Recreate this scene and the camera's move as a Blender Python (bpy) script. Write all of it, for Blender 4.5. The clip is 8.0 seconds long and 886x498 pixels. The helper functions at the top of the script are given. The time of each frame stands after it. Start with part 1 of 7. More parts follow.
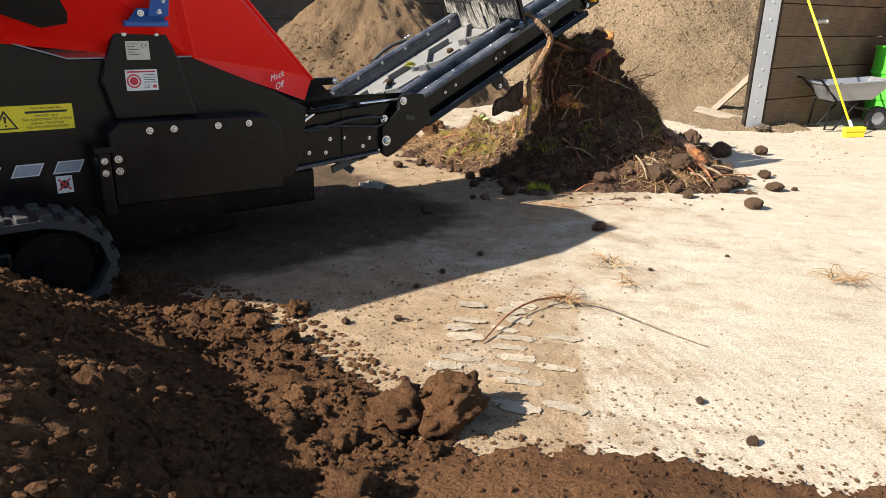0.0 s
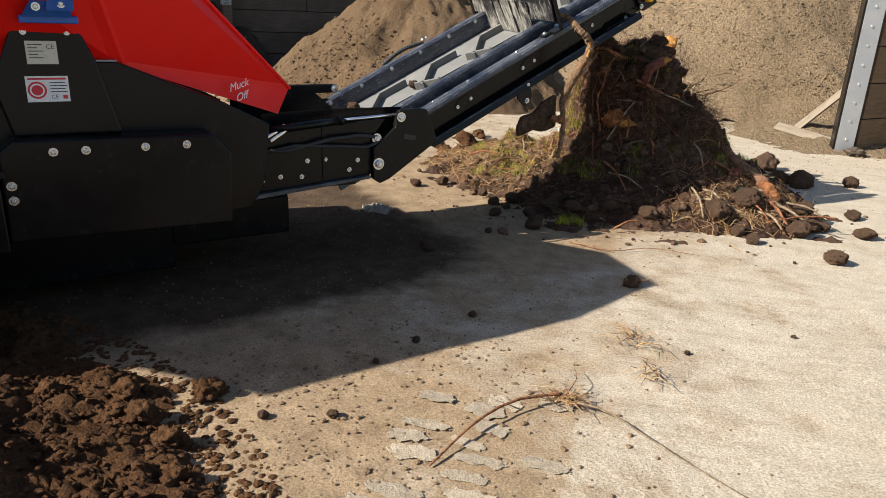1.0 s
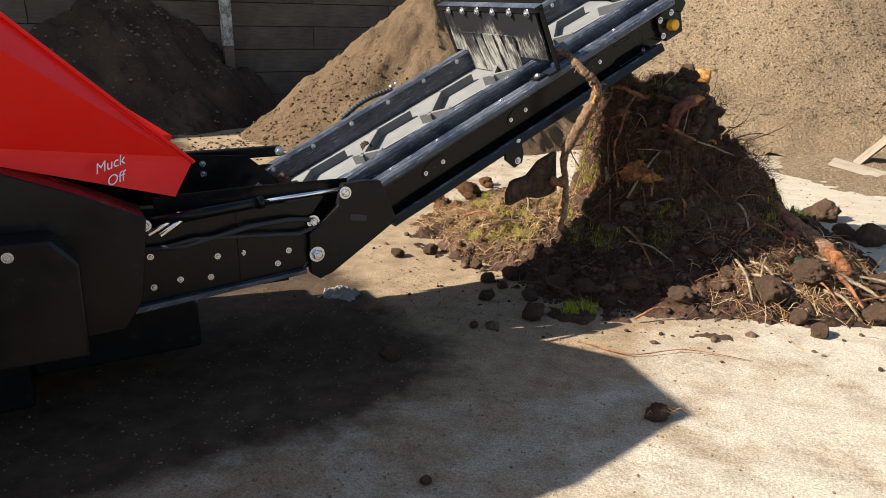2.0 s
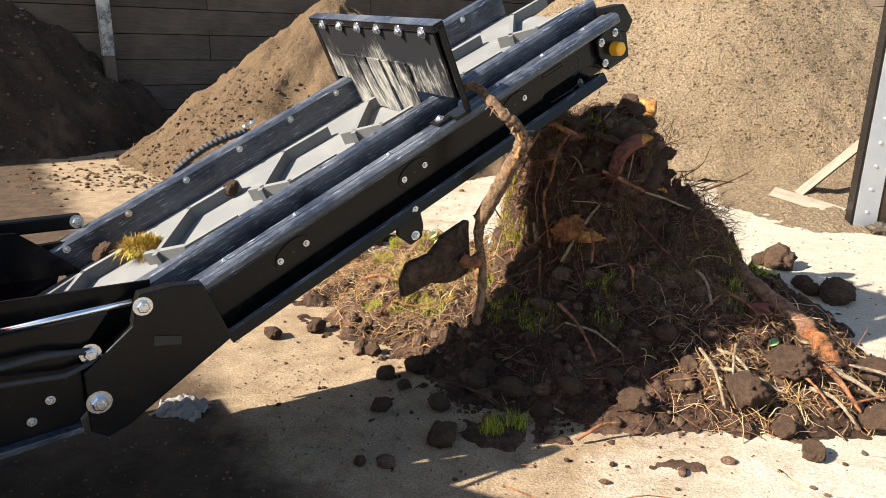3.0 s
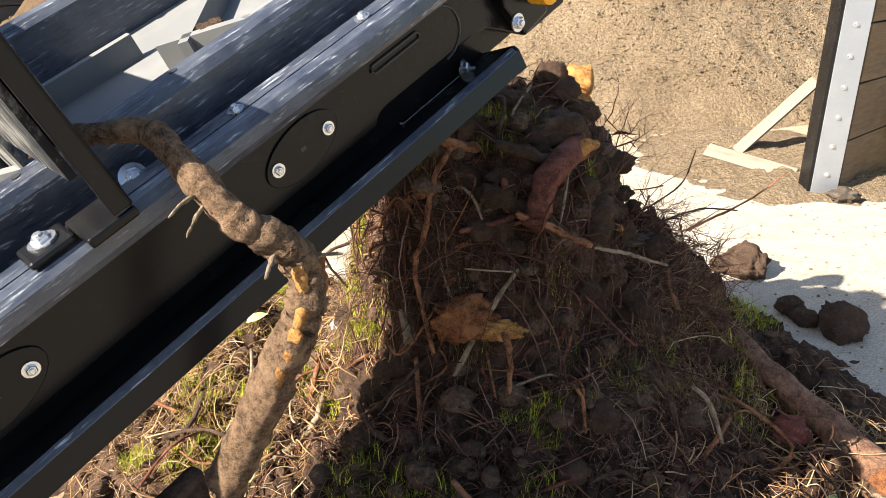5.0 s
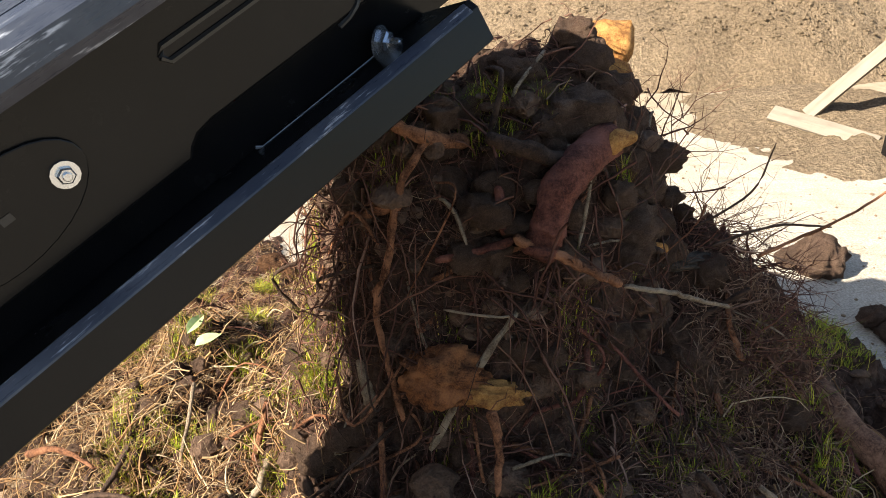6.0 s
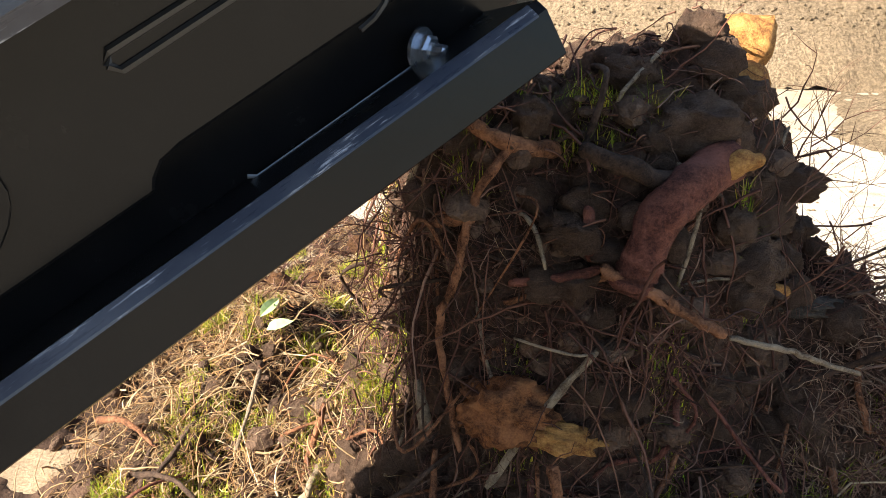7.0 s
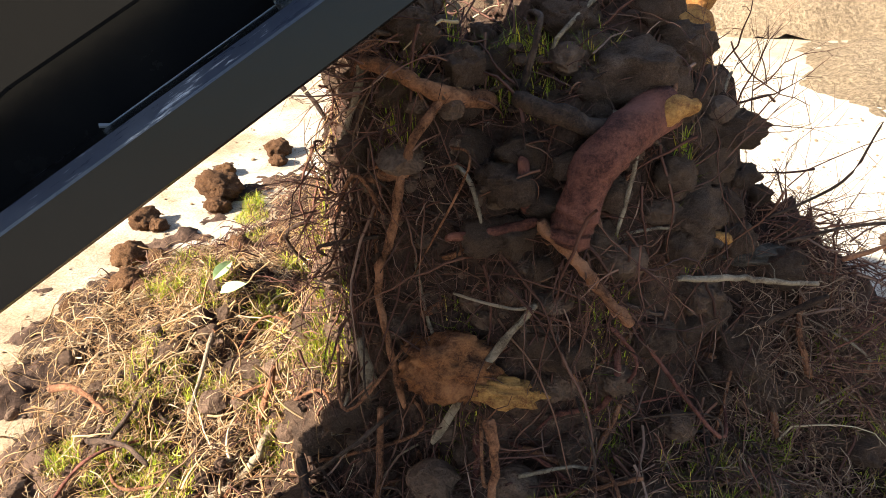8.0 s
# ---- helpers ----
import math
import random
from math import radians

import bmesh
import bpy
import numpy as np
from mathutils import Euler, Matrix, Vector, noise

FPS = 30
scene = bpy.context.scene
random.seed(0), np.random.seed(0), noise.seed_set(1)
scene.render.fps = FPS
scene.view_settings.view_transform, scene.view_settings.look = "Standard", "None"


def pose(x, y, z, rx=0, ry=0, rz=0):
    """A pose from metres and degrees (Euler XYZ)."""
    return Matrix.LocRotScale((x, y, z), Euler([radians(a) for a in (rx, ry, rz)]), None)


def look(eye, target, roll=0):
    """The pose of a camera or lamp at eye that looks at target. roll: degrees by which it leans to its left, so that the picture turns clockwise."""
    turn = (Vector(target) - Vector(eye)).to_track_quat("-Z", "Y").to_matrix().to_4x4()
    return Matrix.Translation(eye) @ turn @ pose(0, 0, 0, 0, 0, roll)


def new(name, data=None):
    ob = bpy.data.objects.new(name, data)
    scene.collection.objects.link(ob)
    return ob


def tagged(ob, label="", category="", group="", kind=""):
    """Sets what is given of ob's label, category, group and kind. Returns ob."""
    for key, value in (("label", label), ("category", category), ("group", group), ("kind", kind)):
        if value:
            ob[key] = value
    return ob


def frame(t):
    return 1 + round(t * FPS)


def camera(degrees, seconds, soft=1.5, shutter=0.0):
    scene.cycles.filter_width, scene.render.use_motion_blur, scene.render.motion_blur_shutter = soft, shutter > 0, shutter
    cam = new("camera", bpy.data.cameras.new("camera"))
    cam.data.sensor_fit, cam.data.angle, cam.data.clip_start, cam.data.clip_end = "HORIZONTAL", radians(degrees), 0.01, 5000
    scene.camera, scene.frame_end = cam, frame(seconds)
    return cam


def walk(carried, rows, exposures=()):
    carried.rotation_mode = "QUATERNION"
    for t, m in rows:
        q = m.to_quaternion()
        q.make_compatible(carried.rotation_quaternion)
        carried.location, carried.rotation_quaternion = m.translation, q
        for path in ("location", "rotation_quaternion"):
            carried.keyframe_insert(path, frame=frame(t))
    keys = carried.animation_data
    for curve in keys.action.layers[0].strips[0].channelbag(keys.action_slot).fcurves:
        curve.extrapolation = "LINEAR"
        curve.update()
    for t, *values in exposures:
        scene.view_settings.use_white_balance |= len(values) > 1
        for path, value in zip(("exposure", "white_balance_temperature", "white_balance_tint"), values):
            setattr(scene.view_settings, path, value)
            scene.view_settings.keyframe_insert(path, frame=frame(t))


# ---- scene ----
cam = camera(64.8, 8.0, soft=0.5)
PATH = [
    (0, (0.995, 0.126, 1.619), (0.724, 2.001, 0.98), 1.3),
    (0.5, (1.229, 0.682, 1.65), (0.868, 2.559, 1.063), 1.2),
    (1, (1.297, 1.231, 1.661), (0.835, 3.062, 1.004), 2.5),
    (1.2, (1.245, 1.539, 1.651), (0.763, 3.385, 1.052), 3.1),
    (2.3, (1.395, 2.89, 1.737), (0.803, 4.709, 1.154), -0.2),
    (2.5, (1.354, 3.162, 1.73), (0.783, 4.99, 1.153), 0.0),
    (3, (1.235, 3.787, 1.799), (0.858, 5.669, 1.235), 1.1),
    (3.5, (1.156, 4.389, 1.825), (0.79, 6.267, 1.241), 0.0),
    (4, (1.124, 4.858, 1.848), (0.799, 6.736, 1.243), -0.4),
    (4.5, (1.094, 5.415, 1.88), (0.944, 7.303, 1.237), 1.2),
    (5, (1.209, 5.833, 1.829), (1.121, 7.688, 1.088), -0.8),
    (5.2, (1.278, 5.978, 1.813), (1.103, 7.81, 1.029), -2.8),
    (6.3, (1.354, 6.637, 1.765), (1.096, 8.417, 0.89), -0.4),
    (6.5, (1.34, 6.679, 1.775), (0.944, 8.432, 0.897), 0.4),
    (7, (1.394, 6.732, 1.767), (0.881, 8.433, 0.848), -0.9),
    (7.5, (1.466, 6.757, 1.75), (0.993, 8.428, 0.757), -1.0),
    (8, (1.481, 6.777, 1.743), (1.029, 8.437, 0.723), -1.6),
]
EXPOSURE = [(0, 1.6), (0.5, 1.35), (1, 1.25), (2.5, 1.68), (3, 1.85), (3.5, 1.98), (4, 1.98), (5, 2.15), (6.3, 1.98), (6.6, 2.08), (7, 2.35), (7.5, 2.48), (8, 2.55)]
walk(cam, [(t, look(eye, target, roll)) for t, eye, target, roll in PATH], EXPOSURE)

# ---- light ----
SUN_EL, SUN_AZ = 33.0, 33.8  # elevation; heading in which the shadows fall
world = bpy.data.worlds.new("sky")
scene.world = world
world.use_nodes = True
wn = world.node_tree
sky = wn.nodes.new("ShaderNodeTexSky")
sky.sky_type = "NISHITA"
sky.sun_disc = False
sky.sun_elevation = radians(SUN_EL)
sky.sun_rotation = radians(270 - SUN_AZ)
wn.nodes["Background"].inputs["Strength"].default_value = 0.07
wn.links.new(sky.outputs["Color"], wn.nodes["Background"].inputs["Color"])
sun = new("sun", bpy.data.lights.new("sun", "SUN"))
sun.data.energy = 5.0
sun.data.angle = radians(0.55)
sun.data.color = (1.0, 0.93, 0.82)
sun.matrix_world = look((-8.4, -5.4, 6.5), (-8.4 + math.cos(radians(SUN_AZ)), -5.4 + math.sin(radians(SUN_AZ)), 6.5 - math.tan(radians(SUN_EL))))


# ---- materials ----
def material(name, build):
    m = bpy.data.materials.new(name)
    m.use_nodes = True
    nt = m.node_tree
    bsdf = nt.nodes["Principled BSDF"]
    build(nt, bsdf)
    return m


def nnew(nt, kind, **values):
    node = nt.nodes.new(kind)
    for key, v in values.items():
        if key in node.inputs:
            node.inputs[key].default_value = v
    return node


def coords(nt, scale=1.0):
    tc = nt.nodes.new("ShaderNodeTexCoord")
    mp = nt.nodes.new("ShaderNodeMapping")
    mp.inputs["Scale"].default_value = (scale, scale, scale)
    nt.links.new(tc.outputs["Object"], mp.inputs["Vector"])
    return mp.outputs["Vector"]


def noise_fac(nt, vec, scale, detail=6.0, rough=0.6):
    n = nnew(nt, "ShaderNodeTexNoise", Scale=scale, Detail=detail, Roughness=rough)
    nt.links.new(vec, n.inputs["Vector"])
    return n.outputs["Fac"]


def ramp(nt, fac, stops):
    r = nt.nodes.new("ShaderNodeValToRGB")
    el = r.color_ramp.elements
    while len(el) < len(stops):
        el.new(0.5)
    for e, (p, c) in zip(el, stops):
        e.position = p
        e.color = (*c, 1) if len(c) == 3 else c
    nt.links.new(fac, r.inputs["Fac"])
    return r.outputs["Color"]


def mixc(nt, fac, a, b, mode="MIX"):
    m = nt.nodes.new("ShaderNodeMix")
    m.data_type = "RGBA"
    m.blend_type = mode
    for sock, v in ((m.inputs[0], fac), (m.inputs[6], a), (m.inputs[7], b)):
        if hasattr(v, "is_output"):
            nt.links.new(v, sock)
        else:
            sock.default_value = v if isinstance(v, float) else (*v, 1)
    return m.outputs[2]


def bump(nt, bsdf, fac, strength, distance):
    b = nnew(nt, "ShaderNodeBump", Strength=strength, Distance=distance)
    nt.links.new(fac, b.inputs["Height"])
    nt.links.new(b.outputs["Normal"], bsdf.inputs["Normal"])


def earth(name, dark, mid, light, s1=1.5, s2=22.0, bumpd=0.02, grit=140.0, rough=0.95, world_space=False, hard=0.16):
    """Loose soil, sand or gravel: broad patches, lumps and grit."""
    def build(nt, bsdf):
        v = coords(nt)
        if world_space:
            g = nt.nodes.new("ShaderNodeNewGeometry")
            v = g.outputs["Position"]
        a, b, c = noise_fac(nt, v, s1, 5), noise_fac(nt, v, s2, 8, 0.7), noise_fac(nt, v, grit, 4, 0.7)
        col = mixc(nt, 0.55, ramp(nt, a, [(0.3, dark), (0.5, mid), (0.72, light)]), ramp(nt, b, [(0.3, dark), (0.52, mid), (0.75, light)]))
        col = mixc(nt, 0.5, col, ramp(nt, c, [(0.5 - hard, (0.3, 0.3, 0.3)), (0.5 + hard, (1.1, 1.1, 1.1))]), "MULTIPLY")
        rnd = nt.nodes.new("ShaderNodeObjectInfo")
        col = mixc(nt, 0.35, col, ramp(nt, rnd.outputs["Random"], [(0.0, (0.55, 0.52, 0.5)), (1.0, (1.25, 1.2, 1.15))]), "MULTIPLY")
        nt.links.new(col, bsdf.inputs["Base Color"])
        bsdf.inputs["Roughness"].default_value = rough
        bsdf.inputs["Specular IOR Level"].default_value = 0.15
        h = nt.nodes.new("ShaderNodeMath")
        h.operation = "MULTIPLY_ADD"
        h.inputs[1].default_value = 0.35
        nt.links.new(c, h.inputs[0])
        nt.links.new(b, h.inputs[2])
        bump(nt, bsdf, h.outputs[0], 1.0, bumpd)
    return material(name, build)


def paint(name, col, rough=0.35, dust=(0.25, 0.2, 0.14), amount=0.25, scale=9.0, metallic=0.0, coat=0.0, spec=0.5):
    """Painted or bare steel with dust and small scuffs."""
    def build(nt, bsdf):
        v = coords(nt)
        a, b = noise_fac(nt, v, scale, 8, 0.65), noise_fac(nt, v, scale * 9, 5, 0.7)
        mask = mixc(nt, 0.5, ramp(nt, a, [(0.45, (0, 0, 0)), (0.8, (1, 1, 1))]), ramp(nt, b, [(0.5, (0, 0, 0)), (0.85, (1, 1, 1))]), "MULTIPLY")
        sc = nt.nodes.new("ShaderNodeMath")
        sc.operation = "MULTIPLY"
        sc.inputs[1].default_value = amount
        nt.links.new(mask, sc.inputs[0])
        nt.links.new(mixc(nt, sc.outputs[0], col, dust), bsdf.inputs["Base Color"])
        nt.links.new(ramp(nt, a, [(0.3, (rough * 0.8,) * 3), (0.8, (min(1, rough * 1.7),) * 3)]), bsdf.inputs["Roughness"])
        bsdf.inputs["Metallic"].default_value = metallic
        bsdf.inputs["Coat Weight"].default_value = coat
        bsdf.inputs["Specular IOR Level"].default_value = spec
        bump(nt, bsdf, b, 0.12, 0.002)
    return material(name, build)


def wood(name, dark, light, scale=3.0, stretch=(1, 8, 8), rough=0.85):
    def build(nt, bsdf):
        tc = nt.nodes.new("ShaderNodeTexCoord")
        mp = nt.nodes.new("ShaderNodeMapping")
        mp.inputs["Scale"].default_value = stretch
        nt.links.new(tc.outputs["Object"], mp.inputs["Vector"])
        v = mp.outputs["Vector"]
        a, b = noise_fac(nt, v, scale, 8, 0.7), noise_fac(nt, tc.outputs["Object"], 1.3, 4)
        col = mixc(nt, 0.4, ramp(nt, a, [(0.3, dark), (0.7, light)]), ramp(nt, b, [(0.3, dark), (0.7, light)]))
        rnd = nt.nodes.new("ShaderNodeObjectInfo")
        col = mixc(nt, 0.5, col, ramp(nt, rnd.outputs["Random"], [(0.0, (0.6, 0.6, 0.6)), (1.0, (1.2, 1.15, 1.1))]), "MULTIPLY")
        nt.links.new(col, bsdf.inputs["Base Color"])
        bsdf.inputs["Roughness"].default_value = rough
        bsdf.inputs["Specular IOR Level"].default_value = 0.2
        bump(nt, bsdf, a, 0.6, 0.006)
    return material(name, build)


def islands(name, cols, rough=0.85, trans=0.0):
    """Fibres, roots and blades: a colour per piece."""
    def build(nt, bsdf):
        g = nt.nodes.new("ShaderNodeNewGeometry")
        col = ramp(nt, g.outputs["Random Per Island"], [(i / max(1, len(cols) - 1), c) for i, c in enumerate(cols)])
        n = noise_fac(nt, g.outputs["Position"], 45.0, 6, 0.7)
        col = mixc(nt, 0.6, col, ramp(nt, n, [(0.3, (0.45, 0.42, 0.4)), (0.7, (1.2, 1.2, 1.2))]), "MULTIPLY")
        nt.links.new(col, bsdf.inputs["Base Color"])
        bsdf.inputs["Roughness"].default_value = rough
        bsdf.inputs["Specular IOR Level"].default_value = 0.2
        bump(nt, bsdf, n, 0.5, 0.004)
    return material(name, build)


def ground_build(nt, bsdf):
    g = nt.nodes.new("ShaderNodeNewGeometry")
    v = g.outputs["Position"]
    a, b, c, d = noise_fac(nt, v, 0.8, 6, 0.65), noise_fac(nt, v, 6.0, 8, 0.7), noise_fac(nt, v, 90.0, 4, 0.7), noise_fac(nt, v, 2.3, 7, 0.7)
    clean = mixc(nt, 0.5, ramp(nt, b, [(0.3, (0.34, 0.29, 0.22)), (0.6, (0.47, 0.415, 0.33))]), ramp(nt, a, [(0.3, (0.36, 0.3, 0.22)), (0.7, (0.48, 0.43, 0.35))]))
    dirt = ramp(nt, b, [(0.3, (0.19, 0.13, 0.078)), (0.7, (0.36, 0.268, 0.17))])
    sep = nt.nodes.new("ShaderNodeSeparateXYZ")
    nt.links.new(v, sep.inputs[0])
    # dirtier towards the machine and the soil heap (-x side)
    mr = nnew(nt, "ShaderNodeMapRange", **{"From Min": -1.2, "From Max": 2.8, "To Min": 0.25, "To Max": -0.16})
    nt.links.new(sep.outputs["X"], mr.inputs["Value"])
    add = nt.nodes.new("ShaderNodeMath")
    nt.links.new(d, add.inputs[0])
    nt.links.new(mr.outputs[0], add.inputs[1])
    my = nnew(nt, "ShaderNodeMapRange", **{"From Min": 7.3, "From Max": 9.0, "To Min": 0.0, "To Max": -0.2})
    nt.links.new(sep.outputs["Y"], my.inputs["Value"])
    add2 = nt.nodes.new("ShaderNodeMath")
    nt.links.new(add.outputs[0], add2.inputs[0])
    nt.links.new(my.outputs[0], add2.inputs[1])
    # sandy dirt dropped between the conveyor and the pile
    drop = nt.nodes.new("ShaderNodeVectorMath")
    drop.operation = "DISTANCE"
    drop.inputs[1].default_value = (-0.2, 7.2, 0.0)
    nt.links.new(v, drop.inputs[0])
    sandy_spot = nnew(nt, "ShaderNodeMapRange", **{"From Min": 0.9, "From Max": 2.3, "To Min": 0.36, "To Max": 0.0})
    nt.links.new(drop.outputs["Value"], sandy_spot.inputs["Value"])
    add4 = nt.nodes.new("ShaderNodeMath")
    nt.links.new(add2.outputs[0], add4.inputs[0])
    nt.links.new(sandy_spot.outputs[0], add4.inputs[1])
    add2 = add4
    # the older slab, browner up to its joint
    slab = nnew(nt, "ShaderNodeMapRange", **{"From Min": 1.225, "From Max": 1.262, "To Min": 0.13, "To Max": -0.03})
    nt.links.new(sep.outputs["X"], slab.inputs["Value"])
    reach = nnew(nt, "ShaderNodeMapRange", **{"From Min": 3.7, "From Max": 4.5, "To Min": 1.0, "To Max": 0.0})
    nt.links.new(sep.outputs["Y"], reach.inputs["Value"])
    old_slab = nt.nodes.new("ShaderNodeMath")
    old_slab.operation = "MULTIPLY"
    nt.links.new(slab.outputs[0], old_slab.inputs[0])
    nt.links.new(reach.outputs[0], old_slab.inputs[1])
    add3 = nt.nodes.new("ShaderNodeMath")
    nt.links.new(add2.outputs[0], add3.inputs[0])
    nt.links.new(old_slab.outputs[0], add3.inputs[1])
    add2 = add3
    # sandy soil trodden over the yard behind the machine
    far_dirt = nnew(nt, "ShaderNodeMapRange", **{"From Min": -3.4, "From Max": -1.2, "To Min": 0.42, "To Max": 0.0})
    nt.links.new(sep.outputs["X"], far_dirt.inputs["Value"])
    add = nt.nodes.new("ShaderNodeMath")
    nt.links.new(add2.outputs[0], add.inputs[0])
    nt.links.new(far_dirt.outputs[0], add.inputs[1])
    mask = ramp(nt, add.outputs[0], [(0.4, (0, 0, 0)), (0.64, (1, 1, 1))])
    col = mixc(nt, mask, clean, dirt)
    # drag marks and sweepings, drawn out along one way
    mp = nt.nodes.new("ShaderNodeMapping")
    mp.inputs["Rotation"].default_value = (0, 0, radians(38))
    mp.inputs["Scale"].default_value = (0.5, 3.2, 1)
    nt.links.new(v, mp.inputs["Vector"])
    streak = noise_fac(nt, mp.outputs["Vector"], 2.6, 9, 0.72)
    col = mixc(nt, ramp(nt, streak, [(0.52, (0, 0, 0)), (0.72, (0.75, 0.75, 0.75))]), col, ramp(nt, b, [(0.3, (0.2, 0.145, 0.09)), (0.7, (0.33, 0.26, 0.18))]))
    vor = nnew(nt, "ShaderNodeTexVoronoi", Scale=42.0)
    nt.links.new(v, vor.inputs["Vector"])
    speck = ramp(nt, vor.outputs["Distance"], [(0.1, (0.55, 0.5, 0.45)), (0.22, (1, 1, 1))])
    col = mixc(nt, ramp(nt, d, [(0.4, (0.1, 0.1, 0.1)), (0.65, (0.9, 0.9, 0.9))]), col, speck, "MULTIPLY")
    col = mixc(nt, 0.6, col, ramp(nt, c, [(0.4, (0.42, 0.4, 0.37)), (0.6, (1.12, 1.12, 1.12))]), "MULTIPLY")
    # tyre lines swept across the dusty concrete
    ty = nt.nodes.new("ShaderNodeMapping")
    ty.inputs["Rotation"].default_value = (0, 0, radians(-24))
    nt.links.new(v, ty.inputs["Vector"])
    lines = nnew(nt, "ShaderNodeTexWave", Scale=4.2, Distortion=5.0, Detail=5.0)
    nt.links.new(ty.outputs["Vector"], lines.inputs["Vector"])
    spot = nt.nodes.new("ShaderNodeVectorMath")
    spot.operation = "DISTANCE"
    spot.inputs[1].default_value = (1.65, 3.05, 0.0)
    nt.links.new(v, spot.inputs[0])
    lane = nnew(nt, "ShaderNodeMapRange", **{"From Min": 0.35, "From Max": 1.1, "To Min": 0.55, "To Max": 0.0})
    nt.links.new(spot.outputs["Value"], lane.inputs["Value"])
    broken = nt.nodes.new("ShaderNodeMath")
    broken.operation = "MULTIPLY"
    nt.links.new(lane.outputs[0], broken.inputs[0])
    nt.links.new(ramp(nt, b, [(0.4, (0, 0, 0)), (0.62, (1, 1, 1))]), broken.inputs[1])
    col = mixc(nt, broken.outputs[0], col, mixc(nt, 1.0, col, ramp(nt, lines.outputs["Fac"], [(0.3, (0.62, 0.57, 0.5)), (0.7, (1.05, 1.05, 1.05))]), "MULTIPLY"))
    # sand spread round the foot of the tall heap
    off = nt.nodes.new("ShaderNodeVectorMath")
    off.operation = "DISTANCE"
    off.inputs[1].default_value = (3.6, 21.0, 0.0)
    nt.links.new(v, off.inputs[0])
    spread = nnew(nt, "ShaderNodeMapRange", **{"From Min": 6.0, "From Max": 10.5, "To Min": 0.75, "To Max": 0.0})
    nt.links.new(off.outputs["Value"], spread.inputs["Value"])
    sandy = nt.nodes.new("ShaderNodeMath")
    nt.links.new(spread.outputs[0], sandy.inputs[0])
    nt.links.new(d, sandy.inputs[1])
    col = mixc(nt, ramp(nt, sandy.outputs[0], [(0.75, (0, 0, 0)), (1.1, (0.9, 0.9, 0.9))]), col, ramp(nt, b, [(0.3, (0.22, 0.165, 0.105)), (0.7, (0.36, 0.285, 0.195))]))
    # very dark brown under and beside the machine, fading outwards with a ragged edge
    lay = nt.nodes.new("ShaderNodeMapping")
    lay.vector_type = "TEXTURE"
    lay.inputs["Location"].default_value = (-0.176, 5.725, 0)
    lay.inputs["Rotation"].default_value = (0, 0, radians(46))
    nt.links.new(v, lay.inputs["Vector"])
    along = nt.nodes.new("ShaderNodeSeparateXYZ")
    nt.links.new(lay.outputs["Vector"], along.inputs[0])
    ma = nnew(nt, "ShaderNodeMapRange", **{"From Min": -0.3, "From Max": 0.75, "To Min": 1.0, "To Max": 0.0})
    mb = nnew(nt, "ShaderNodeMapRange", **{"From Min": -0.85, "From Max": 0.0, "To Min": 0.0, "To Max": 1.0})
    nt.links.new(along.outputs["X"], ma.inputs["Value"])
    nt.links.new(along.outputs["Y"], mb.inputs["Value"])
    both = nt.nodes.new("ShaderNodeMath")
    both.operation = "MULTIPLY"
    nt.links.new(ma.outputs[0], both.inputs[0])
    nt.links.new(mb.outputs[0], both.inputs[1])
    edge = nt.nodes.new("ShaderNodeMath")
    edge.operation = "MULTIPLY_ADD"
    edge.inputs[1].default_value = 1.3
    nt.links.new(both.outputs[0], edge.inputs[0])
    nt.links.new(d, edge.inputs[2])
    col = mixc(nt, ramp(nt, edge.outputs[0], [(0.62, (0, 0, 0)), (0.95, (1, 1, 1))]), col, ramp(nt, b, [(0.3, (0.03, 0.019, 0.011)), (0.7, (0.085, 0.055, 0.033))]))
    nt.links.new(col, bsdf.inputs["Base Color"])
    bsdf.inputs["Roughness"].default_value = 0.9
    bsdf.inputs["Specular IOR Level"].default_value = 0.2
    h = nt.nodes.new("ShaderNodeMath")
    h.operation = "MULTIPLY_ADD"
    h.inputs[1].default_value = 0.3
    nt.links.new(c, h.inputs[0])
    nt.links.new(b, h.inputs[2])
    bump(nt, bsdf, h.outputs[0], 0.9, 0.015)


GROUND = material("dusty_concrete", ground_build)
SOIL = earth("brown_soil", (0.06, 0.027, 0.012), (0.14, 0.068, 0.03), (0.25, 0.132, 0.062), s2=30.0, grit=110.0, bumpd=0.05, world_space=True, hard=0.11)
DARKSOIL = earth("dark_soil", (0.024, 0.015, 0.0095), (0.062, 0.04, 0.026), (0.12, 0.079, 0.05), bumpd=0.03, world_space=True)
PILESOIL = earth("rooty_soil", (0.012, 0.0068, 0.0046), (0.062, 0.036, 0.024), (0.2, 0.12, 0.078), s1=4.0, s2=30.0, bumpd=0.02, world_space=True)
SAND = earth("orange_sand", (0.095, 0.06, 0.034), (0.15, 0.1, 0.058), (0.21, 0.145, 0.087), bumpd=0.06, world_space=True)
GRAVEL = earth("pale_ballast", (0.18, 0.129, 0.0779), (0.294, 0.217, 0.136), (0.396, 0.303, 0.198), s1=0.5, s2=20.0, grit=34.0, bumpd=0.12, world_space=True, hard=0.07)
CRUMB = earth("dry_crumb", (0.15, 0.1, 0.058), (0.25, 0.175, 0.11), (0.37, 0.27, 0.175), world_space=True)
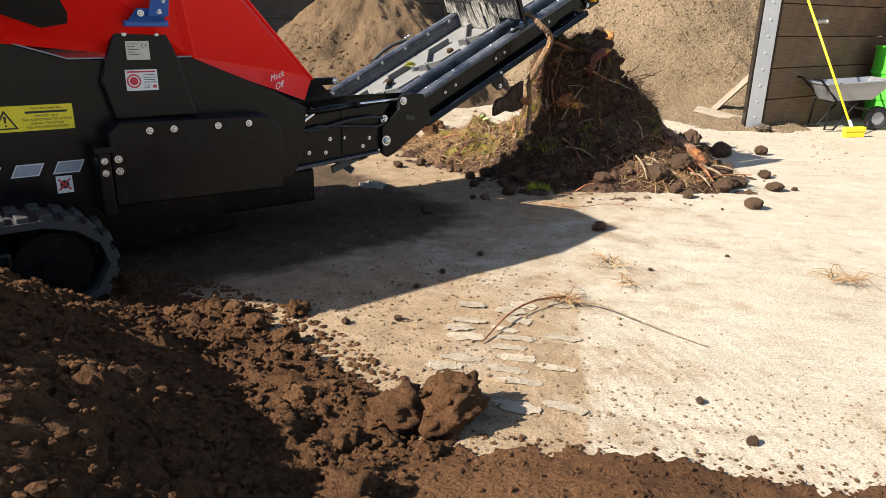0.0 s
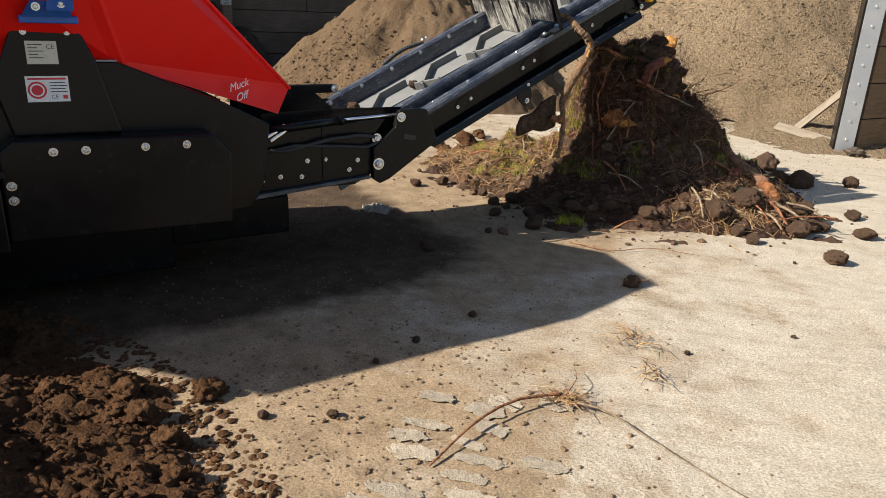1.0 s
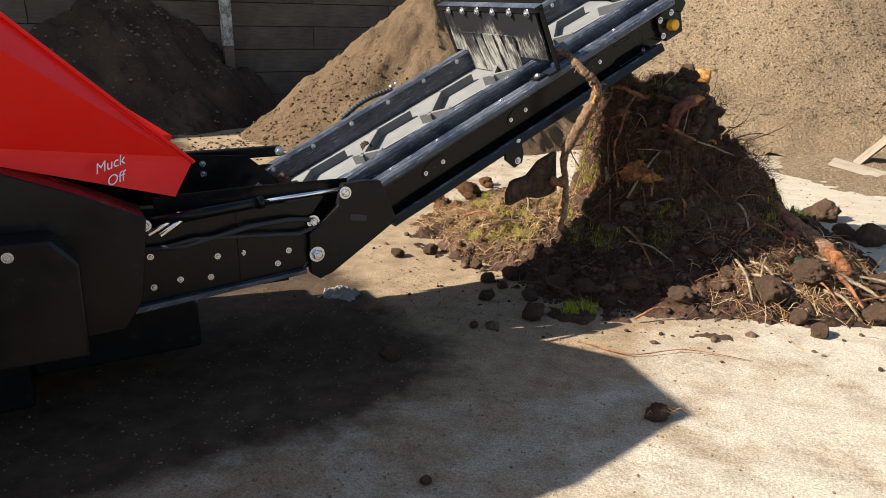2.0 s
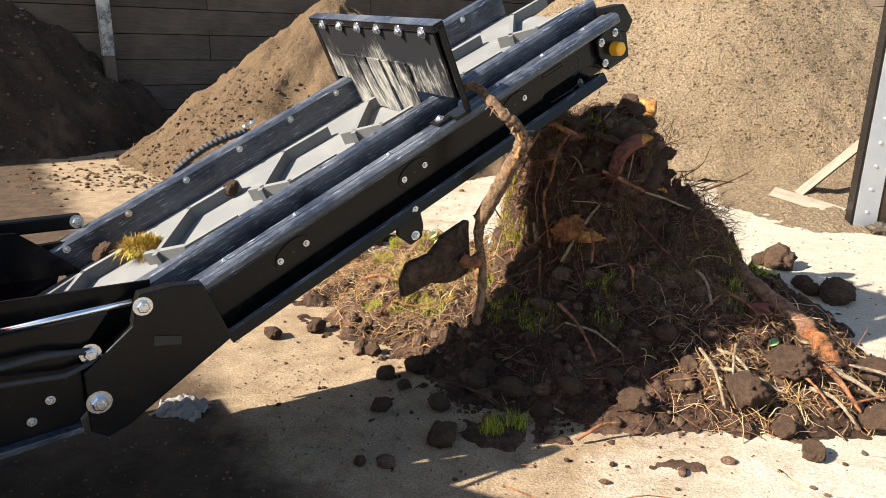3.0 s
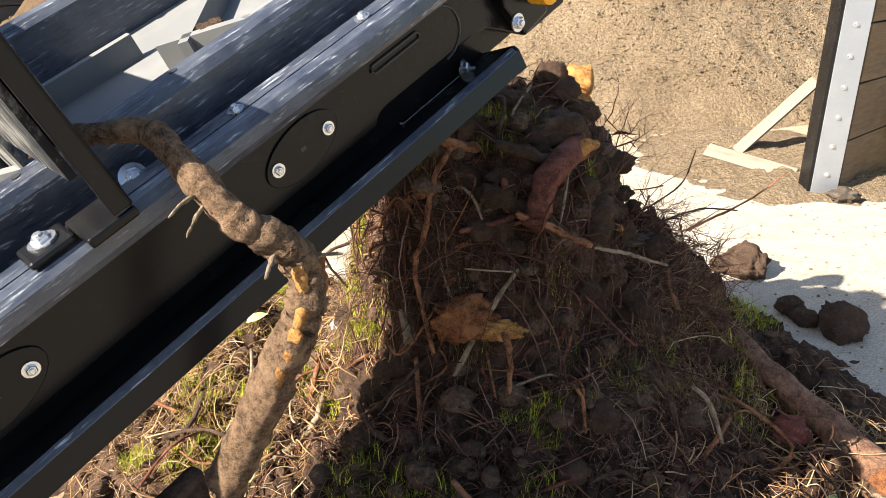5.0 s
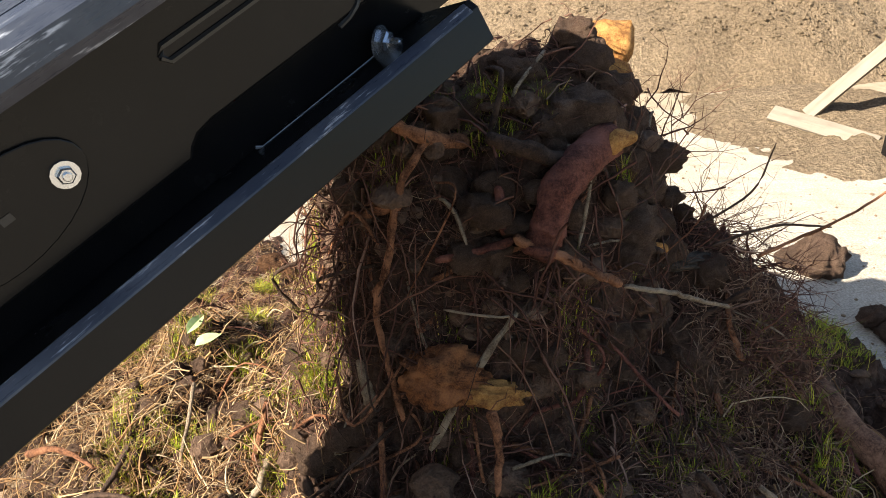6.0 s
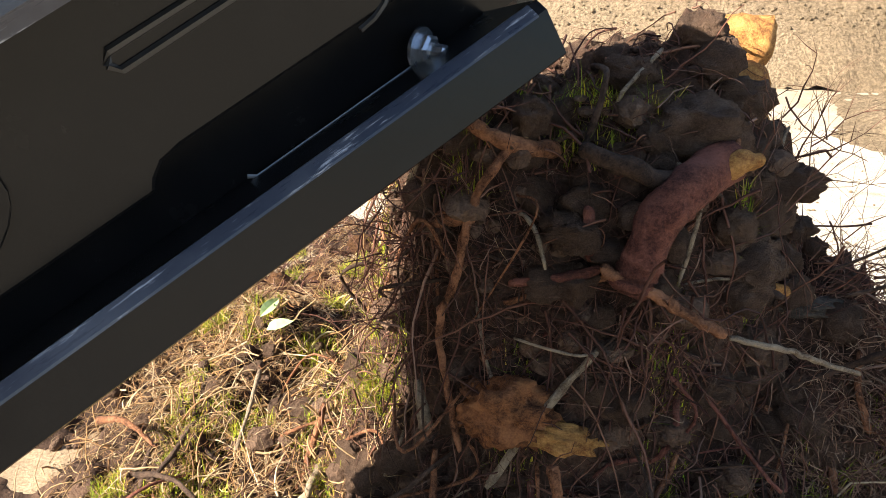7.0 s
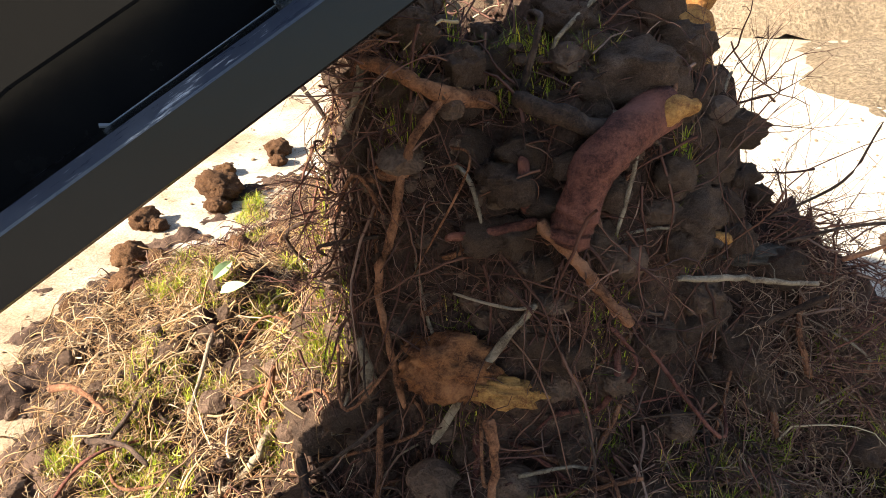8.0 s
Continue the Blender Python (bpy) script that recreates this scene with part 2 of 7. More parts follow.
CLOD = earth("soil_clod", (0.085, 0.05, 0.033), (0.19, 0.117, 0.076), (0.33, 0.215, 0.145), s1=2.5, s2=14.0, grit=46.0, bumpd=0.08, hard=0.12)
BLACK = paint("black_paint", (0.006, 0.006, 0.0065), 0.2, (0.1, 0.08, 0.06), 0.1, spec=0.17)


def scuffed(nt, bsdf):
    """Black paint with a film of dust and bright scuffs drawn out along the rail."""
    tc = nt.nodes.new("ShaderNodeTexCoord")
    turn = nt.nodes.new("ShaderNodeMapping")
    turn.inputs["Rotation"].default_value = (0, radians(26), 0)
    long = nt.nodes.new("ShaderNodeMapping")
    long.inputs["Scale"].default_value = (1.0, 9.0, 9.0)
    nt.links.new(tc.outputs["Object"], turn.inputs["Vector"])
    nt.links.new(turn.outputs["Vector"], long.inputs["Vector"])
    a, b = noise_fac(nt, long.outputs["Vector"], 16.0, 8, 0.75), noise_fac(nt, tc.outputs["Object"], 4.0, 6, 0.65)
    # dust and scuff tones also carry the rail's bluish glint, painted in
    col = mixc(nt, ramp(nt, b, [(0.4, (0, 0, 0)), (0.75, (0.5, 0.5, 0.5))]), (0.014, 0.018, 0.03), (0.17, 0.18, 0.2))
    col = mixc(nt, ramp(nt, a, [(0.57, (0, 0, 0)), (0.67, (0.85, 0.85, 0.85))]), col, (0.42, 0.44, 0.48))
    nt.links.new(col, bsdf.inputs["Base Color"])
    nt.links.new(ramp(nt, a, [(0.3, (0.18, 0.18, 0.18)), (0.7, (0.5, 0.5, 0.5))]), bsdf.inputs["Roughness"])
    bump(nt, bsdf, a, 0.15, 0.002)


RAIL = material("dusty_black_rail", scuffed)
RED = paint("red_paint", (0.8, 0.01, 0.006), 0.4, (0.4, 0.08, 0.05), 0.12, spec=0.25)
BLUE = paint("blue_paint", (0.015, 0.1, 0.42), 0.4)
BELT = paint("dusty_grey_belt", (0.115, 0.115, 0.112), 0.8, (0.225, 0.215, 0.192), 0.85, 5.0)
RUBBER = paint("black_rubber", (0.02, 0.02, 0.022), 0.7, (0.14, 0.115, 0.085), 0.5)
ZINC = paint("zinc_bolt", (0.55, 0.57, 0.6), 0.2, (0.3, 0.25, 0.18), 0.4, 30.0, metallic=0.9)
STEEL = paint("grey_steel", (0.3, 0.31, 0.33), 0.45, (0.35, 0.3, 0.22), 0.5, metallic=0.7)
CHROME = paint("chrome_rod", (0.75, 0.76, 0.78), 0.15, (0.4, 0.36, 0.3), 0.15, metallic=1.0)
YELLOWCAP = paint("yellow_plastic", (0.75, 0.36, 0.01), 0.45, (0.4, 0.25, 0.1), 0.3)
BOARDS = wood("weathered_boards", (0.07, 0.045, 0.028), (0.2, 0.14, 0.09))
PALEBOARD = wood("pale_plank", (0.1, 0.083, 0.064), (0.23, 0.195, 0.15))
DARKBOARDS = wood("dark_boards", (0.045, 0.033, 0.025), (0.15, 0.115, 0.085))


# ---- mesh tools ----
def part(name, bm, mat, parent=None, label="", smooth=False):
    me = bpy.data.meshes.new(name)
    bm.normal_update()
    bm.to_mesh(me)
    bm.free()
    return mesh_part(name, me, mat, parent, label, smooth)


def mesh_part(name, me, mat, parent=None, label="", smooth=False):
    if mat and not me.materials:
        me.materials.append(mat)
    if smooth:
        me.shade_smooth()
    ob = new(name, me)
    ob.parent = parent
    if label:
        ob["label"] = label
    return ob


def box(bm, x0, x1, y0, y1, z0, z1, m=None, bev=0.0):
    made = bmesh.ops.create_cube(bm, size=1.0, matrix=Matrix.Translation(((x0 + x1) / 2, (y0 + y1) / 2, (z0 + z1) / 2)) @ Matrix.Diagonal((x1 - x0, y1 - y0, z1 - z0, 1)))
    vs = made["verts"]
    if bev:
        es = list({e for v in vs for e in v.link_edges})
        out = bmesh.ops.bevel(bm, geom=es, offset=bev, segments=2, affect="EDGES", profile=0.5)
        vs = list({v for f in out["faces"] for v in f.verts} | {v for v in vs if v.is_valid})
    if m is not None:
        bmesh.ops.transform(bm, matrix=m, verts=vs)
    return vs


def prism(bm, pts, y0, y1, m=None, bev=0.0):
    """A plate whose outline lies in x and z, from y0 to y1."""
    lo = [bm.verts.new((x, y0, z)) for x, z in pts]
    hi = [bm.verts.new((x, y1, z)) for x, z in pts]
    faces = [bm.faces.new(lo), bm.faces.new(hi[::-1])]
    k = len(pts)
    for i in range(k):
        faces.append(bm.faces.new((lo[i], hi[i], hi[(i + 1) % k], lo[(i + 1) % k])))
    bmesh.ops.recalc_face_normals(bm, faces=faces)
    vs = lo + hi
    if bev:
        es = list({e for v in vs for e in v.link_edges})
        out = bmesh.ops.bevel(bm, geom=es, offset=bev, segments=2, affect="EDGES", profile=0.5)
        vs = list({v for f in out["faces"] for v in f.verts} | {v for v in vs if v.is_valid})
    if m is not None:
        bmesh.ops.transform(bm, matrix=m, verts=vs)


def section(bm, pts, x0, x1, m=None):
    """A bar along x whose cross-section pts lies in y and z."""
    lo = [bm.verts.new((x0, y, z)) for y, z in pts]
    hi = [bm.verts.new((x1, y, z)) for y, z in pts]
    faces = [bm.faces.new(lo), bm.faces.new(hi[::-1])]
    k = len(pts)
    for i in range(k):
        faces.append(bm.faces.new((lo[i], hi[i], hi[(i + 1) % k], lo[(i + 1) % k])))
    bmesh.ops.recalc_face_normals(bm, faces=faces)
    if m is not None:
        bmesh.ops.transform(bm, matrix=m, verts=lo + hi)


def tube(bm, pts, radii, n=8, caps=True):
    """A bar of round section through pts."""
    rings = []
    pts = [Vector(p) for p in pts]
    ref = Vector((0.3, 0.2, 0.93))
    for i, p in enumerate(pts):
        d = (pts[min(i + 1, len(pts) - 1)] - pts[max(i - 1, 0)]).normalized()
        side = d.cross(ref)
        if side.length < 0.1:
            side = d.cross(Vector((1, 0, 0)))
        side.normalize()
        up = side.cross(d)
        r = radii[i] if hasattr(radii, "__len__") else radii
        rings.append([bm.verts.new(p + r * (math.cos(2 * math.pi * k / n) * side + math.sin(2 * math.pi * k / n) * up)) for k in range(n)])
    for a, b in zip(rings, rings[1:]):
        for k in range(n):
            bm.faces.new((a[k], a[(k + 1) % n], b[(k + 1) % n], b[k]))
    if caps:
        bm.faces.new(rings[0][::-1])
        bm.faces.new(rings[-1])


def fbm(x, y, z=0.0, octaves=4):
    return noise.fractal(Vector((x, y, z)), 0.9, 2.1, octaves)


def grid_mesh(name, xs, ys, height):
    """A sheet over the plan whose height is given by a function."""
    verts = [(x, y, height(x, y)) for y in ys for x in xs]
    w = len(xs)
    faces = [(j * w + i, j * w + i + 1, (j + 1) * w + i + 1, (j + 1) * w + i) for j in range(len(ys) - 1) for i in range(w - 1)]
    me = bpy.data.meshes.new(name)
    me.from_pydata(verts, [], faces)
    me.update()
    return me


def steps(a, b, d):
    return [a + (b - a) * i / max(1, round((b - a) / d)) for i in range(max(1, round((b - a) / d)) + 1)]


# ---- ground ----
def ground_height(x, y):
    return 0.006 * fbm(x * 1.7, y * 1.7) + 0.004 * fbm(x * 9, y * 9, 3)


xs = [-60, -35, -20, -12, -8] + steps(-6, 6, 0.06) + [8, 12, 20, 35, 60]
ys = [-40, -20, -8, -3] + steps(0, 13, 0.06) + [15, 18, 25, 40, 80]
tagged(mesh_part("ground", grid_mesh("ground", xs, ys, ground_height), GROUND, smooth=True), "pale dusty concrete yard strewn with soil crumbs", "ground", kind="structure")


# ---- heaps ----
def heap(name, mat, cx, cy, rx, ry, h, label, power=1.15, turn=0.0, rough=0.08, step=0.06, crown=0.0, lumps=0.0, gully=0.0):
    """A tipped heap with an uneven skin, dipping below the ground at its rim."""
    c, s_ = math.cos(radians(turn)), math.sin(radians(turn))

    def height(x, y):
        u, v = (c * (x - cx) + s_ * (y - cy)) / rx, (-s_ * (x - cx) + c * (y - cy)) / ry
        d = math.hypot(u, v) * (1 + 0.13 * fbm(x * 0.9 / max(rx, 1), y * 0.9 / max(rx, 1), 7))
        d = math.sqrt(d * d + crown * crown) - crown
        z = h * (1 - d ** power)
        if gully:
            a = math.atan2(v, u)
            z -= gully * abs(fbm(a * 1.5 + 0.5 * d, d * 1.3, 11)) * min(1.0, d * 1.6) * max(0.0, 1.15 - d)
        return max(-0.12, z + rough * fbm(x * 1.6, y * 1.6, 2) + rough * 0.35 * fbm(x * 7, y * 7, 5) + lumps * abs(fbm(x * 17, y * 17, 9)))

    r = max(rx, ry) * 1.12
    return tagged(mesh_part(name, grid_mesh(name, steps(cx - r, cx + r, step), steps(cy - r, cy + r, step), height), mat, smooth=True), label, "heap"), height


ballast_ob, ballast_h = heap("ballast_heap", GRAVEL, 3.6, 21.0, 6.2, 6.2, 4.3, "tall heap of pale sandy ballast in a storage bay", step=0.06, crown=0.12, rough=0.07, lumps=0.05)
sand_ob, sand_h = heap("sand_heap", SAND, -2.85, 14.9, 3.15, 2.95, 2.52, "heap of orange-brown sand with a slumped face", step=0.04, rough=0.1, lumps=0.03, gully=0.5)
dark_ob, dark_h = heap("dark_soil_heap", DARKSOIL, -9.2, 14.5, 3.2, 2.6, 3.0, "shaded heap of dark stony soil against the boards", step=0.06, rough=0.22, lumps=0.1, turn=46)


def soil_h(x, y):
    """The fresh heap: a steep cone with a flat, crumbled foot."""
    d = math.hypot(x + 2.1, y - 0.75) * (1 + 0.05 * fbm(x * 1.1, y * 1.1, 7))
    z = max(0.0, 0.51 * (2.55 - d)) + (0.14 * (3.15 - d) if d < 3.15 else (3.15 - d) * 0.3)
    z += (0.06 * fbm(x * 2.2, y * 2.2, 2) + 0.06 * abs(fbm(x * 6, y * 6, 5)) + 0.045 * abs(fbm(x * 19, y * 19, 9)) + 0.02 * fbm(x * 50, y * 50, 3)) * min(1.0, max(0.0, (3.3 - d) / 0.3))
    return max(-0.1, z)


tagged(mesh_part("brown_soil_heap", grid_mesh("brown_soil_heap", steps(-5.4, 1.3, 0.022), steps(-2.6, 4.1, 0.022), soil_h), SOIL, smooth=True), "fresh heap of crumbly brown soil in front of the machine", "heap")

# ---- debris pile ----
PILE_LOBES = [(1.23, 8.46, 0.57, 0.7, 4.8), (1.45, 8.5, 1.65, 0.76, 1.0), (0.25, 8.3, 0.76, 0.28, 1.3), (2.3, 7.8, 0.8, 0.26, 1.2), (1.05, 7.35, 0.65, 0.12, 1.2), (2.45, 8.5, 0.65, 0.26, 1.2), (0.6, 8.2, 0.55, 0.42, 1.3), (0.98, 8.15, 0.5, 0.82, 1.5), (1.88, 8.48, 0.7, 0.94, 1.3), (-0.1, 8.75, 0.8, 0.17, 1.3), (0.25, 8.62, 0.55, 0.4, 1.2), (0.0, 9.2, 0.62, 0.1, 1.3), (-0.25, 9.95, 0.4, 0.05, 1.3), (0.25, 9.5, 0.5, 0.11, 1.3)]


def pile_base(x, y):
    z = 0.0
    core = 0.0
    for i, (cx, cy, r, h, p) in enumerate(PILE_LOBES):
        d = math.hypot(x - cx, y - cy) / r
        v = h * (1 - d ** p) if d < 1 else h * (1 - d) * 0.6
        if i == 0:
            core = max(0.0, v)
        else:
            z = max(z, v) if i > 1 else v
    return z + core


def pile_height(x, y):
    z = pile_base(x, y)
    k = min(1.0, max(0.0, z / 0.25 + 0.1))
    z += k * (0.06 * fbm(x * 3.3, y * 3.3, 1) + 0.105 * (abs(fbm(x * 8.3, y * 8.3, 4)) - 0.15) + 0.05 * fbm(x * 21, y * 21, 6) + 0.015 * fbm(x * 55, y * 55, 2))
    z += (1 - k) * (0.09 * fbm(x * 4.1, y * 4.1, 3) - 0.03)
    return z if z > -0.03 else -0.08


tagged(mesh_part("debris_pile", grid_mesh("debris_pile", steps(-1.2, 3.9, 0.016), steps(6.2, 10.4, 0.016), pile_height), PILESOIL, smooth=True), "tall pile of dark earth tangled with roots and turf", "debris pile")

# ---- machine ----
machine = tagged(new("screening_machine"), "black and red tracked screening machine with a discharge conveyor", "machine")
BASE = pose(-0.176, 5.725, 0, 0, 0, 46)
machine.matrix_world = BASE
CV = pose(0, 0, 0.947, 0, -26, 0) @ pose(0, 0.42, 0, 2.8) @ pose(0, -0.42, 0)  # a little lower on the near side


def plain(name, mat, parent, build, label="", smooth=False):
    bm = bmesh.new()
    build(bm)
    return part(name, bm, mat, parent, label, smooth)


def quad_wall(bm, pts, off):
    """A plate through pts, thickened by the offset off."""
    a = [bm.verts.new(p) for p in pts]
    b = [bm.verts.new(Vector(p) + Vector(off)) for p in pts]
    n = len(pts)
    fs = [bm.faces.new(a), bm.faces.new(b[::-1])] + [bm.faces.new((a[q], b[q], b[(q + 1) % n], a[(q + 1) % n])) for q in range(n)]
    bmesh.ops.recalc_face_normals(bm, faces=fs)


def bolt_mesh(name, r, h, washer=0.0, stub=0.35):
    """A hexagon head with a chamfer, along -y, on a washer."""
    bm = bmesh.new()
    if washer:
        tube(bm, [(0, 0.001, 0), (0, -0.003, 0)], [washer, washer], 14)
    tube(bm, [(0, 0, 0), (0, -h * 0.8, 0), (0, -h, 0)], [r, r, r * 0.8], 6)
    tube(bm, [(0, -h, 0), (0, -h * (1 + stub * 0.85), 0), (0, -h * (1 + stub), 0)], [r * 0.5, r * 0.5, r * 0.42], 10)
    me = bpy.data.meshes.new(name)
    bm.normal_update()
    bm.to_mesh(me)
    bm.free()
    me.materials.append(ZINC)
    return me


BOLT_S, BOLT_M, BOLT_L = bolt_mesh("bolt", 0.009, 0.008, 0.014), bolt_mesh("bolt", 0.014, 0.013, 0.021), bolt_mesh("bolt", 0.03, 0.024, 0.045)


def bolt(parent, me, m, scale=1.0, name="bolt"):
    b = new(name, me)
    b.parent = parent
    b.matrix_local = m @ Matrix.Scale(scale, 4) @ pose(0, 0, 0, 0, random.uniform(0, 60), 0)
    return b


def cv(x, y, z, rx=0, ry=0, rz=0):
    return CV @ pose(x, y, z, rx, ry, rz)


def lettering(text, size, mat, parent, m, shear=0.0, align="LEFT", name="lettering"):
    cu = bpy.data.curves.new(name, "FONT")
    cu.body, cu.size, cu.shear, cu.align_x, cu.extrude = text, size, shear, align, 0.0004
    tmp = bpy.data.objects.new("tmp", cu)
    scene.collection.objects.link(tmp)
    me = bpy.data.meshes.new_from_object(tmp.evaluated_get(bpy.context.evaluated_depsgraph_get()))
    bpy.data.objects.remove(tmp)
    ob = mesh_part(name, me, None, parent)
    me.materials.clear()
    me.materials.append(mat)
    ob.matrix_local = m
    return ob


def flat_plate(name, mat, parent, x0, x1, z0, z1, y, label="", skew=0.0, t=0.002):
    return plain(name, mat, parent, lambda bm: prism(bm, [(x0, z0), (x1, z0), (x1 + skew, z1), (x0 + skew, z1)], y - t, y), label)


def single(name, col, rough=0.5, metallic=0.0):
    def build(nt, bsdf):
        n = noise_fac(nt, coords(nt), 60.0, 5)
        nt.links.new(mixc(nt, 0.35, col, ramp(nt, n, [(0.3, tuple(c * 0.6 for c in col)), (0.7, tuple(min(1, c * 1.15) for c in col))])), bsdf.inputs["Base Color"])
        bsdf.inputs["Roughness"].default_value = rough
        bsdf.inputs["Metallic"].default_value = metallic
    return material(name, build)


LABELWHITE = single("label_white", (0.72, 0.72, 0.7))
LABELSILVER = single("label_silver", (0.5, 0.48, 0.42), 0.4, 0.3)
LABELGREY = single("decal_grey", (0.3, 0.32, 0.36), 0.4)
LABELYELLOW = single("label_yellow", (0.88, 0.7, 0.02))
INK = single("ink_black", (0.012, 0.012, 0.012))
INKRED = single("ink_red", (0.55, 0.02, 0.04))

body = plain("body", BLACK, machine, lambda bm: (
    prism(bm, [(-4.6, 0.45), (-2.35, 0.44), (-1.1, 0.5), (-1.02, 0.62), (-0.97, 0.98), (-1.2, 1.1), (-1.74, 1.33), (-2.43, 1.33), (-2.77, 1.44), (-4.6, 1.75)], -0.25, 0.0, bev=0.006),
    prism(bm, [(-4.6, 0.45), (-1.45, 0.5), (-1.45, 1.15), (-1.74, 1.33), (-2.43, 1.33), (-4.6, 1.75)], 0.002, 0.85),
    prism(bm, [(-4.6, 0.4), (-1.1, 0.4), (-0.97, 0.98), (-1.74, 1.33), (-4.6, 1.75)], 0.86, 1.3)))
# plain boxes, added and sized to stop sunlight passing beneath the body
plain("underframe", BLACK, machine, lambda bm: (box(bm, -4.4, -1.5, 0.0, 0.85, 0.1, 0.45, None, 0.02), box(bm, -1.5, -0.75, 0.1, 0.85, 0.2, 0.46, None, 0.02)))
guard = plain("guard_panel", BLACK, machine, lambda bm: prism(bm, [(-2.31, 0.5), (-2.31, 0.93), (-2.24, 0.99), (-1.33, 0.975), (-1.24, 0.87), (-1.25, 0.48)], -0.43, -0.252, bev=0.012))
# unseen mirror of the near panel, added to shade the ground by the tail
plain("far_guard_panel", BLACK, machine, lambda bm: prism(bm, [(-2.31, 0.5), (-2.31, 0.93), (-2.24, 0.99), (-1.33, 0.975), (-1.24, 0.87), (-1.25, 0.48)], 1.302, 1.5, bev=0.012))
for x in (-2.08, -1.94, -1.67, -1.47):
    bolt(guard, BOLT_S, pose(x, -0.43, 0.93), 1.5)
hinge = plain("hinge_plate", BLACK, machine, lambda bm: (box(bm, -2.385, -2.315, -0.45, -0.252, 0.46, 0.86, None, 0.008), box(bm, -2.4, -2.29, -0.455, -0.43, 0.82, 0.86, None, 0.006)))
for z in (0.78, 0.71):
    bolt(hinge, BOLT_S, pose(-2.35, -0.45, z), 1.4)
    bolt(guard, BOLT_S, pose(-2.27, -0.43, z), 1.6)
plate = plain("support_plate", BLACK, machine, lambda bm: prism(bm, [(-2.23, 0.985), (-2.28, 1.2), (-2.24, 1.34), (-2.17, 1.51), (-1.91, 1.51), (-1.83, 1.32), (-1.75, 0.985)], -0.31, -0.255, bev=0.012))
for x in (-2.13, -1.95):
    bolt(plate, BOLT_S, pose(x, -0.31, 1.47))
ce = flat_plate("rating_label", LABELSILVER, plate, -2.13, -2.0, 1.325, 1.43, -0.312, "silver rating label with small print")
lettering("CE", 0.028, INK, ce, pose(-2.045, -0.3145, 1.395, 90))
for r in range(5):
    flat_plate("print_line", INK, ce, -2.12, -2.06 - 0.02 * (r % 2), 1.412 - r * 0.015, 1.416 - r * 0.015, -0.3142, t=0.0005)
safety = flat_plate("safety_label", LABELWHITE, plate, -2.15, -1.97, 1.15, 1.27, -0.312, "white safety label with a red round sign")
sign = plain("round_sign", INKRED, safety, lambda bm: tube(bm, [(-2.105, -0.3138, 1.205), (-2.105, -0.3152, 1.205)], 0.04, 24))
plain("sign_disc", LABELWHITE, safety, lambda bm: tube(bm, [(-2.105, -0.315, 1.205), (-2.105, -0.3158, 1.205)], 0.031, 20))
plain("sign_core", INKRED, safety, lambda bm: tube(bm, [(-2.105, -0.3156, 1.205), (-2.105, -0.3164, 1.205)], 0.024, 20))
flat_plate("print_line", INKRED, safety, -2.14, -1.98, 1.253, 1.262, -0.3142, t=0.0005)
for r in range(4):
    flat_plate("print_line", INK, safety, -2.05, -1.985 + 0.008 * (r % 2), 1.237 - r * 0.014, 1.241 - r * 0.014, -0.3142, t=0.0005)
lettering("CE", 0.026, INK, safety, pose(-2.05, -0.3145, 1.165, 90))
flat_plate("print_block", INKRED, safety, -2.0, -1.98, 1.163, 1.18, -0.3142, t=0.0005)
plain("blue_bracket", BLUE, machine, lambda bm: (box(bm, -2.14, -1.9, -0.4, -0.2, 1.512, 1.545, None, 0.006), quad_wall(bm, ((-2.13, -0.41, 1.54), (-1.93, -0.41, 1.54), (-1.93, -0.47, 1.61), (-2.09, -0.47, 1.61)), (0, -0.012, 0)),
    quad_wall(bm, ((-2.03, -0.46, 1.57), (-1.92, -0.46, 1.57), (-1.92, -0.56, 1.8), (-2.0, -0.56, 1.8)), (0, -0.012, 0)),
    box(bm, -2.1, -1.92, -0.6, -0.5, 1.74, 1.765, None, 0.004)))
for p in ((-2.07, 1.585), (-1.97, 1.6), (-1.95, 1.66), (-1.98, 1.74)):
    bolt(plate, BOLT_S, pose(p[0], -0.47 - 0.4 * (p[1] - 1.58), p[1]), 1.3)
warn = flat_plate("warning_label", LABELYELLOW, machine, -2.85, -2.44, 0.95, 1.09, -0.252, "yellow warning label with black capitals and a triangle")
for r, line in enumerate(("THIS MACHINE HAS", None, "SPRAYED TO IT", "THIS IS IMPOSSIBLE TO REMOVE", "& EASILY TRACEABLE", "YOU HAVE BEEN WARNED !")):
    if line:
        lettering(line, 0.0175, INK, warn, pose(-2.575, -0.2545, 1.066 - r * 0.0205, 90), align="CENTER")
    else:
        flat_plate("print_line", INK, warn, -2.68, -2.47, 1.066 - r * 0.0205, 1.078 - r * 0.0205, -0.2542, t=0.0005)
plain("warning_triangle", INK, warn, lambda bm: prism(bm, [(-2.84, 0.965), (-2.72, 0.965), (-2.78, 1.07)], -0.2552, -0.2542))
plain("triangle_field", LABELYELLOW, warn, lambda bm: prism(bm, [(-2.825, 0.973), (-2.735, 0.973), (-2.78, 1.052)], -0.256, -0.2553))
plain("exclamation_mark", INK, warn, lambda bm: (prism(bm, [(-2.784, 1.0), (-2.776, 1.0), (-2.773, 1.036), (-2.787, 1.036)], -0.2567, -0.2561), box(bm, -2.785, -2.775, -0.2567, -0.2561, 0.98, 0.99)))
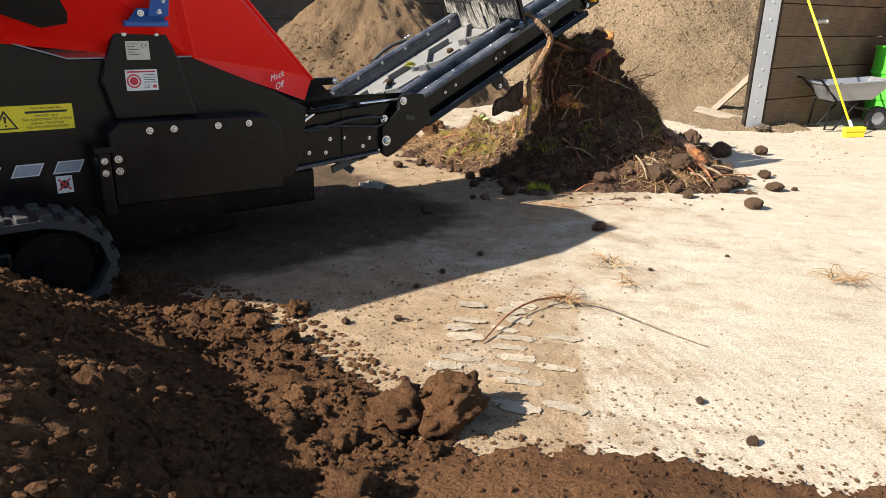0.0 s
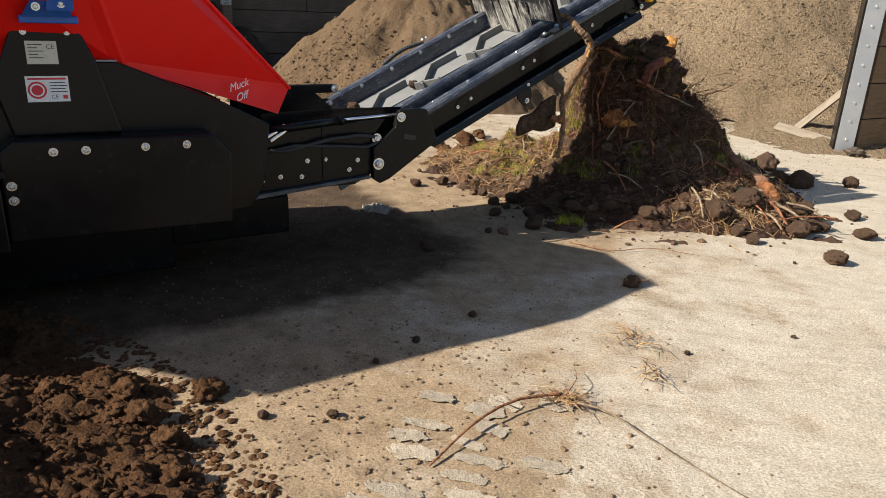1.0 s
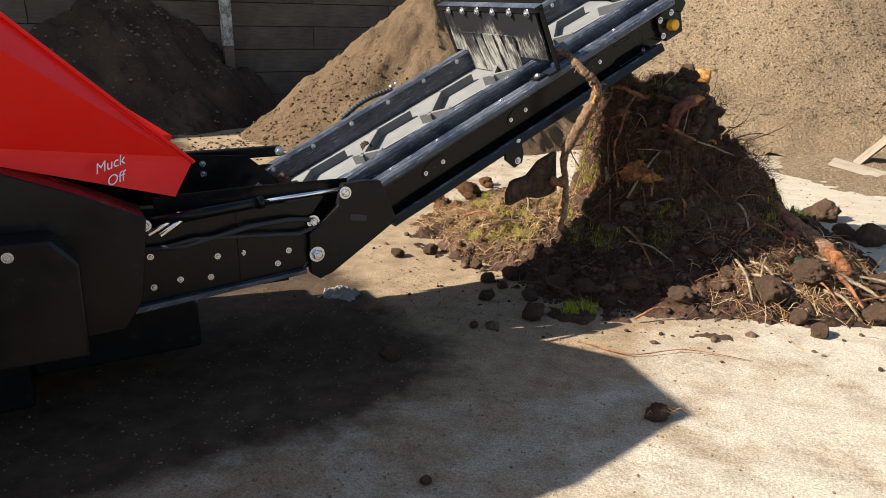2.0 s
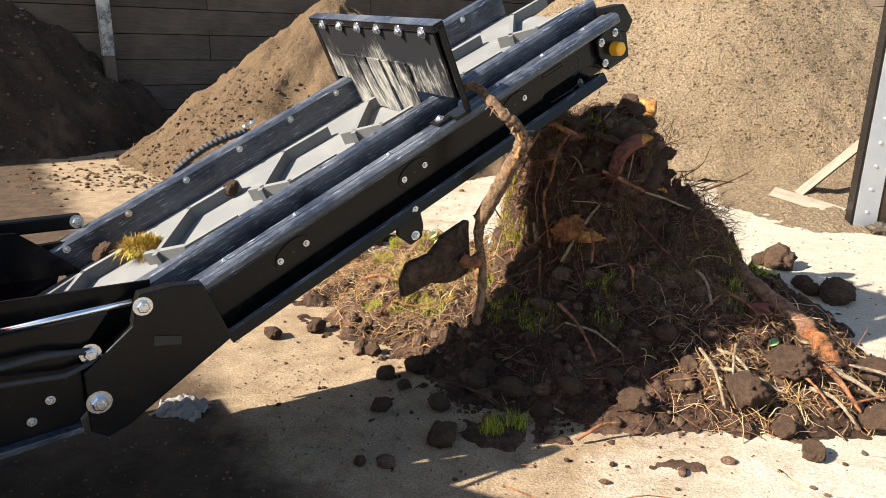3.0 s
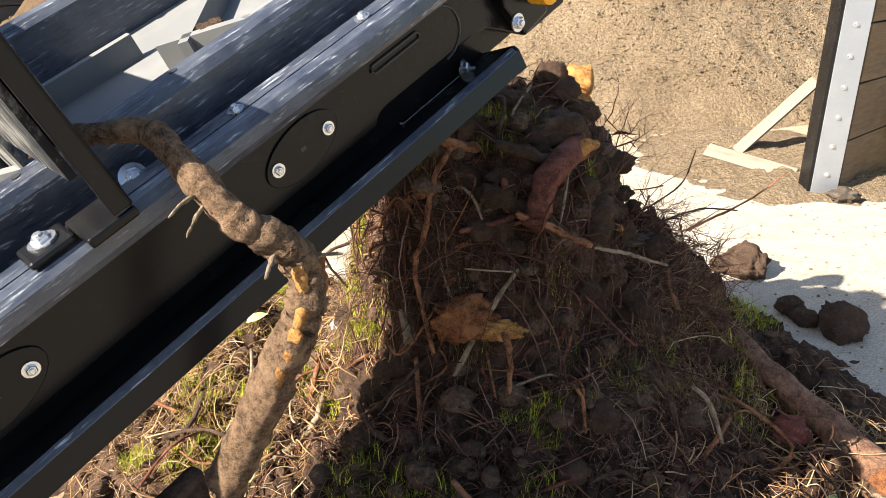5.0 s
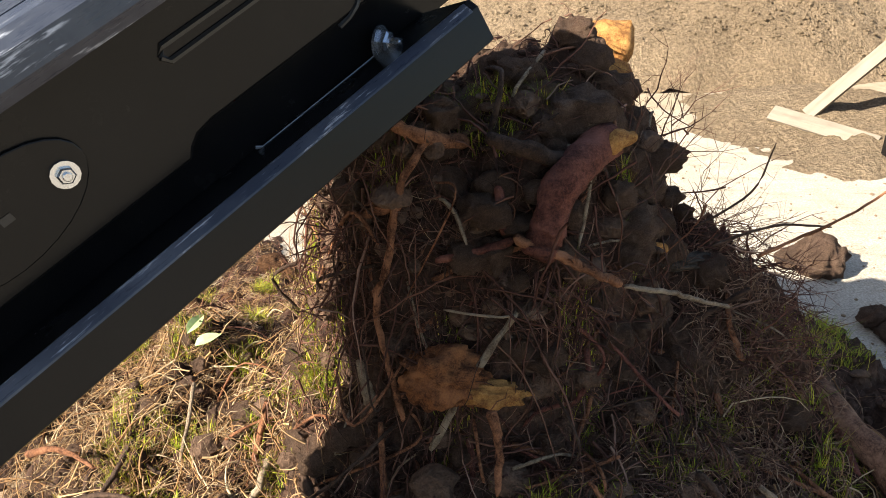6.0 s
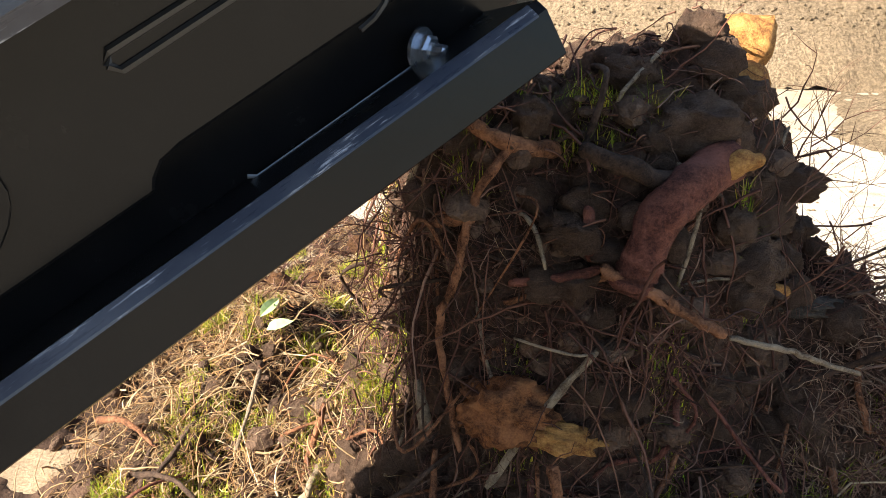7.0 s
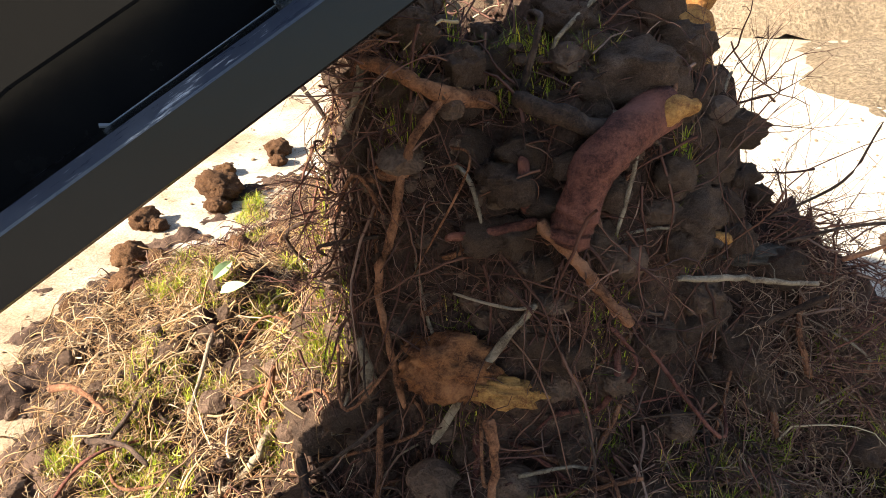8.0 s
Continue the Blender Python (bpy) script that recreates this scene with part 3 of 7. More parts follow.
for x in (-3.01, -2.8, -2.59):
    silver = flat_plate("silver_decal", LABELWHITE, machine, x, x + 0.14, 0.695, 0.765, -0.252, "parallelogram decal with a grey field", skew=0.035)
    flat_plate("decal_field", LABELGREY, silver, x + 0.008, x + 0.135, 0.701, 0.759, -0.2543, skew=0.03, t=0.0005)
cross = flat_plate("no_access_label", LABELWHITE, machine, -2.58, -2.495, 0.58, 0.68, -0.252, "white label with a crossed-out sign")
plain("sign_core", INK, cross, lambda bm: tube(bm, [(-2.538, -0.2541, 0.63), (-2.538, -0.2548, 0.63)], 0.025, 12))
for a in (45, -45):
    plain("cross_bar", INKRED, cross, lambda bm: box(bm, -0.045, 0.045, -0.0006, 0, -0.005, 0.005, pose(-2.538, -0.2549 - 0.0007 * (a > 0), 0.63, 0, a, 0)))

HOPPER = ((-4.6, -0.28, 1.72), (-2.75, -0.262, 1.42), (-1.7, -0.2, 1.3), (-0.8, 0.12, 0.98), (-0.7, 0.2, 1.12), (-1.45, -0.1, 1.85), (-1.95, -0.62, 2.1), (-4.6, -0.8, 2.1))
plain("hopper_wall", RED, machine, lambda bm: quad_wall(bm, (HOPPER[0], HOPPER[1], (-2.75, -0.8, 2.1), HOPPER[7]), (0, 0.012, 0)), "glossy red hopper side")
plain("hopper_wall", RED, machine, lambda bm: quad_wall(bm, (HOPPER[1], HOPPER[2], HOPPER[6], (-2.75, -0.8, 2.1)), (0, 0.012, 0)), "glossy red hopper side")
hopper = plain("hopper_wall", RED, machine, lambda bm: (
    quad_wall(bm, (HOPPER[2], HOPPER[3], HOPPER[4]), (0, 0.012, 0)),
    quad_wall(bm, (HOPPER[2], HOPPER[4], HOPPER[5], HOPPER[6]), (0, 0.012, 0))), "glossy red folded hopper side")
plain("hopper_lip", RED, machine, lambda bm: tube(bm, [(-0.69, 0.2, 1.125), (-1.45, -0.1, 1.855), (-1.95, -0.62, 2.105), (-4.6, -0.8, 2.105)], 0.011, 8))
plain("hopper_far_wall", RED, machine, lambda bm: (
    quad_wall(bm, ((-4.6, 1.1, 1.72), (-1.7, 0.98, 1.3), (-1.95, 1.3, 2.1), (-4.6, 1.35, 2.1)), (0, 0.012, 0)),
    quad_wall(bm, ((-1.7, 0.98, 1.3), (-0.76, 0.86, 1.0), (-0.69, 0.87, 1.17), (-1.95, 1.3, 2.1)), (0, 0.012, 0))))
plain("hopper_end_wall", RED, machine, lambda bm: quad_wall(bm, ((-4.6, -0.8, 2.1), (-4.6, 1.35, 2.1), (-4.6, 1.1, 1.72), (-4.6, -0.28, 1.72)), (0.012, 0, 0)))
liner = plain("chequer_liner", STEEL, machine, lambda bm: quad_wall(bm, ((-1.35, 0.87, 1.56), (-0.72, 0.835, 1.08), (-0.72, 0.855, 1.14), (-1.35, 0.98, 1.66)), (0, 0.006, 0)), "dark chequer-plate liner inside the hopper")
for q in range(26):
    f = q / 25
    plain("tread_bar", STEEL, liner, lambda bm: box(bm, -0.014, 0.014, -0.003, 0.001, -0.003, 0.003, pose(-1.33 + 0.59 * f, 0.868 - 0.03 * f + 0.02 * (q % 2), 1.57 - 0.46 * f + 0.03 * (q % 2), 0, 40 + 60 * (q % 2), 0)))
lettering("Muck", 0.062, LABELWHITE, hopper, pose(-1.13, -0.03, 1.14, 90, -14, 19.6), 0.4)
lettering("Off", 0.062, LABELWHITE, hopper, pose(-1.09, -0.016, 1.08, 90, -14, 19.6), 0.4)
plain("grey_decal", INK, hopper, lambda bm: quad_wall(bm, ((-2.78, -0.42, 1.585), (-2.55, -0.34, 1.5), (-2.42, -0.345, 1.525), (-2.42, -0.45, 1.67), (-2.8, -0.58, 1.79)), (0, -0.002, 0)), "dark grey decal patch")
badge = plain("white_decal", LABELWHITE, hopper, lambda bm: quad_wall(bm, ((-2.74, -0.52, 1.69), (-2.48, -0.5, 1.7), (-2.46, -0.58, 1.81), (-2.74, -0.63, 1.84)), (0, -0.002, 0)), "white decal patch with black strokes")
for q in range(5):
    plain("stroke", INK, badge, lambda bm: quad_wall(bm, ((-2.7 + 0.045 * q, -0.526, 1.7), (-2.69 + 0.045 * q, -0.526, 1.7), (-2.67 + 0.045 * q, -0.606, 1.8), (-2.688 + 0.045 * q, -0.606, 1.8)), (0, -0.002, 0)))
# guessed plate across the hopper mouth, added to keep sun off the ground beyond
plain("screen_deck", BLACK, machine, lambda bm: quad_wall(bm, ((-2.6, 0.0, 1.95), (-2.6, 1.0, 1.95), (-0.78, 0.84, 1.1), (-0.78, 0.2, 1.06), (-1.5, 0.05, 1.6)), (0, 0, -0.03)), "dark sloping deck added inside the hopper to block the sun")
plain("hopper_seam", LABELGREY, machine, lambda bm: tube(bm, [(-2.77, -0.256, 1.445), (-2.43, -0.256, 1.335), (-1.74, -0.256, 1.335)], 0.005, 6))

# crawler track: a rubber band with lugs round an idler
LOOP = [(-4.35, 0.03), (-3.9, 0.03), (-3.4, 0.03), (-2.9, 0.03), (-2.66, 0.05), (-2.5, 0.13), (-2.42, 0.28), (-2.46, 0.43), (-2.57, 0.53), (-2.72, 0.575), (-3.2, 0.57), (-3.7, 0.57), (-4.2, 0.57), (-4.45, 0.5), (-4.55, 0.3), (-4.48, 0.12)]


def loop_point(d):
    ring = LOOP + LOOP[:1]
    for a, b in zip(ring, ring[1:]):
        seg = math.hypot(b[0] - a[0], b[1] - a[1])
        if d <= seg:
            return a[0] + (b[0] - a[0]) * d / seg, a[1] + (b[1] - a[1]) * d / seg, math.degrees(math.atan2(b[1] - a[1], b[0] - a[0]))
        d -= seg
    return (*ring[-1], 0.0)


for y0, y1 in ((-0.8, -0.48), (1.52, 1.84)):
    def band(bm):
        mid = Vector((-3.45, 0.3))
        rings = [[bm.verts.new((x + (0 if y in (y0, y1) and k == 0 else 0), y, z)) for (y, k) in ((y0, 0), (y1, 0))] + [bm.verts.new((mid.x + (x - mid.x) * 0.965, y, mid.y + (z - mid.y) * 0.86)) for y in (y1, y0)] for x, z in LOOP]
        for a, b in zip(rings, rings[1:] + rings[:1]):
            for q in range(4):
                bm.faces.new((a[q], a[(q + 1) % 4], b[(q + 1) % 4], b[q]))
    track = plain("track", RUBBER, machine, band, "black rubber crawler track")
    lug = bmesh.new()
    box(lug, -0.03, 0.03, 0, 0.13, -0.028, 0.01, None, 0.008)
    box(lug, -0.005, 0.055, 0.17, 0.3, -0.028, 0.01, None, 0.008)
    lug_ob = part("tread_lug", lug, RUBBER, track)
    for q in range(46):
        x, z, a = loop_point(q * 0.1045)
        o = lug_ob if q == 0 else new("tread_lug", lug_ob.data)
        o.parent = track
        o.matrix_local = pose(x, y0 + 0.01, z, 0, -a, 0)
    plain("idler", BLACK, track, lambda bm: (tube(bm, [(-2.72, y0 + 0.06, 0.3), (-2.72, y1 - 0.06, 0.3)], 0.19, 24), tube(bm, [(-2.72, y0 + 0.03, 0.3), (-2.72, y1 - 0.03, 0.3)], 0.06, 16)))
    plain("track_frame", BLACK, track, lambda bm: box(bm, -4.3, -2.9, y0 + 0.05, y1 - 0.03, 0.2, 0.42, None, 0.02))

tail = plain("tail_frame", BLACK, machine, lambda bm: (
    prism(bm, [(-1.1, 0.5), (-0.24, 0.56), (-0.2, 0.6), (-0.2, 0.8), (-0.1, 0.93), (-0.8, 0.9), (-1.1, 0.85)], 0.02, 0.05, bev=0.004),
    prism(bm, [(-1.1, 0.5), (-0.24, 0.55), (-0.1, 0.95), (-1.1, 0.9)], 0.95, 0.98),
    box(bm, -1.1, -0.3, 0.05, 0.95, 0.5, 0.53),
    box(bm, -0.55, -0.53, 0.012, 0.022, 0.56, 0.9)))
plain("tail_flange", RAIL, machine, lambda bm: prism(bm, [(-1.1, 0.47), (-0.22, 0.545), (-0.22, 0.565), (-1.1, 0.5)], -0.02, 0.06, bev=0.003))
for x, z in ((-0.65, 0.69), (-0.53, 0.69), (-0.3, 0.67), (-0.36, 0.61), (-0.69, 0.59), (-0.95, 0.58), (-0.95, 0.73), (-0.83, 0.6)):
    bolt(tail, BOLT_S, pose(x, 0.02, z), 1.1)
ram = plain("hydraulic_ram", BLACK, machine, lambda bm: (tube(bm, [(-0.93, -0.02, 0.9), (-0.42, -0.02, 0.945)], 0.026, 14), tube(bm, [(-0.45, -0.02, 0.942), (-0.42, -0.02, 0.945)], 0.031, 14)), smooth=True)
plain("rod", CHROME, ram, lambda bm: tube(bm, [(-0.42, -0.02, 0.945), (-0.03, -0.01, 0.965)], 0.011, 10), "bright chrome rod", smooth=True)
for k_, (x, z) in enumerate(((-0.96, 0.89), (-0.86, 0.9), (-0.81, 0.92))):
    bolt(tail, BOLT_M, pose(x, -0.02, z), 1.3 - 0.2 * k_)
hose = plain("hose_fitting", CHROME, tail, lambda bm: (tube(bm, [(-0.95, -0.03, 0.85), (-0.88, -0.035, 0.89), (-0.84, -0.03, 0.91)], 0.012, 8), tube(bm, [(-0.9, -0.03, 0.84), (-0.83, -0.035, 0.885), (-0.8, -0.03, 0.905)], 0.012, 8)))
plain("hydraulic_hose", RUBBER, machine, lambda bm: tube(bm, [(-1.1, 0.0, 0.78), (-0.8, -0.02, 0.77), (-0.5, -0.03, 0.83), (-0.3, -0.02, 0.84), (-0.17, 0.0, 0.82)], 0.012, 8), smooth=True)
plain("hydraulic_hose", RUBBER, machine, lambda bm: tube(bm, [(-1.1, 0.0, 0.74), (-0.75, -0.02, 0.8), (-0.45, -0.03, 0.78), (-0.25, -0.02, 0.76), (-0.14, 0.0, 0.79)], 0.01, 8), smooth=True)
chute = plain("chute", BLACK, machine, lambda bm: (
    quad_wall(bm, ((-0.9, 0.14, 0.98), (-0.45, 0.1, 1.0), (0.05, 0.08, 1.0), (0.03, 0.16, 0.6), (-0.9, 0.16, 0.56)), (0, 0.012, 0)),
    quad_wall(bm, ((-0.9, 0.86, 1.07), (-0.29, 0.86, 1.03), (-0.14, 0.87, 0.9), (-0.06, 0.88, 0.82), (-0.9, 0.86, 0.82)), (0, 0.01, 0)),
    quad_wall(bm, ((-1.3, 0.14, 0.86), (-0.3, 0.12, 0.75), (-0.3, 0.87, 0.75), (-1.3, 0.87, 0.86)), (0, 0, -0.01))))
for x, z in ((-0.54, 1.0), (-0.54, 0.94)):
    bolt(chute, BOLT_S, pose(x, 0.86, z), 1.3)
farram = plain("far_ram", BLACK, machine, lambda bm: box(bm, -0.75, -0.03, 1.0, 1.05, 0.985, 1.05, pose(0, 0, 0, 0, 0, 0), 0.01))
bolt(farram, BOLT_M, pose(-0.05, 1.0, 1.02), 1.4)
pivot = plain("pivot_plate", BLACK, machine, lambda bm: prism(bm, [(-0.01, 0.99), (0.1, 1.0), (0.2, 0.99), (0.29, 0.77), (0.26, 0.75), (-0.08, 0.53), (-0.15, 0.505), (-0.2, 0.54), (-0.2, 0.75), (-0.04, 0.88)], -0.02, 0.03, bev=0.005))
bolt(pivot, BOLT_L, pose(0, -0.022, 0.947), 0.72, "pivot_bolt")
bolt(pivot, BOLT_L, pose(-0.165, -0.022, 0.642), 0.9, "pivot_bolt")
bolt(pivot, BOLT_L, pose(-0.17, 0.0, 0.81), 0.75, "pivot_bolt")
plain("plate_slot", INK, pivot, lambda bm: prism(bm, [(0.02, 0.80), (0.11, 0.785), (0.115, 0.815), (0.025, 0.835)], -0.0235, -0.0205))

# conveyor, in its own frame: x up the belt, y across, z off the belt
def bar(name, mat, pts, x0, x1, parent=None, label=""):
    return plain(name, mat, parent or machine, lambda bm: section(bm, pts, x0, x1, CV), label)


plain("tail_apron", RUBBER, machine, lambda bm: box(bm, -0.45, 0.05, 0.18, 0.95, -0.2, -0.13, CV), "rubber apron under the tail of the belt")
inner = bar("inner_rail", RAIL, [(0.175, -0.1), (0.178, -0.012), (0.187, 0.004), (0.2, 0.01), (0.222, 0.01), (0.235, 0.004), (0.244, -0.012), (0.246, -0.105)], -0.05, 2.45, label="dusty black rail with scuffed rounded edges")
for q in range(8):
    plain("hole", INK, inner, lambda bm: tube(bm, [tuple(CV @ Vector((0.279 + q * 0.281, 0.207, 0.0095))), tuple(CV @ Vector((0.279 + q * 0.281, 0.207, 0.0112)))], 0.0075, 10))
flange = bar("top_flange", RAIL, [(0.04, -0.088), (0.043, -0.068), (0.055, -0.056), (0.078, -0.054), (0.078, -0.06), (0.082, -0.06), (0.082, -0.054), (0.12, -0.054), (0.12, -0.1), (0.045, -0.1)], -0.02, 2.45, label="dusty black flange with scuffed edges")
for x in (0.316, 0.63, 1.09, 1.425, 1.7, 1.985, 2.26):
    bolt(flange, BOLT_S, cv(x, 0.094, -0.054, -90, 0, 0), 1.05)
bar("channel_floor", BLACK, [(0.12, -0.1), (0.175, -0.1), (0.175, -0.12), (0.12, -0.12)], -0.02, 2.45)
side = plain("side_plate", BLACK, machine, lambda bm: (
    prism(bm, [(0.0, -0.1), (2.45, -0.1), (2.57, -0.17), (2.55, -0.33), (2.4, -0.33), (2.29, -0.25), (2.25, -0.242), (1.985, -0.241), (1.965, -0.244), (1.953, -0.252), (1.945, -0.262), (0.3, -0.262), (0.22, -0.33), (0.05, -0.36), (-0.05, -0.25)], 0.125, 0.15, CV, 0.004)))
for x0, x1, z in ((0.498, 0.622, -0.196), (1.123, 1.238, -0.199), (1.721, 1.844, -0.196)):
    mid = (x0 + x1) / 2
    cover = plain("oval_cover", BLACK, side, lambda bm: prism(bm, [(mid + (0.085 * math.cos(a) + 0.02 * math.sin(a)), z + 0.048 * math.sin(a)) for a in [2 * math.pi * q / 28 for q in range(28)]], 0.1205, 0.1245, CV, 0.0015))
    bolt(cover, BOLT_S, cv(x0, 0.1205, z - 0.002), 0.95)
    bolt(cover, BOLT_S, cv(x1, 0.1205, z + 0.002), 0.95)
    plain("slot_mark", INK, cover, lambda bm: box(bm, mid - 0.006, mid + 0.006, 0.1195, 0.1206, z - 0.004, z + 0.004, CV))
plain("slot_rim", INK, side, lambda bm: tube(bm, [tuple(CV @ Vector((x, 0.124, z))) for x, z in ((1.978, -0.161), (1.984, -0.153), (2.106, -0.153), (2.113, -0.16), (2.107, -0.168), (1.984, -0.169), (1.978, -0.161))], 0.0035, 6), "dark rim of a long cut slot")
plain("slot_edge", INK, side, lambda bm: tube(bm, [tuple(CV @ Vector((2.16 + 0.06 * math.sin(a), 0.1245, -0.19 + 0.055 * math.cos(a)))) for a in [math.pi * q / 12 for q in range(13)]], 0.003, 6))
web = bar("web", BLACK, [(0.165, -0.12), (0.165, -0.326), (0.178, -0.326), (0.178, -0.12)], 0.1, 2.4)
bolt(web, bolt_mesh("nut_and_stud", 0.018, 0.017, 0.024, 1.1), cv(2.212, 0.15, -0.303, 12, 0, 24), 0.85, "nut_and_stud")
plain("edge_rod", STEEL, web, lambda bm: tube(bm, [tuple(CV @ Vector(p)) for p in ((2.012, 0.15, -0.308), (2.02, 0.148, -0.313), (2.205, 0.148, -0.313))], 0.0022, 6))
lowflange = bar("bottom_flange", BLACK, [(0.065, -0.286), (0.054, -0.293), (0.044, -0.334), (0.05, -0.339), (0.2, -0.339), (0.2, -0.328)], 0.18, 2.295, label="black lower flange with a bright worn edge")
bar("worn_edge", RAIL, [(0.0645, -0.2852), (0.0535, -0.2922), (0.0525, -0.2942), (0.067, -0.2862)], 0.18, 2.285, lowflange)
hanger = plain("hanger", BLACK, machine, lambda bm: prism(bm, [(0.99, -0.327), (1.115, -0.327), (1.1, -0.41), (1.07, -0.455), (1.01, -0.455), (0.97, -0.38)], 0.065, 0.085, CV, 0.004))
bolt(hanger, BOLT_S, cv(1.085, 0.052, -0.312), 1.1)
bolt(hanger, BOLT_M, cv(1.045, 0.065, -0.425), 1.0)
bearing = plain("bearing_housing", BLACK, machine, lambda bm: prism(bm, [(2.33, -0.14), (2.42, -0.115), (2.49, -0.15), (2.5, -0.24), (2.45, -0.3), (2.37, -0.31), (2.325, -0.22)], 0.095, 0.125, CV, 0.006))
plain("bearing_cap", YELLOWCAP, bearing, lambda bm: tube(bm, [tuple(CV @ Vector((2.428, y, -0.228))) for y in (0.1, 0.05, 0.042)], [0.034, 0.033, 0.024], 20), "yellow plastic end cap", smooth=False)
for x, z in ((2.355, -0.164), (2.455, -0.158), (2.352, -0.268)):
    bolt(bearing, BOLT_M, cv(x, 0.095, z), 0.95)
far = bar("far_rail", RAIL, [(0.94, -0.13), (0.94, 0.01), (0.955, 0.028), (0.985, 0.032), (1.005, 0.025), (1.015, 0.01), (1.015, -0.02), (0.96, -0.02), (0.96, -0.38), (0.95, -0.38)], -0.18, 2.5)
for x in (-0.112, 0.18, 0.472, 0.76, 1.053, 1.333, 1.62, 1.9, 2.2):
    bolt(far, BOLT_S, cv(x, 0.94, -0.005), 1.15)
spiral = plain("wrapped_hose", RUBBER, machine, lambda bm: tube(bm, [tuple(CV @ Vector((0.45 + 0.012 * q, 1.04, 0.02 + 0.03 * math.sin(math.pi * q / 34)))) for q in range(35)], [0.019 if q % 2 else 0.015 for q in range(35)], 10), "spiral-wrapped black hose")
for x in (0.86, 0.9):
    bolt(far, BOLT_S, cv(x, 1.03, 0.045, -90, 0, 0), 1.3)
belt = bar("belt", BELT, [(0.255, -0.11), (0.935, -0.11), (0.935, -0.118), (0.255, -0.118)], -0.39, 2.47, label="pale grey dusty rubber belt")
bar("belt_return", BELT, [(0.255, -0.352), (0.935, -0.352), (0.935, -0.36), (0.255, -0.36)], -0.39, 2.47)
plain("head_pulley", BELT, machine, lambda bm: tube(bm, [tuple(CV @ Vector((2.47, y, -0.235))) for y in (0.255, 0.935)], 0.125, 28), smooth=False)
plain("tail_pulley", BELT, machine, lambda bm: tube(bm, [tuple(CV @ Vector((-0.387, y, -0.235))) for y in (0.255, 0.935)], 0.125, 28))
plain("head_guard", BLACK, machine, lambda bm: prism(bm, [(2.42, -0.02), (2.56, -0.06), (2.6, -0.16), (2.55, -0.2), (2.42, -0.12)], 0.1, 0.16, CV, 0.006))
scraper = plain("scraper_frame", BLACK, machine, lambda bm: (
    box(bm, 1.445, 1.475, 0.0, 0.008, -0.03, 0.335, CV, 0.002),
    box(bm, 1.467, 1.475, 0.0, 0.035, -0.03, 0.335, CV, 0.002),
    box(bm, 1.43, 1.475, 1.06, 1.1, -0.02, 0.335, CV, 0.005),
    box(bm, 1.425, 1.48, 0.0, 1.1, 0.315, 0.345, CV, 0.005),
    box(bm, 1.454, 1.464, 0.012, 1.06, 0.02, 0.32, CV),
    box(bm, 1.4, 1.475, 0.0, 0.09, -0.05, -0.034, CV, 0.004),
    box(bm, 1.33, 1.4, 0.055, 0.12, -0.053, -0.04, CV, 0.006)))
bolt(scraper, BOLT_S, cv(1.365, 0.088, -0.04, -90, 0, 0), 1.5)
bolt(scraper, BOLT_S, cv(1.52, 0.13, -0.06, -30, 0, 0), 1.6)
bar("top_edge", RAIL, [(0.0, 0.3455), (1.1, 0.3455), (1.1, 0.349), (0.0, 0.349)], 1.425, 1.48, scraper)
for q in range(6):
    bolt(scraper, BOLT_M, cv(1.425, 0.09 + q * 0.175, 0.315, 0, 0, -90), 1.15)


def mud_flap(nt, bsdf):
    v = coords(nt)
    mp = nt.nodes.new("ShaderNodeMapping")
    mp.inputs["Scale"].default_value = (3, 9, 1.6)
    nt.links.new(v, mp.inputs["Vector"])
    a, b = noise_fac(nt, mp.outputs["Vector"], 5.0, 9, 0.75), noise_fac(nt, v, 2.2, 3)
    m = nt.nodes.new("ShaderNodeMath")
    m.operation = "MULTIPLY"
    nt.links.new(a, m.inputs[0])
    nt.links.new(b, m.inputs[1])
    sep = nt.nodes.new("ShaderNodeSeparateXYZ")
    nt.links.new(v, sep.inputs[0])
    top = nnew(nt, "ShaderNodeMapRange", **{"From Min": 1.7, "From Max": 1.9, "To Min": 0.06, "To Max": -0.14})
    nt.links.new(sep.outputs["Z"], top.inputs["Value"])
    near = nnew(nt, "ShaderNodeMapRange", **{"From Min": 0.1, "From Max": 0.5, "To Min": -0.1, "To Max": 0.02})
    nt.links.new(sep.outputs["Y"], near.inputs["Value"])
    m0 = m
    for extra in (top, near):
        m = nt.nodes.new("ShaderNodeMath")
        nt.links.new(m0.outputs[0], m.inputs[0])
        nt.links.new(extra.outputs[0], m.inputs[1])
        m0 = m
    mask = ramp(nt, m.outputs[0], [(0.25, (0, 0, 0)), (0.37, (1, 1, 1))])
    nt.links.new(mixc(nt, mask, (0.01, 0.01, 0.012), ramp(nt, a, [(0.35, (0.16, 0.15, 0.135)), (0.65, (0.34, 0.325, 0.29))])), bsdf.inputs["Base Color"])
    bsdf.inputs["Roughness"].default_value = 0.65
    bsdf.inputs["Specular IOR Level"].default_value = 0.2
    bump(nt, bsdf, m.outputs[0], 0.4, 0.004)


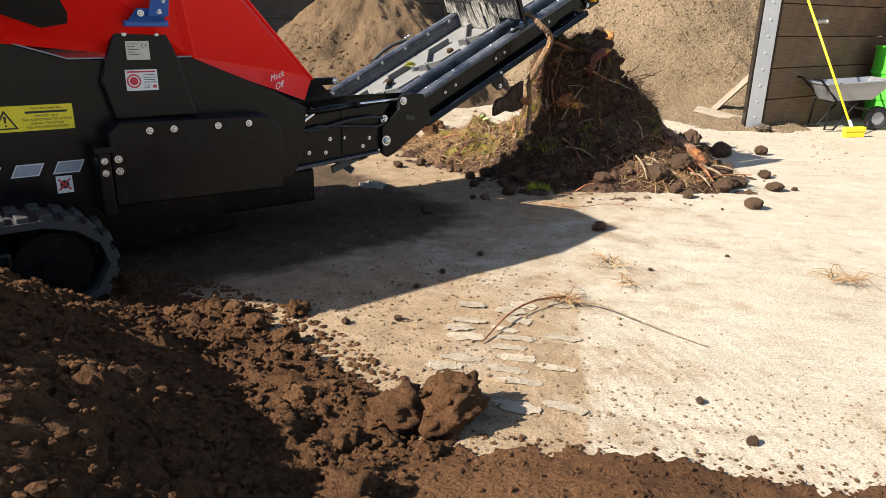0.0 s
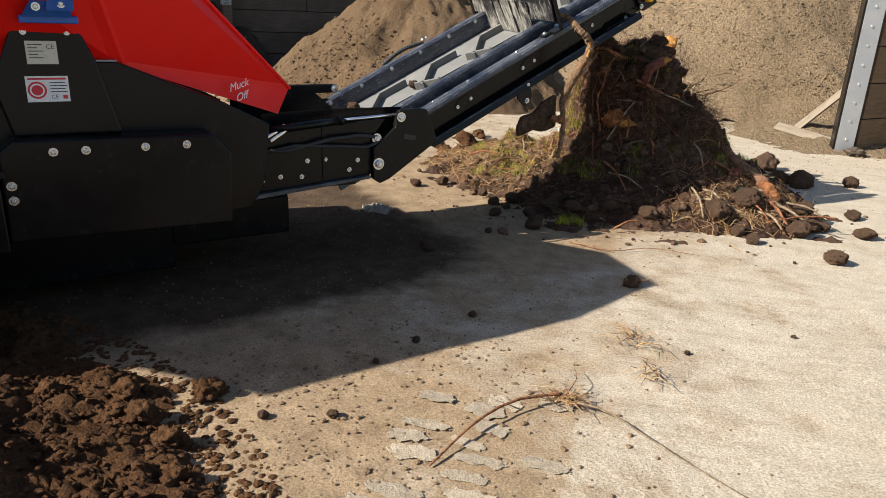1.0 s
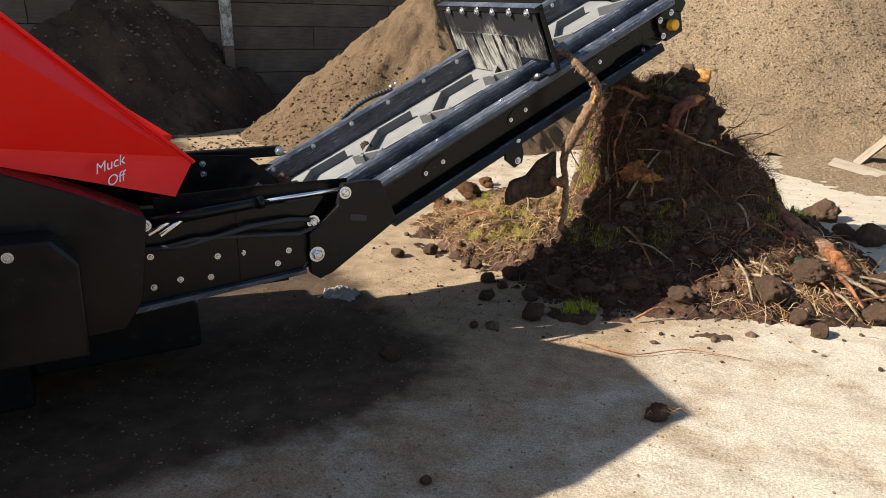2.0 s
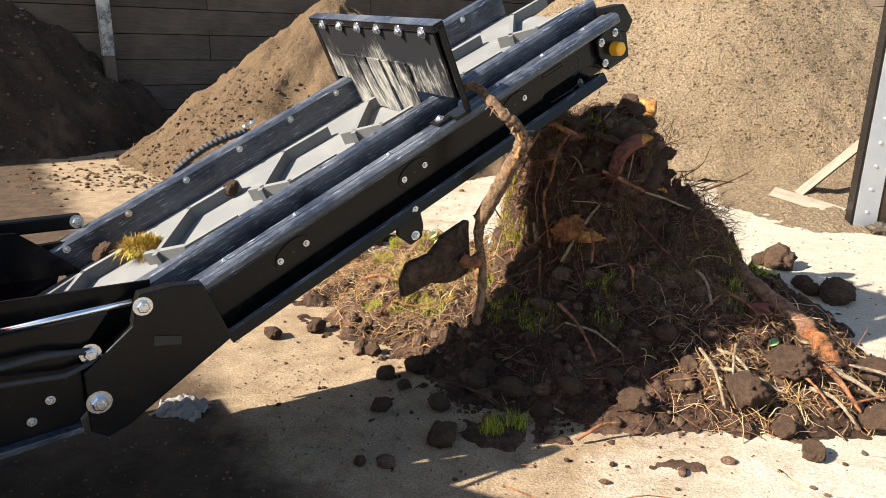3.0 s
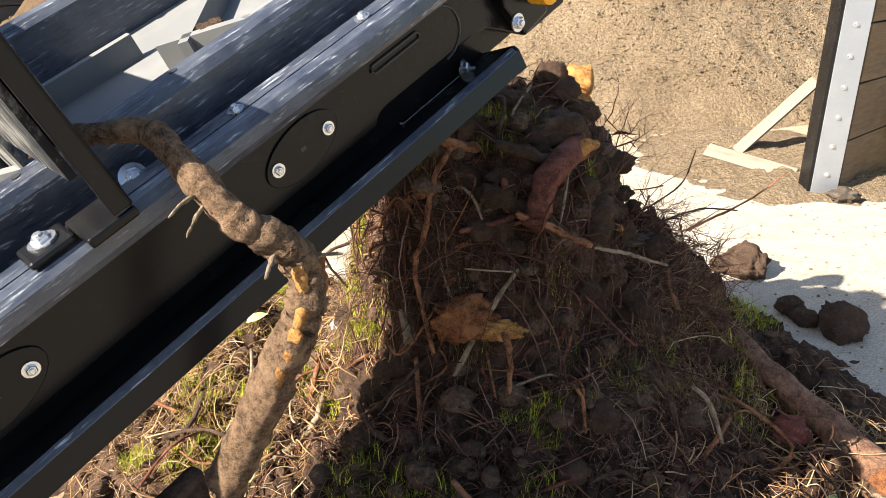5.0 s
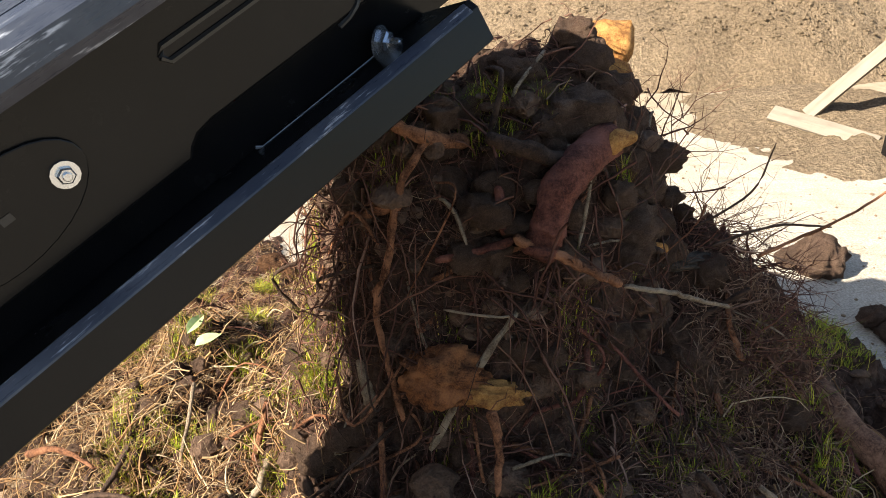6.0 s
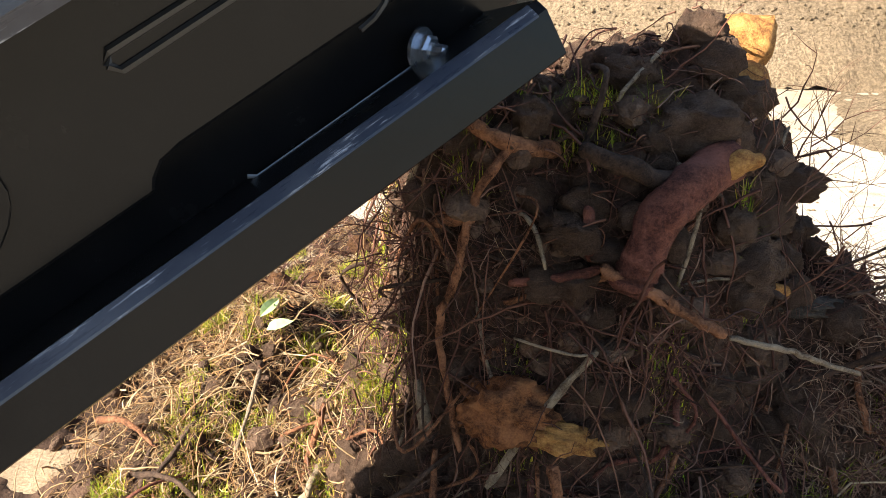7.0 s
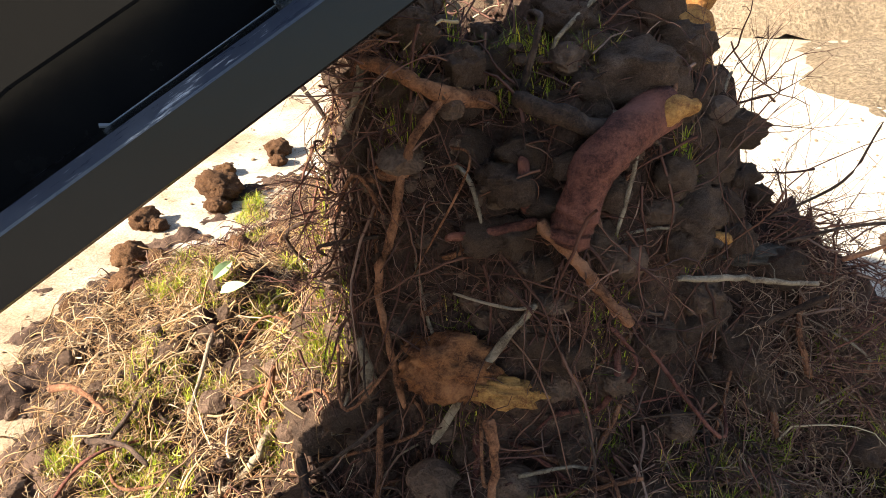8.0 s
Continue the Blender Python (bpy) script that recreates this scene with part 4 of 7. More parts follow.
FLAP = material("muddy_rubber", mud_flap)
flap = plain("rubber_flap", FLAP, machine, lambda bm: box(bm, 1.434, 1.446, 0.03, 1.06, 0.03, 0.31, CV), "rubber flap streaked with pale dried mud")
for y0, y1, z0, tilt in ((0.3, 0.42, -0.1, 3), (0.43, 0.5, -0.1, -4), (0.52, 0.64, -0.105, 1), (0.645, 0.74, -0.1, 0), (0.745, 0.9, -0.1, 0)):
    plain("flap_strip", FLAP, flap, lambda bm: prism(bm, [(-(y1 - y0) / 2, z0 - 0.1), ((y1 - y0) / 2, z0 - 0.1), ((y1 - y0) / 2 - 0.006, 0.07), (-(y1 - y0) / 2 + 0.006, 0.07)], -0.005, 0.005, cv(1.425, (y0 + y1) / 2, 0.1, 4, tilt, -90)))
# cleats: two rows of doglegs, swept up the belt towards its edges
def cleat_mesh(line):
    bm = bmesh.new()
    for (xa, ya), (xb, yb) in zip(line, line[1:]):
        d = Vector((xb - xa, yb - ya)).normalized()
        nrm, over = Vector((-d.y, d.x)) * 0.011, d * 0.006
        base = [(xa + nrm.x - over.x, ya + nrm.y - over.y), (xb + nrm.x + over.x, yb + nrm.y + over.y), (xb - nrm.x + over.x, yb - nrm.y + over.y), (xa - nrm.x - over.x, ya - nrm.y - over.y)]
        lo = [bm.verts.new((x, y, -0.004)) for x, y in base]
        hi = [bm.verts.new((x, y, 0.056)) for x, y in base]
        for q in range(4):
            bm.faces.new((lo[q], lo[(q + 1) % 4], hi[(q + 1) % 4], hi[q]))
        bm.faces.new(hi)
    bmesh.ops.recalc_face_normals(bm, faces=bm.faces[:])
    me = bpy.data.meshes.new("cleat")
    bm.to_mesh(me)
    bm.free()
    me.materials.append(BELT)
    return me


FAR_CLEAT = cleat_mesh([(-0.24, -0.1), (0.0, 0.15), (0.24, 0.14)])
NEAR_CLEAT = cleat_mesh([(-0.133, -0.034), (0.0, -0.182), (0.23, -0.195)])
CLEATS = []
for q in range(13):
    for me, lead in ((FAR_CLEAT, 0.0), (NEAR_CLEAT, 0.37)):
        c = new("cleat", me)
        c.parent = machine
        CLEATS.append((c, 0.5 * q + lead))

# ---- walls ----
def board_wall(name, x0, y0, x1, y1, rows, bh, mat, thick=0.09):
    w = tagged(new(name), "wall of wide weathered boards round a storage bay", "wall", kind="structure")
    length = math.hypot(x1 - x0, y1 - y0)
    w.matrix_world = pose(x0, y0, 0, 0, 0, math.degrees(math.atan2(y1 - y0, x1 - x0)))
    bays = max(1, round(length / 3.6))
    bm = bmesh.new()
    box(bm, 0, length / bays - 0.01, -thick / 2, thick / 2, 0, bh - 0.012, None, 0.008)
    first = part("board", bm, mat, w)
    # unseen sheet added behind the boards so no light shows through the gaps
    back = bmesh.new()
    box(back, 0, length, thick / 2 + 0.02, thick / 2 + 0.06, 0, rows * bh)
    part("backing", back, mat, w)
    for i in range(bays):
        for j in range(rows):
            if i or j:
                if j % 2 and i == bays - 1 and bays > 1:
                    continue
                b = new("board", first.data)
                b.parent = w
                b.location = ((i + (0.5 if j % 2 and bays > 1 else 0)) * length / bays, random.uniform(-0.006, 0.006), j * bh)
    return w


board_wall("wall_east", 4.3, 11.75, 6.75, 14.1, 6, 0.47, BOARDS)
board_wall("wall_tools", 6.75, 14.1, 9.5, 11.5, 6, 0.47, BOARDS)
# north wall: unseen upper rows and west end added to shade the dark heap
board_wall("wall_north", -20.0, 2.72, 2.6, 26.0, 18, 0.47, DARKBOARDS)
board_wall("wall_back", 2.6, 26.0, 12.0, 20.0, 8, 0.47, DARKBOARDS)


# ---- roots, turf and clods ----
ROOTS = islands("roots", [(0.0605, 0.0249, 0.0161), (0.121, 0.052, 0.0321), (0.0484, 0.0208, 0.0149), (0.15, 0.068, 0.04), (0.0727, 0.0312, 0.0206), (0.2, 0.1, 0.06), (0.0545, 0.0229, 0.0161), (0.26, 0.155, 0.105), (0.0968, 0.0416, 0.0275), (0.04, 0.017, 0.012), (0.075, 0.034, 0.022)])
STRAW = islands("straw", [(0.159, 0.08, 0.0336), (0.35, 0.204, 0.0882), (0.0916, 0.0457, 0.0218), (0.45, 0.302, 0.151), (0.225, 0.118, 0.0504), (0.516, 0.4, 0.244), (0.133, 0.0694, 0.0319)])
GRASS = islands("grass", [(0.26, 0.38, 0.02), (0.192, 0.237, 0.0135), (0.36, 0.38, 0.027), (0.144, 0.19, 0.0135), (0.528, 0.456, 0.045), (0.48, 0.304, 0.072)])
DRYGRASS = islands("dry_turf", [(0.42, 0.24, 0.07), (0.3, 0.15, 0.05), (0.42, 0.4, 0.03), (0.5, 0.33, 0.1), (0.36, 0.18, 0.06), (0.5, 0.46, 0.04)])


def bark(name, dark, light, scale=9.0):
    def build(nt, bsdf):
        v = coords(nt)
        a, b, c = noise_fac(nt, v, scale, 9, 0.75), noise_fac(nt, v, scale * 5, 6, 0.7), noise_fac(nt, v, scale * 0.35, 5, 0.6)
        col = mixc(nt, 0.4, ramp(nt, a, [(0.43, dark), (0.58, light)]), ramp(nt, b, [(0.42, dark), (0.6, light)]))
        dusty = tuple(min(1.0, x * 1.35 + 0.02) for x in light)
        col = mixc(nt, ramp(nt, c, [(0.48, (0, 0, 0)), (0.66, (0.7, 0.7, 0.7))]), col, mixc(nt, 0.6, dusty, ramp(nt, b, [(0.3, light), (0.7, dusty)])))
        nt.links.new(col, bsdf.inputs["Base Color"])
        bsdf.inputs["Roughness"].default_value = 0.88
        bsdf.inputs["Specular IOR Level"].default_value = 0.2
        bump(nt, bsdf, mixc(nt, 0.5, a, b), 1.0, 0.02)
    return material(name, build)


BARK = bark("brown_bark", (0.066, 0.0252, 0.0114), (0.324, 0.141, 0.0665), 38.0)
REDBARK = bark("red_bark", (0.05, 0.016, 0.011), (0.2, 0.072, 0.046), 34.0)
DARKBARK = bark("dark_bark", (0.02, 0.012, 0.008), (0.09, 0.052, 0.032), 38.0)
HEARTWOOD = bark("orange_wood", (0.19, 0.07, 0.022), (0.52, 0.265, 0.075), 45.0)
TORNWOOD = bark("torn_red_wood", (0.075, 0.026, 0.012), (0.31, 0.125, 0.045), 40.0)
PALEWOOD = bark("pale_stick", (0.12, 0.08, 0.05), (0.34, 0.26, 0.17), 45.0)
STONE = bark("dusty_stone", (0.035, 0.027, 0.02), (0.11, 0.085, 0.062), 30.0)
HANGBARK = bark("grey_brown_bark", (0.045, 0.025, 0.014), (0.25, 0.155, 0.088), 60.0)


def wiggle(pts, amount, sub=5, seed=0):
    """The smooth line through pts with small kinks."""
    rng = random.Random(seed)
    p = [Vector(q) for q in pts]
    out = []
    for i in range(len(p) - 1):
        a, b, c, d = p[max(i - 1, 0)], p[i], p[i + 1], p[min(i + 2, len(p) - 1)]
        for k in range(sub):
            t = k / sub
            q = 0.5 * (2 * b + (c - a) * t + (2 * a - 5 * b + 4 * c - d) * t * t + (3 * b - a - 3 * c + d) * t ** 3)
            out.append(q + Vector([rng.uniform(-amount, amount) for _ in range(3)]))
    out.append(p[-1])
    return out


def root(name, pts, r0, r1, mat, label, n=9, seed=0, amount=None, knots=True, parent=None, twigs=0, sub=6, skin=1.0):
    """A root or stick: a tapered, knotted bar with rough ends, and small side shoots."""
    rng = random.Random(seed)
    line = wiggle(pts, r0 * 0.16 if amount is None else amount, sub, seed)
    k = len(line)
    radii = [(r0 + (r1 - r0) * i / (k - 1)) * (1 + (0.14 * fbm(i * 0.28, seed * 3.7, 1.5) + rng.uniform(-0.03, 0.03) if knots else 0)) for i in range(k)]
    radii[0] *= 0.75
    radii[-1] *= 0.6
    bm = bmesh.new()
    tube(bm, line, radii, n)
    for v in bm.verts:
        v.co += (noise.noise_vector(v.co * (0.35 / r0) + Vector((seed, 0, 0))) * 0.34 + noise.noise_vector(v.co * (0.9 / r0)) * 0.24 + noise.noise_vector(v.co * (2.2 / r0)) * 0.1) * r0 * skin
    for _ in range(twigs):
        i = rng.randrange(k)
        d = Vector([rng.uniform(-1, 1) for _ in range(3)]).normalized()
        q = line[i]
        ln = rng.uniform(2.5, 6) * min(r0, 0.02)
        tr = min(0.0028, r1 * 0.3)
        tube(bm, [q, q + d * ln * 0.4, q + d * ln * 0.7 + Vector((0.1 * ln, 0, -0.15 * ln)), q + d * ln + Vector((0, 0.2 * ln, rng.uniform(-0.4, 0.2) * ln))], [tr, tr * 0.8, tr * 0.6, tr * 0.25], 5)
    ob = part(name, bm, mat, parent, label if parent else "", smooth=True)
    if not parent:
        tagged(ob, label, "root")
    return ob


def on_pile(x, y, lift=0.0):
    return Vector((x, y, max(0.0, pile_height(x, y)) + lift))


TOWARD = Vector((0.05, -0.85, 0.52))  # out of the steep face of the pile


def settle(p, gap=0.0, proud=0.02):
    """The point moved along TOWARD until it lies just clear of the pile's face."""
    p = Vector(p) + Vector((0.025, 0.02, 0.01)) - TOWARD * 0.24
    for _ in range(64):
        if p.z > pile_height(p.x, p.y) + gap:
            break
        p += TOWARD * 0.0125
    return p + TOWARD * proud


def settled(pts, gap=0.0, proud=0.035):
    return [settle(p, gap, proud) for p in pts]


def strands(name, count, area, length, radius, sides, segs, mat, label, seed, lift=0.02, out=0.0, clump=None, wander=0.2, hang=0.0):
    """A tangle of fine fibres lying over the pile, in one mesh."""
    rng = random.Random(seed)
    verts, faces = [], []
    for _ in range(count):
        if clump:
            cx, cy, cr = rng.choice(clump)
            x, y = rng.gauss(cx, cr), rng.gauss(cy, cr)
        else:
            x, y = rng.uniform(area[0], area[1]), rng.uniform(area[2], area[3])
        if pile_base(x, y) < 0.02 and rng.random() < 0.93:
            continue
        ln, r, arch = rng.uniform(*length), rng.uniform(*radius), rng.uniform(-0.1, 1.0) * lift
        e = 0.03
        nrm = Vector((-(pile_base(x + e, y) - pile_base(x - e, y)) / (2 * e), -(pile_base(x, y + e) - pile_base(x, y - e)) / (2 * e), 1)).normalized()
        p = on_pile(x, y)
        d = Vector([rng.gauss(0, 1) for _ in range(3)])
        d.z -= hang * 1.5
        d -= nrm * d.dot(nrm) * (1.0 if rng.random() > out else 0.4)
        d.normalize()
        p = p - d * ln * 0.5
        pts = []
        for i in range(segs + 1):
            t = i / segs
            pts.append(p + nrm * (arch * math.sin(math.pi * t) + r + 0.004))
            d = (d + Vector([rng.gauss(0, wander) for _ in range(3)]) - Vector((0, 0, hang * 0.12))).normalized()
            p = p + d * ln / segs
        base = len(verts)
        for i, q in enumerate(pts):
            d = (pts[min(i + 1, segs)] - pts[max(i - 1, 0)])
            d = d.normalized() if d.length > 1e-6 else Vector((1, 0, 0))
            s1 = d.cross(Vector((0.31, 0.22, 0.92))).normalized()
            s2 = s1.cross(d)
            rr = r * (1.05 - 0.75 * i / segs)
            for k in range(sides):
                w = 2 * math.pi * k / sides
                verts.append(q + rr * (math.cos(w) * s1 + math.sin(w) * s2))
        for i in range(segs):
            for k in range(sides):
                k2 = (k + 1) % sides
                faces.append((base + i * sides + k, base + i * sides + k2, base + (i + 1) * sides + k2, base + (i + 1) * sides + k))
    me = bpy.data.meshes.new(name)
    me.from_pydata(verts, [], faces)
    me.update()
    return tagged(mesh_part(name, me, mat, smooth=True), label, "roots", kind="stuff")


MAIN = [(1.3, 7.95, 0.35), (1.45, 8.2, 0.4), (1.1, 7.6, 0.4), (1.7, 7.8, 0.4), (1.9, 8.1, 0.35), (1.3, 7.3, 0.35), (1.0, 8.1, 0.2)]
LEFT = [(0.2, 8.0, 0.28), (0.45, 7.95, 0.22), (0.05, 8.2, 0.25), (0.6, 8.15, 0.2), (0.0, 8.5, 0.22), (0.4, 8.55, 0.25), (-0.2, 8.75, 0.25), (0.1, 9.0, 0.25), (-0.45, 8.6, 0.2)]
RIGHT = [(2.3, 7.5, 0.25), (2.55, 7.7, 0.25), (2.1, 7.25, 0.2), (2.7, 7.9, 0.25)]
strands("fine_roots", 6000, None, (0.02, 0.15), (0.0005, 0.0014), 3, 6, ROOTS, "matted fine brown roots over the debris pile", 11, 0.025, 0.45, MAIN)
strands("root_tangle", 1100, None, (0.06, 0.3), (0.0011, 0.0036), 4, 8, ROOTS, "tangled thin roots over the debris pile", 12, 0.04, 0.4, MAIN, 0.16)
FACE = [(0.85, 8.12, 0.1), (1.0, 8.0, 0.08), (1.15, 7.95, 0.08), (1.35, 7.93, 0.08), (1.5, 7.97, 0.08), (1.65, 8.05, 0.1), (1.85, 8.05, 0.14), (1.3, 8.2, 0.2), (2.0, 7.9, 0.2)]
strands("face_roots", 4200, None, (0.02, 0.12), (0.0005, 0.0013), 3, 6, ROOTS, "matted fine brown roots over the face of the pile", 16, 0.03, 0.5, FACE, 0.24, 0.3)
strands("hanging_roots", 520, None, (0.1, 0.42), (0.0009, 0.0042), 4, 9, ROOTS, "long thin roots hanging down the face of the pile", 17, 0.04, 0.4, FACE, 0.16, 0.9)
strands("straw_roots", 8200, None, (0.03, 0.14), (0.0006, 0.0017), 3, 6, STRAW, "pale dry roots and straw on the low side of the pile", 13, 0.03, 0.45, LEFT)
strands("straw_tangle", 1300, None, (0.06, 0.26), (0.0014, 0.0042), 5, 7, STRAW, "pale dry sticks and roots on the low side of the pile", 14, 0.04, 0.35, LEFT)
BACK = [(-0.1, 9.2, 0.16), (0.15, 9.4, 0.18), (-0.25, 9.35, 0.12), (0.1, 9.65, 0.15), (-0.25, 9.95, 0.14), (0.0, 8.95, 0.15), (0.3, 9.2, 0.2), (-0.4, 9.1, 0.12)]
strands("back_straw", 3800, None, (0.03, 0.13), (0.0007, 0.0018), 3, 6, STRAW, "dry roots and straw thinning out behind the pile", 19, 0.03, 0.45, BACK)
strands("back_twigs", 800, None, (0.06, 0.24), (0.0014, 0.004), 4, 7, ROOTS, "brown twigs and roots scattered behind the pile", 20, 0.05, 0.5, BACK)
strands("split_roots", 1600, None, (0.06, 0.26), (0.0008, 0.0035), 4, 6, STRAW, "splintered pale roots at the foot of the pile", 15, 0.04, 0.25, RIGHT)

MAT = [(1.9, 8.2, 0.07), (2.0, 8.28, 0.08), (1.95, 8.1, 0.1), (1.86, 8.02, 0.09), (2.02, 8.05, 0.09), (1.81, 7.98, 0.08), (2.1, 7.95, 0.12), (1.8, 7.75, 0.15), (1.65, 7.85, 0.1), (2.05, 8.25, 0.12)]
DRYROOTS = islands("dry_roots", [(0.16, 0.085, 0.05), (0.3, 0.175, 0.105), (0.11, 0.055, 0.034), (0.4, 0.27, 0.17), (0.2, 0.11, 0.068), (0.08, 0.04, 0.026)])
strands("matted_twigs", 3400, None, (0.03, 0.16), (0.0006, 0.0018), 3, 6, DRYROOTS, "matted dry rootlets on the shoulder of the pile", 18, 0.05, 0.6, MAT, 0.34)

# single roots and sticks that stand out
RED_LINE = settled([(1.375, 7.98, 1.02), (1.435, 8.1, 1.165), (1.54, 8.26, 1.2)], 0.03, 0.06)
RED_END = RED_LINE[-1]
root("red_root", RED_LINE, 0.046, 0.04, REDBARK, "thick red-barked root with a snapped orange end on the pile", 20, 3, amount=0.002, sub=10, skin=0.6)
root("snapped_end", [RED_END + Vector(p) for p in ((-0.02, -0.035, -0.012), (0.018, -0.04, 0.004), (0.06, -0.025, 0.012))], 0.03, 0.01, HEARTWOOD, "splintered orange heartwood of a snapped root", 12, 4, amount=0.001, knots=False)
root("long_root", settled([(1.12, 8.12, 1.32), (1.1, 8.1, 1.24), (1.05, 8.08, 1.14), (1.02, 8.03, 0.97), (0.985, 8.0, 0.87), (1.015, 7.93, 0.74), (1.05, 7.88, 0.61)], 0.006), 0.011, 0.008, BARK, "long winding brown root hanging down the pile", 10, 5)
root("side_root", settled([(0.93, 8.2, 1.27), (1.02, 8.16, 1.26), (1.1, 8.14, 1.24), (1.2, 8.16, 1.24)], 0.006), 0.014, 0.02, BARK, "brown root lying across the pile", 10, 6, twigs=3)
root("cross_root", settled([(1.25, 8.15, 1.24), (1.36, 8.14, 1.2), (1.46, 8.14, 1.2)], 0.006), 0.018, 0.022, DARKBARK, "dark root lying behind the turf", 10, 7)
root("short_root", settled([(0.92, 8.13, 1.03), (0.98, 8.11, 1.06), (1.05, 8.1, 1.08)], 0.006), 0.012, 0.013, BARK, "short brown root on the pile", 9, 8)
root("red_stick", settled([(1.14, 7.9, 1.06), (1.23, 7.95, 1.05), (1.32, 7.98, 1.07)], 0.006), 0.01, 0.011, REDBARK, "straight red-brown stick on the pile", 9, 9)
root("pale_stick", settled([(1.33, 7.92, 0.91), (1.23, 7.88, 0.76), (1.12, 7.82, 0.56)], 0.006), 0.008, 0.01, PALEWOOD, "pale bare stick leaning on the pile", 9, 10)
root("wood_chip", settled([(0.935, 7.95, 0.74), (0.955, 7.92, 0.68), (0.965, 7.9, 0.64)], 0.006), 0.009, 0.02, PALEWOOD, "pale splintered chip of wood", 8, 11)
root("hanging_stub", settled([(1.28, 8.06, 1.16), (1.285, 8.03, 1.11), (1.3, 8.01, 1.07)], 0.006), 0.012, 0.015, REDBARK, "short red-brown root stub", 9, 12)
root("upright_stick", settled([(0.99, 7.84, 0.62), (1.0, 7.8, 0.5), (1.01, 7.76, 0.34)], 0.006), 0.008, 0.009, BARK, "upright brown stick at the edge of the pile", 9, 13)
root("curved_root", settled([(0.78, 7.8, 0.48), (0.86, 7.72, 0.4), (0.98, 7.7, 0.38), (1.08, 7.72, 0.44)], 0.006), 0.011, 0.013, DARKBARK, "curved dark root at the edge of the pile", 9, 14)
root("dark_stick", settled([(0.62, 7.9, 0.6), (0.6, 7.84, 0.5), (0.58, 7.8, 0.38), (0.57, 7.77, 0.26)], 0.006), 0.01, 0.008, BARK, "upright brown stick among the straw", 9, 15)
root("bent_root", settled([(0.5, 7.72, 0.28), (0.58, 7.78, 0.32), (0.63, 7.85, 0.36), (0.64, 7.92, 0.41)], 0.006), 0.015, 0.009, PALEWOOD, "bent pale root among the straw", 9, 16)
for q, (a, b) in enumerate((((1.52, 7.72, 0.62), (1.56, 7.66, 0.48)), ((1.9, 7.75, 0.6), (2.0, 7.7, 0.42)), ((1.75, 7.72, 0.66), (1.84, 7.6, 0.5)), ((1.3, 7.72, 0.8), (1.32, 7.66, 0.62)), ((1.2, 7.42, 0.34), (1.5, 7.28, 0.26)), ((1.7, 7.55, 0.4), (1.55, 7.5, 0.42)), ((1.15, 7.5, 0.42), (1.38, 7.22, 0.22)), ((1.95, 7.3, 0.22), (2.3, 7.2, 0.16)), ((0.5, 7.15, 0.05), (0.95, 6.85, 0.08)), ((1.3, 6.75, 0.03), (1.5, 6.83, 0.1)), ((1.9, 7.35, 0.3), (2.0, 7.05, 0.12)), ((2.6, 7.4, 0.12), (3.0, 7.25, 0.1)), ((2.5, 7.2, 0.1), (3.05, 7.35, 0.16)), ((2.7, 7.55, 0.2), (3.0, 7.4, 0.12)), ((0.05, 7.95, 0.22), (0.35, 7.85, 0.3)), ((-0.2, 8.1, 0.25), (0.1, 8.0, 0.3)), ((0.3, 8.3, 0.4), (0.35, 8.05, 0.3)))):
    mid = [(a[i] + b[i]) / 2 + (0.03 if i == 2 else 0.01) for i in range(3)]
    tagged(root("stick", [a, mid, b], 0.007 + 0.002 * (q % 4), 0.006, (BARK, PALEWOOD, DARKBARK)[q % 3], "broken stick caught in the debris pile", 7, 30 + q, twigs=2), group="sticks in the pile")
rng = random.Random(77)
for q in range(190):
    cx, cy, cr = rng.choice(MAIN + FACE + LEFT[:2] + RIGHT[:2])
    x, y = rng.gauss(cx, cr * 0.8), rng.gauss(cy, cr * 0.8)
    if pile_base(x, y) < 0.06 or y > 8.6:
        continue
    e = 0.04
    nrm = Vector((-(pile_base(x + e, y) - pile_base(x - e, y)) / (2 * e), -(pile_base(x, y + e) - pile_base(x, y - e)) / (2 * e), 1)).normalized()
    d = Vector([rng.gauss(0, 1) for _ in range(3)])
    d = (d - nrm * d.dot(nrm) * 0.85).normalized()
    ln = rng.uniform(0.12, 0.36)
    p = on_pile(x, y, 0.0) + nrm * 0.012
    bend = Vector([rng.gauss(0, 0.2) for _ in range(3)]) * ln
    r = rng.choice((0.003, 0.004, 0.005, 0.006, 0.009))
    tagged(root("stick", [p - d * ln / 2, p + bend + nrm * 0.015, p + d * ln / 2 - nrm * 0.01], r, r * 0.7, (BARK, DARKBARK, REDBARK, DARKBARK, BARK, PALEWOOD, DARKBARK)[q % 7], "broken stick caught in the debris pile", 6, 200 + q, twigs=1), group="sticks in the pile")
LOGBARK = bark("red_brown_bark", (0.065, 0.03, 0.019), (0.28, 0.15, 0.088), 44.0)
log = root("log", [(2.19, 8.42, 0.52), (2.27, 8.18, 0.45), (2.41, 7.93, 0.37), (2.53, 7.7, 0.3)], 0.032, 0.066, LOGBARK, "brown log with a split orange end lying on the pile", 14, 17)
root("split_end", [(2.525, 7.71, 0.305), (2.57, 7.6, 0.27), (2.62, 7.5, 0.22)], 0.06, 0.022, TORNWOOD, "split orange end of the log", 10, 18, parent=log)
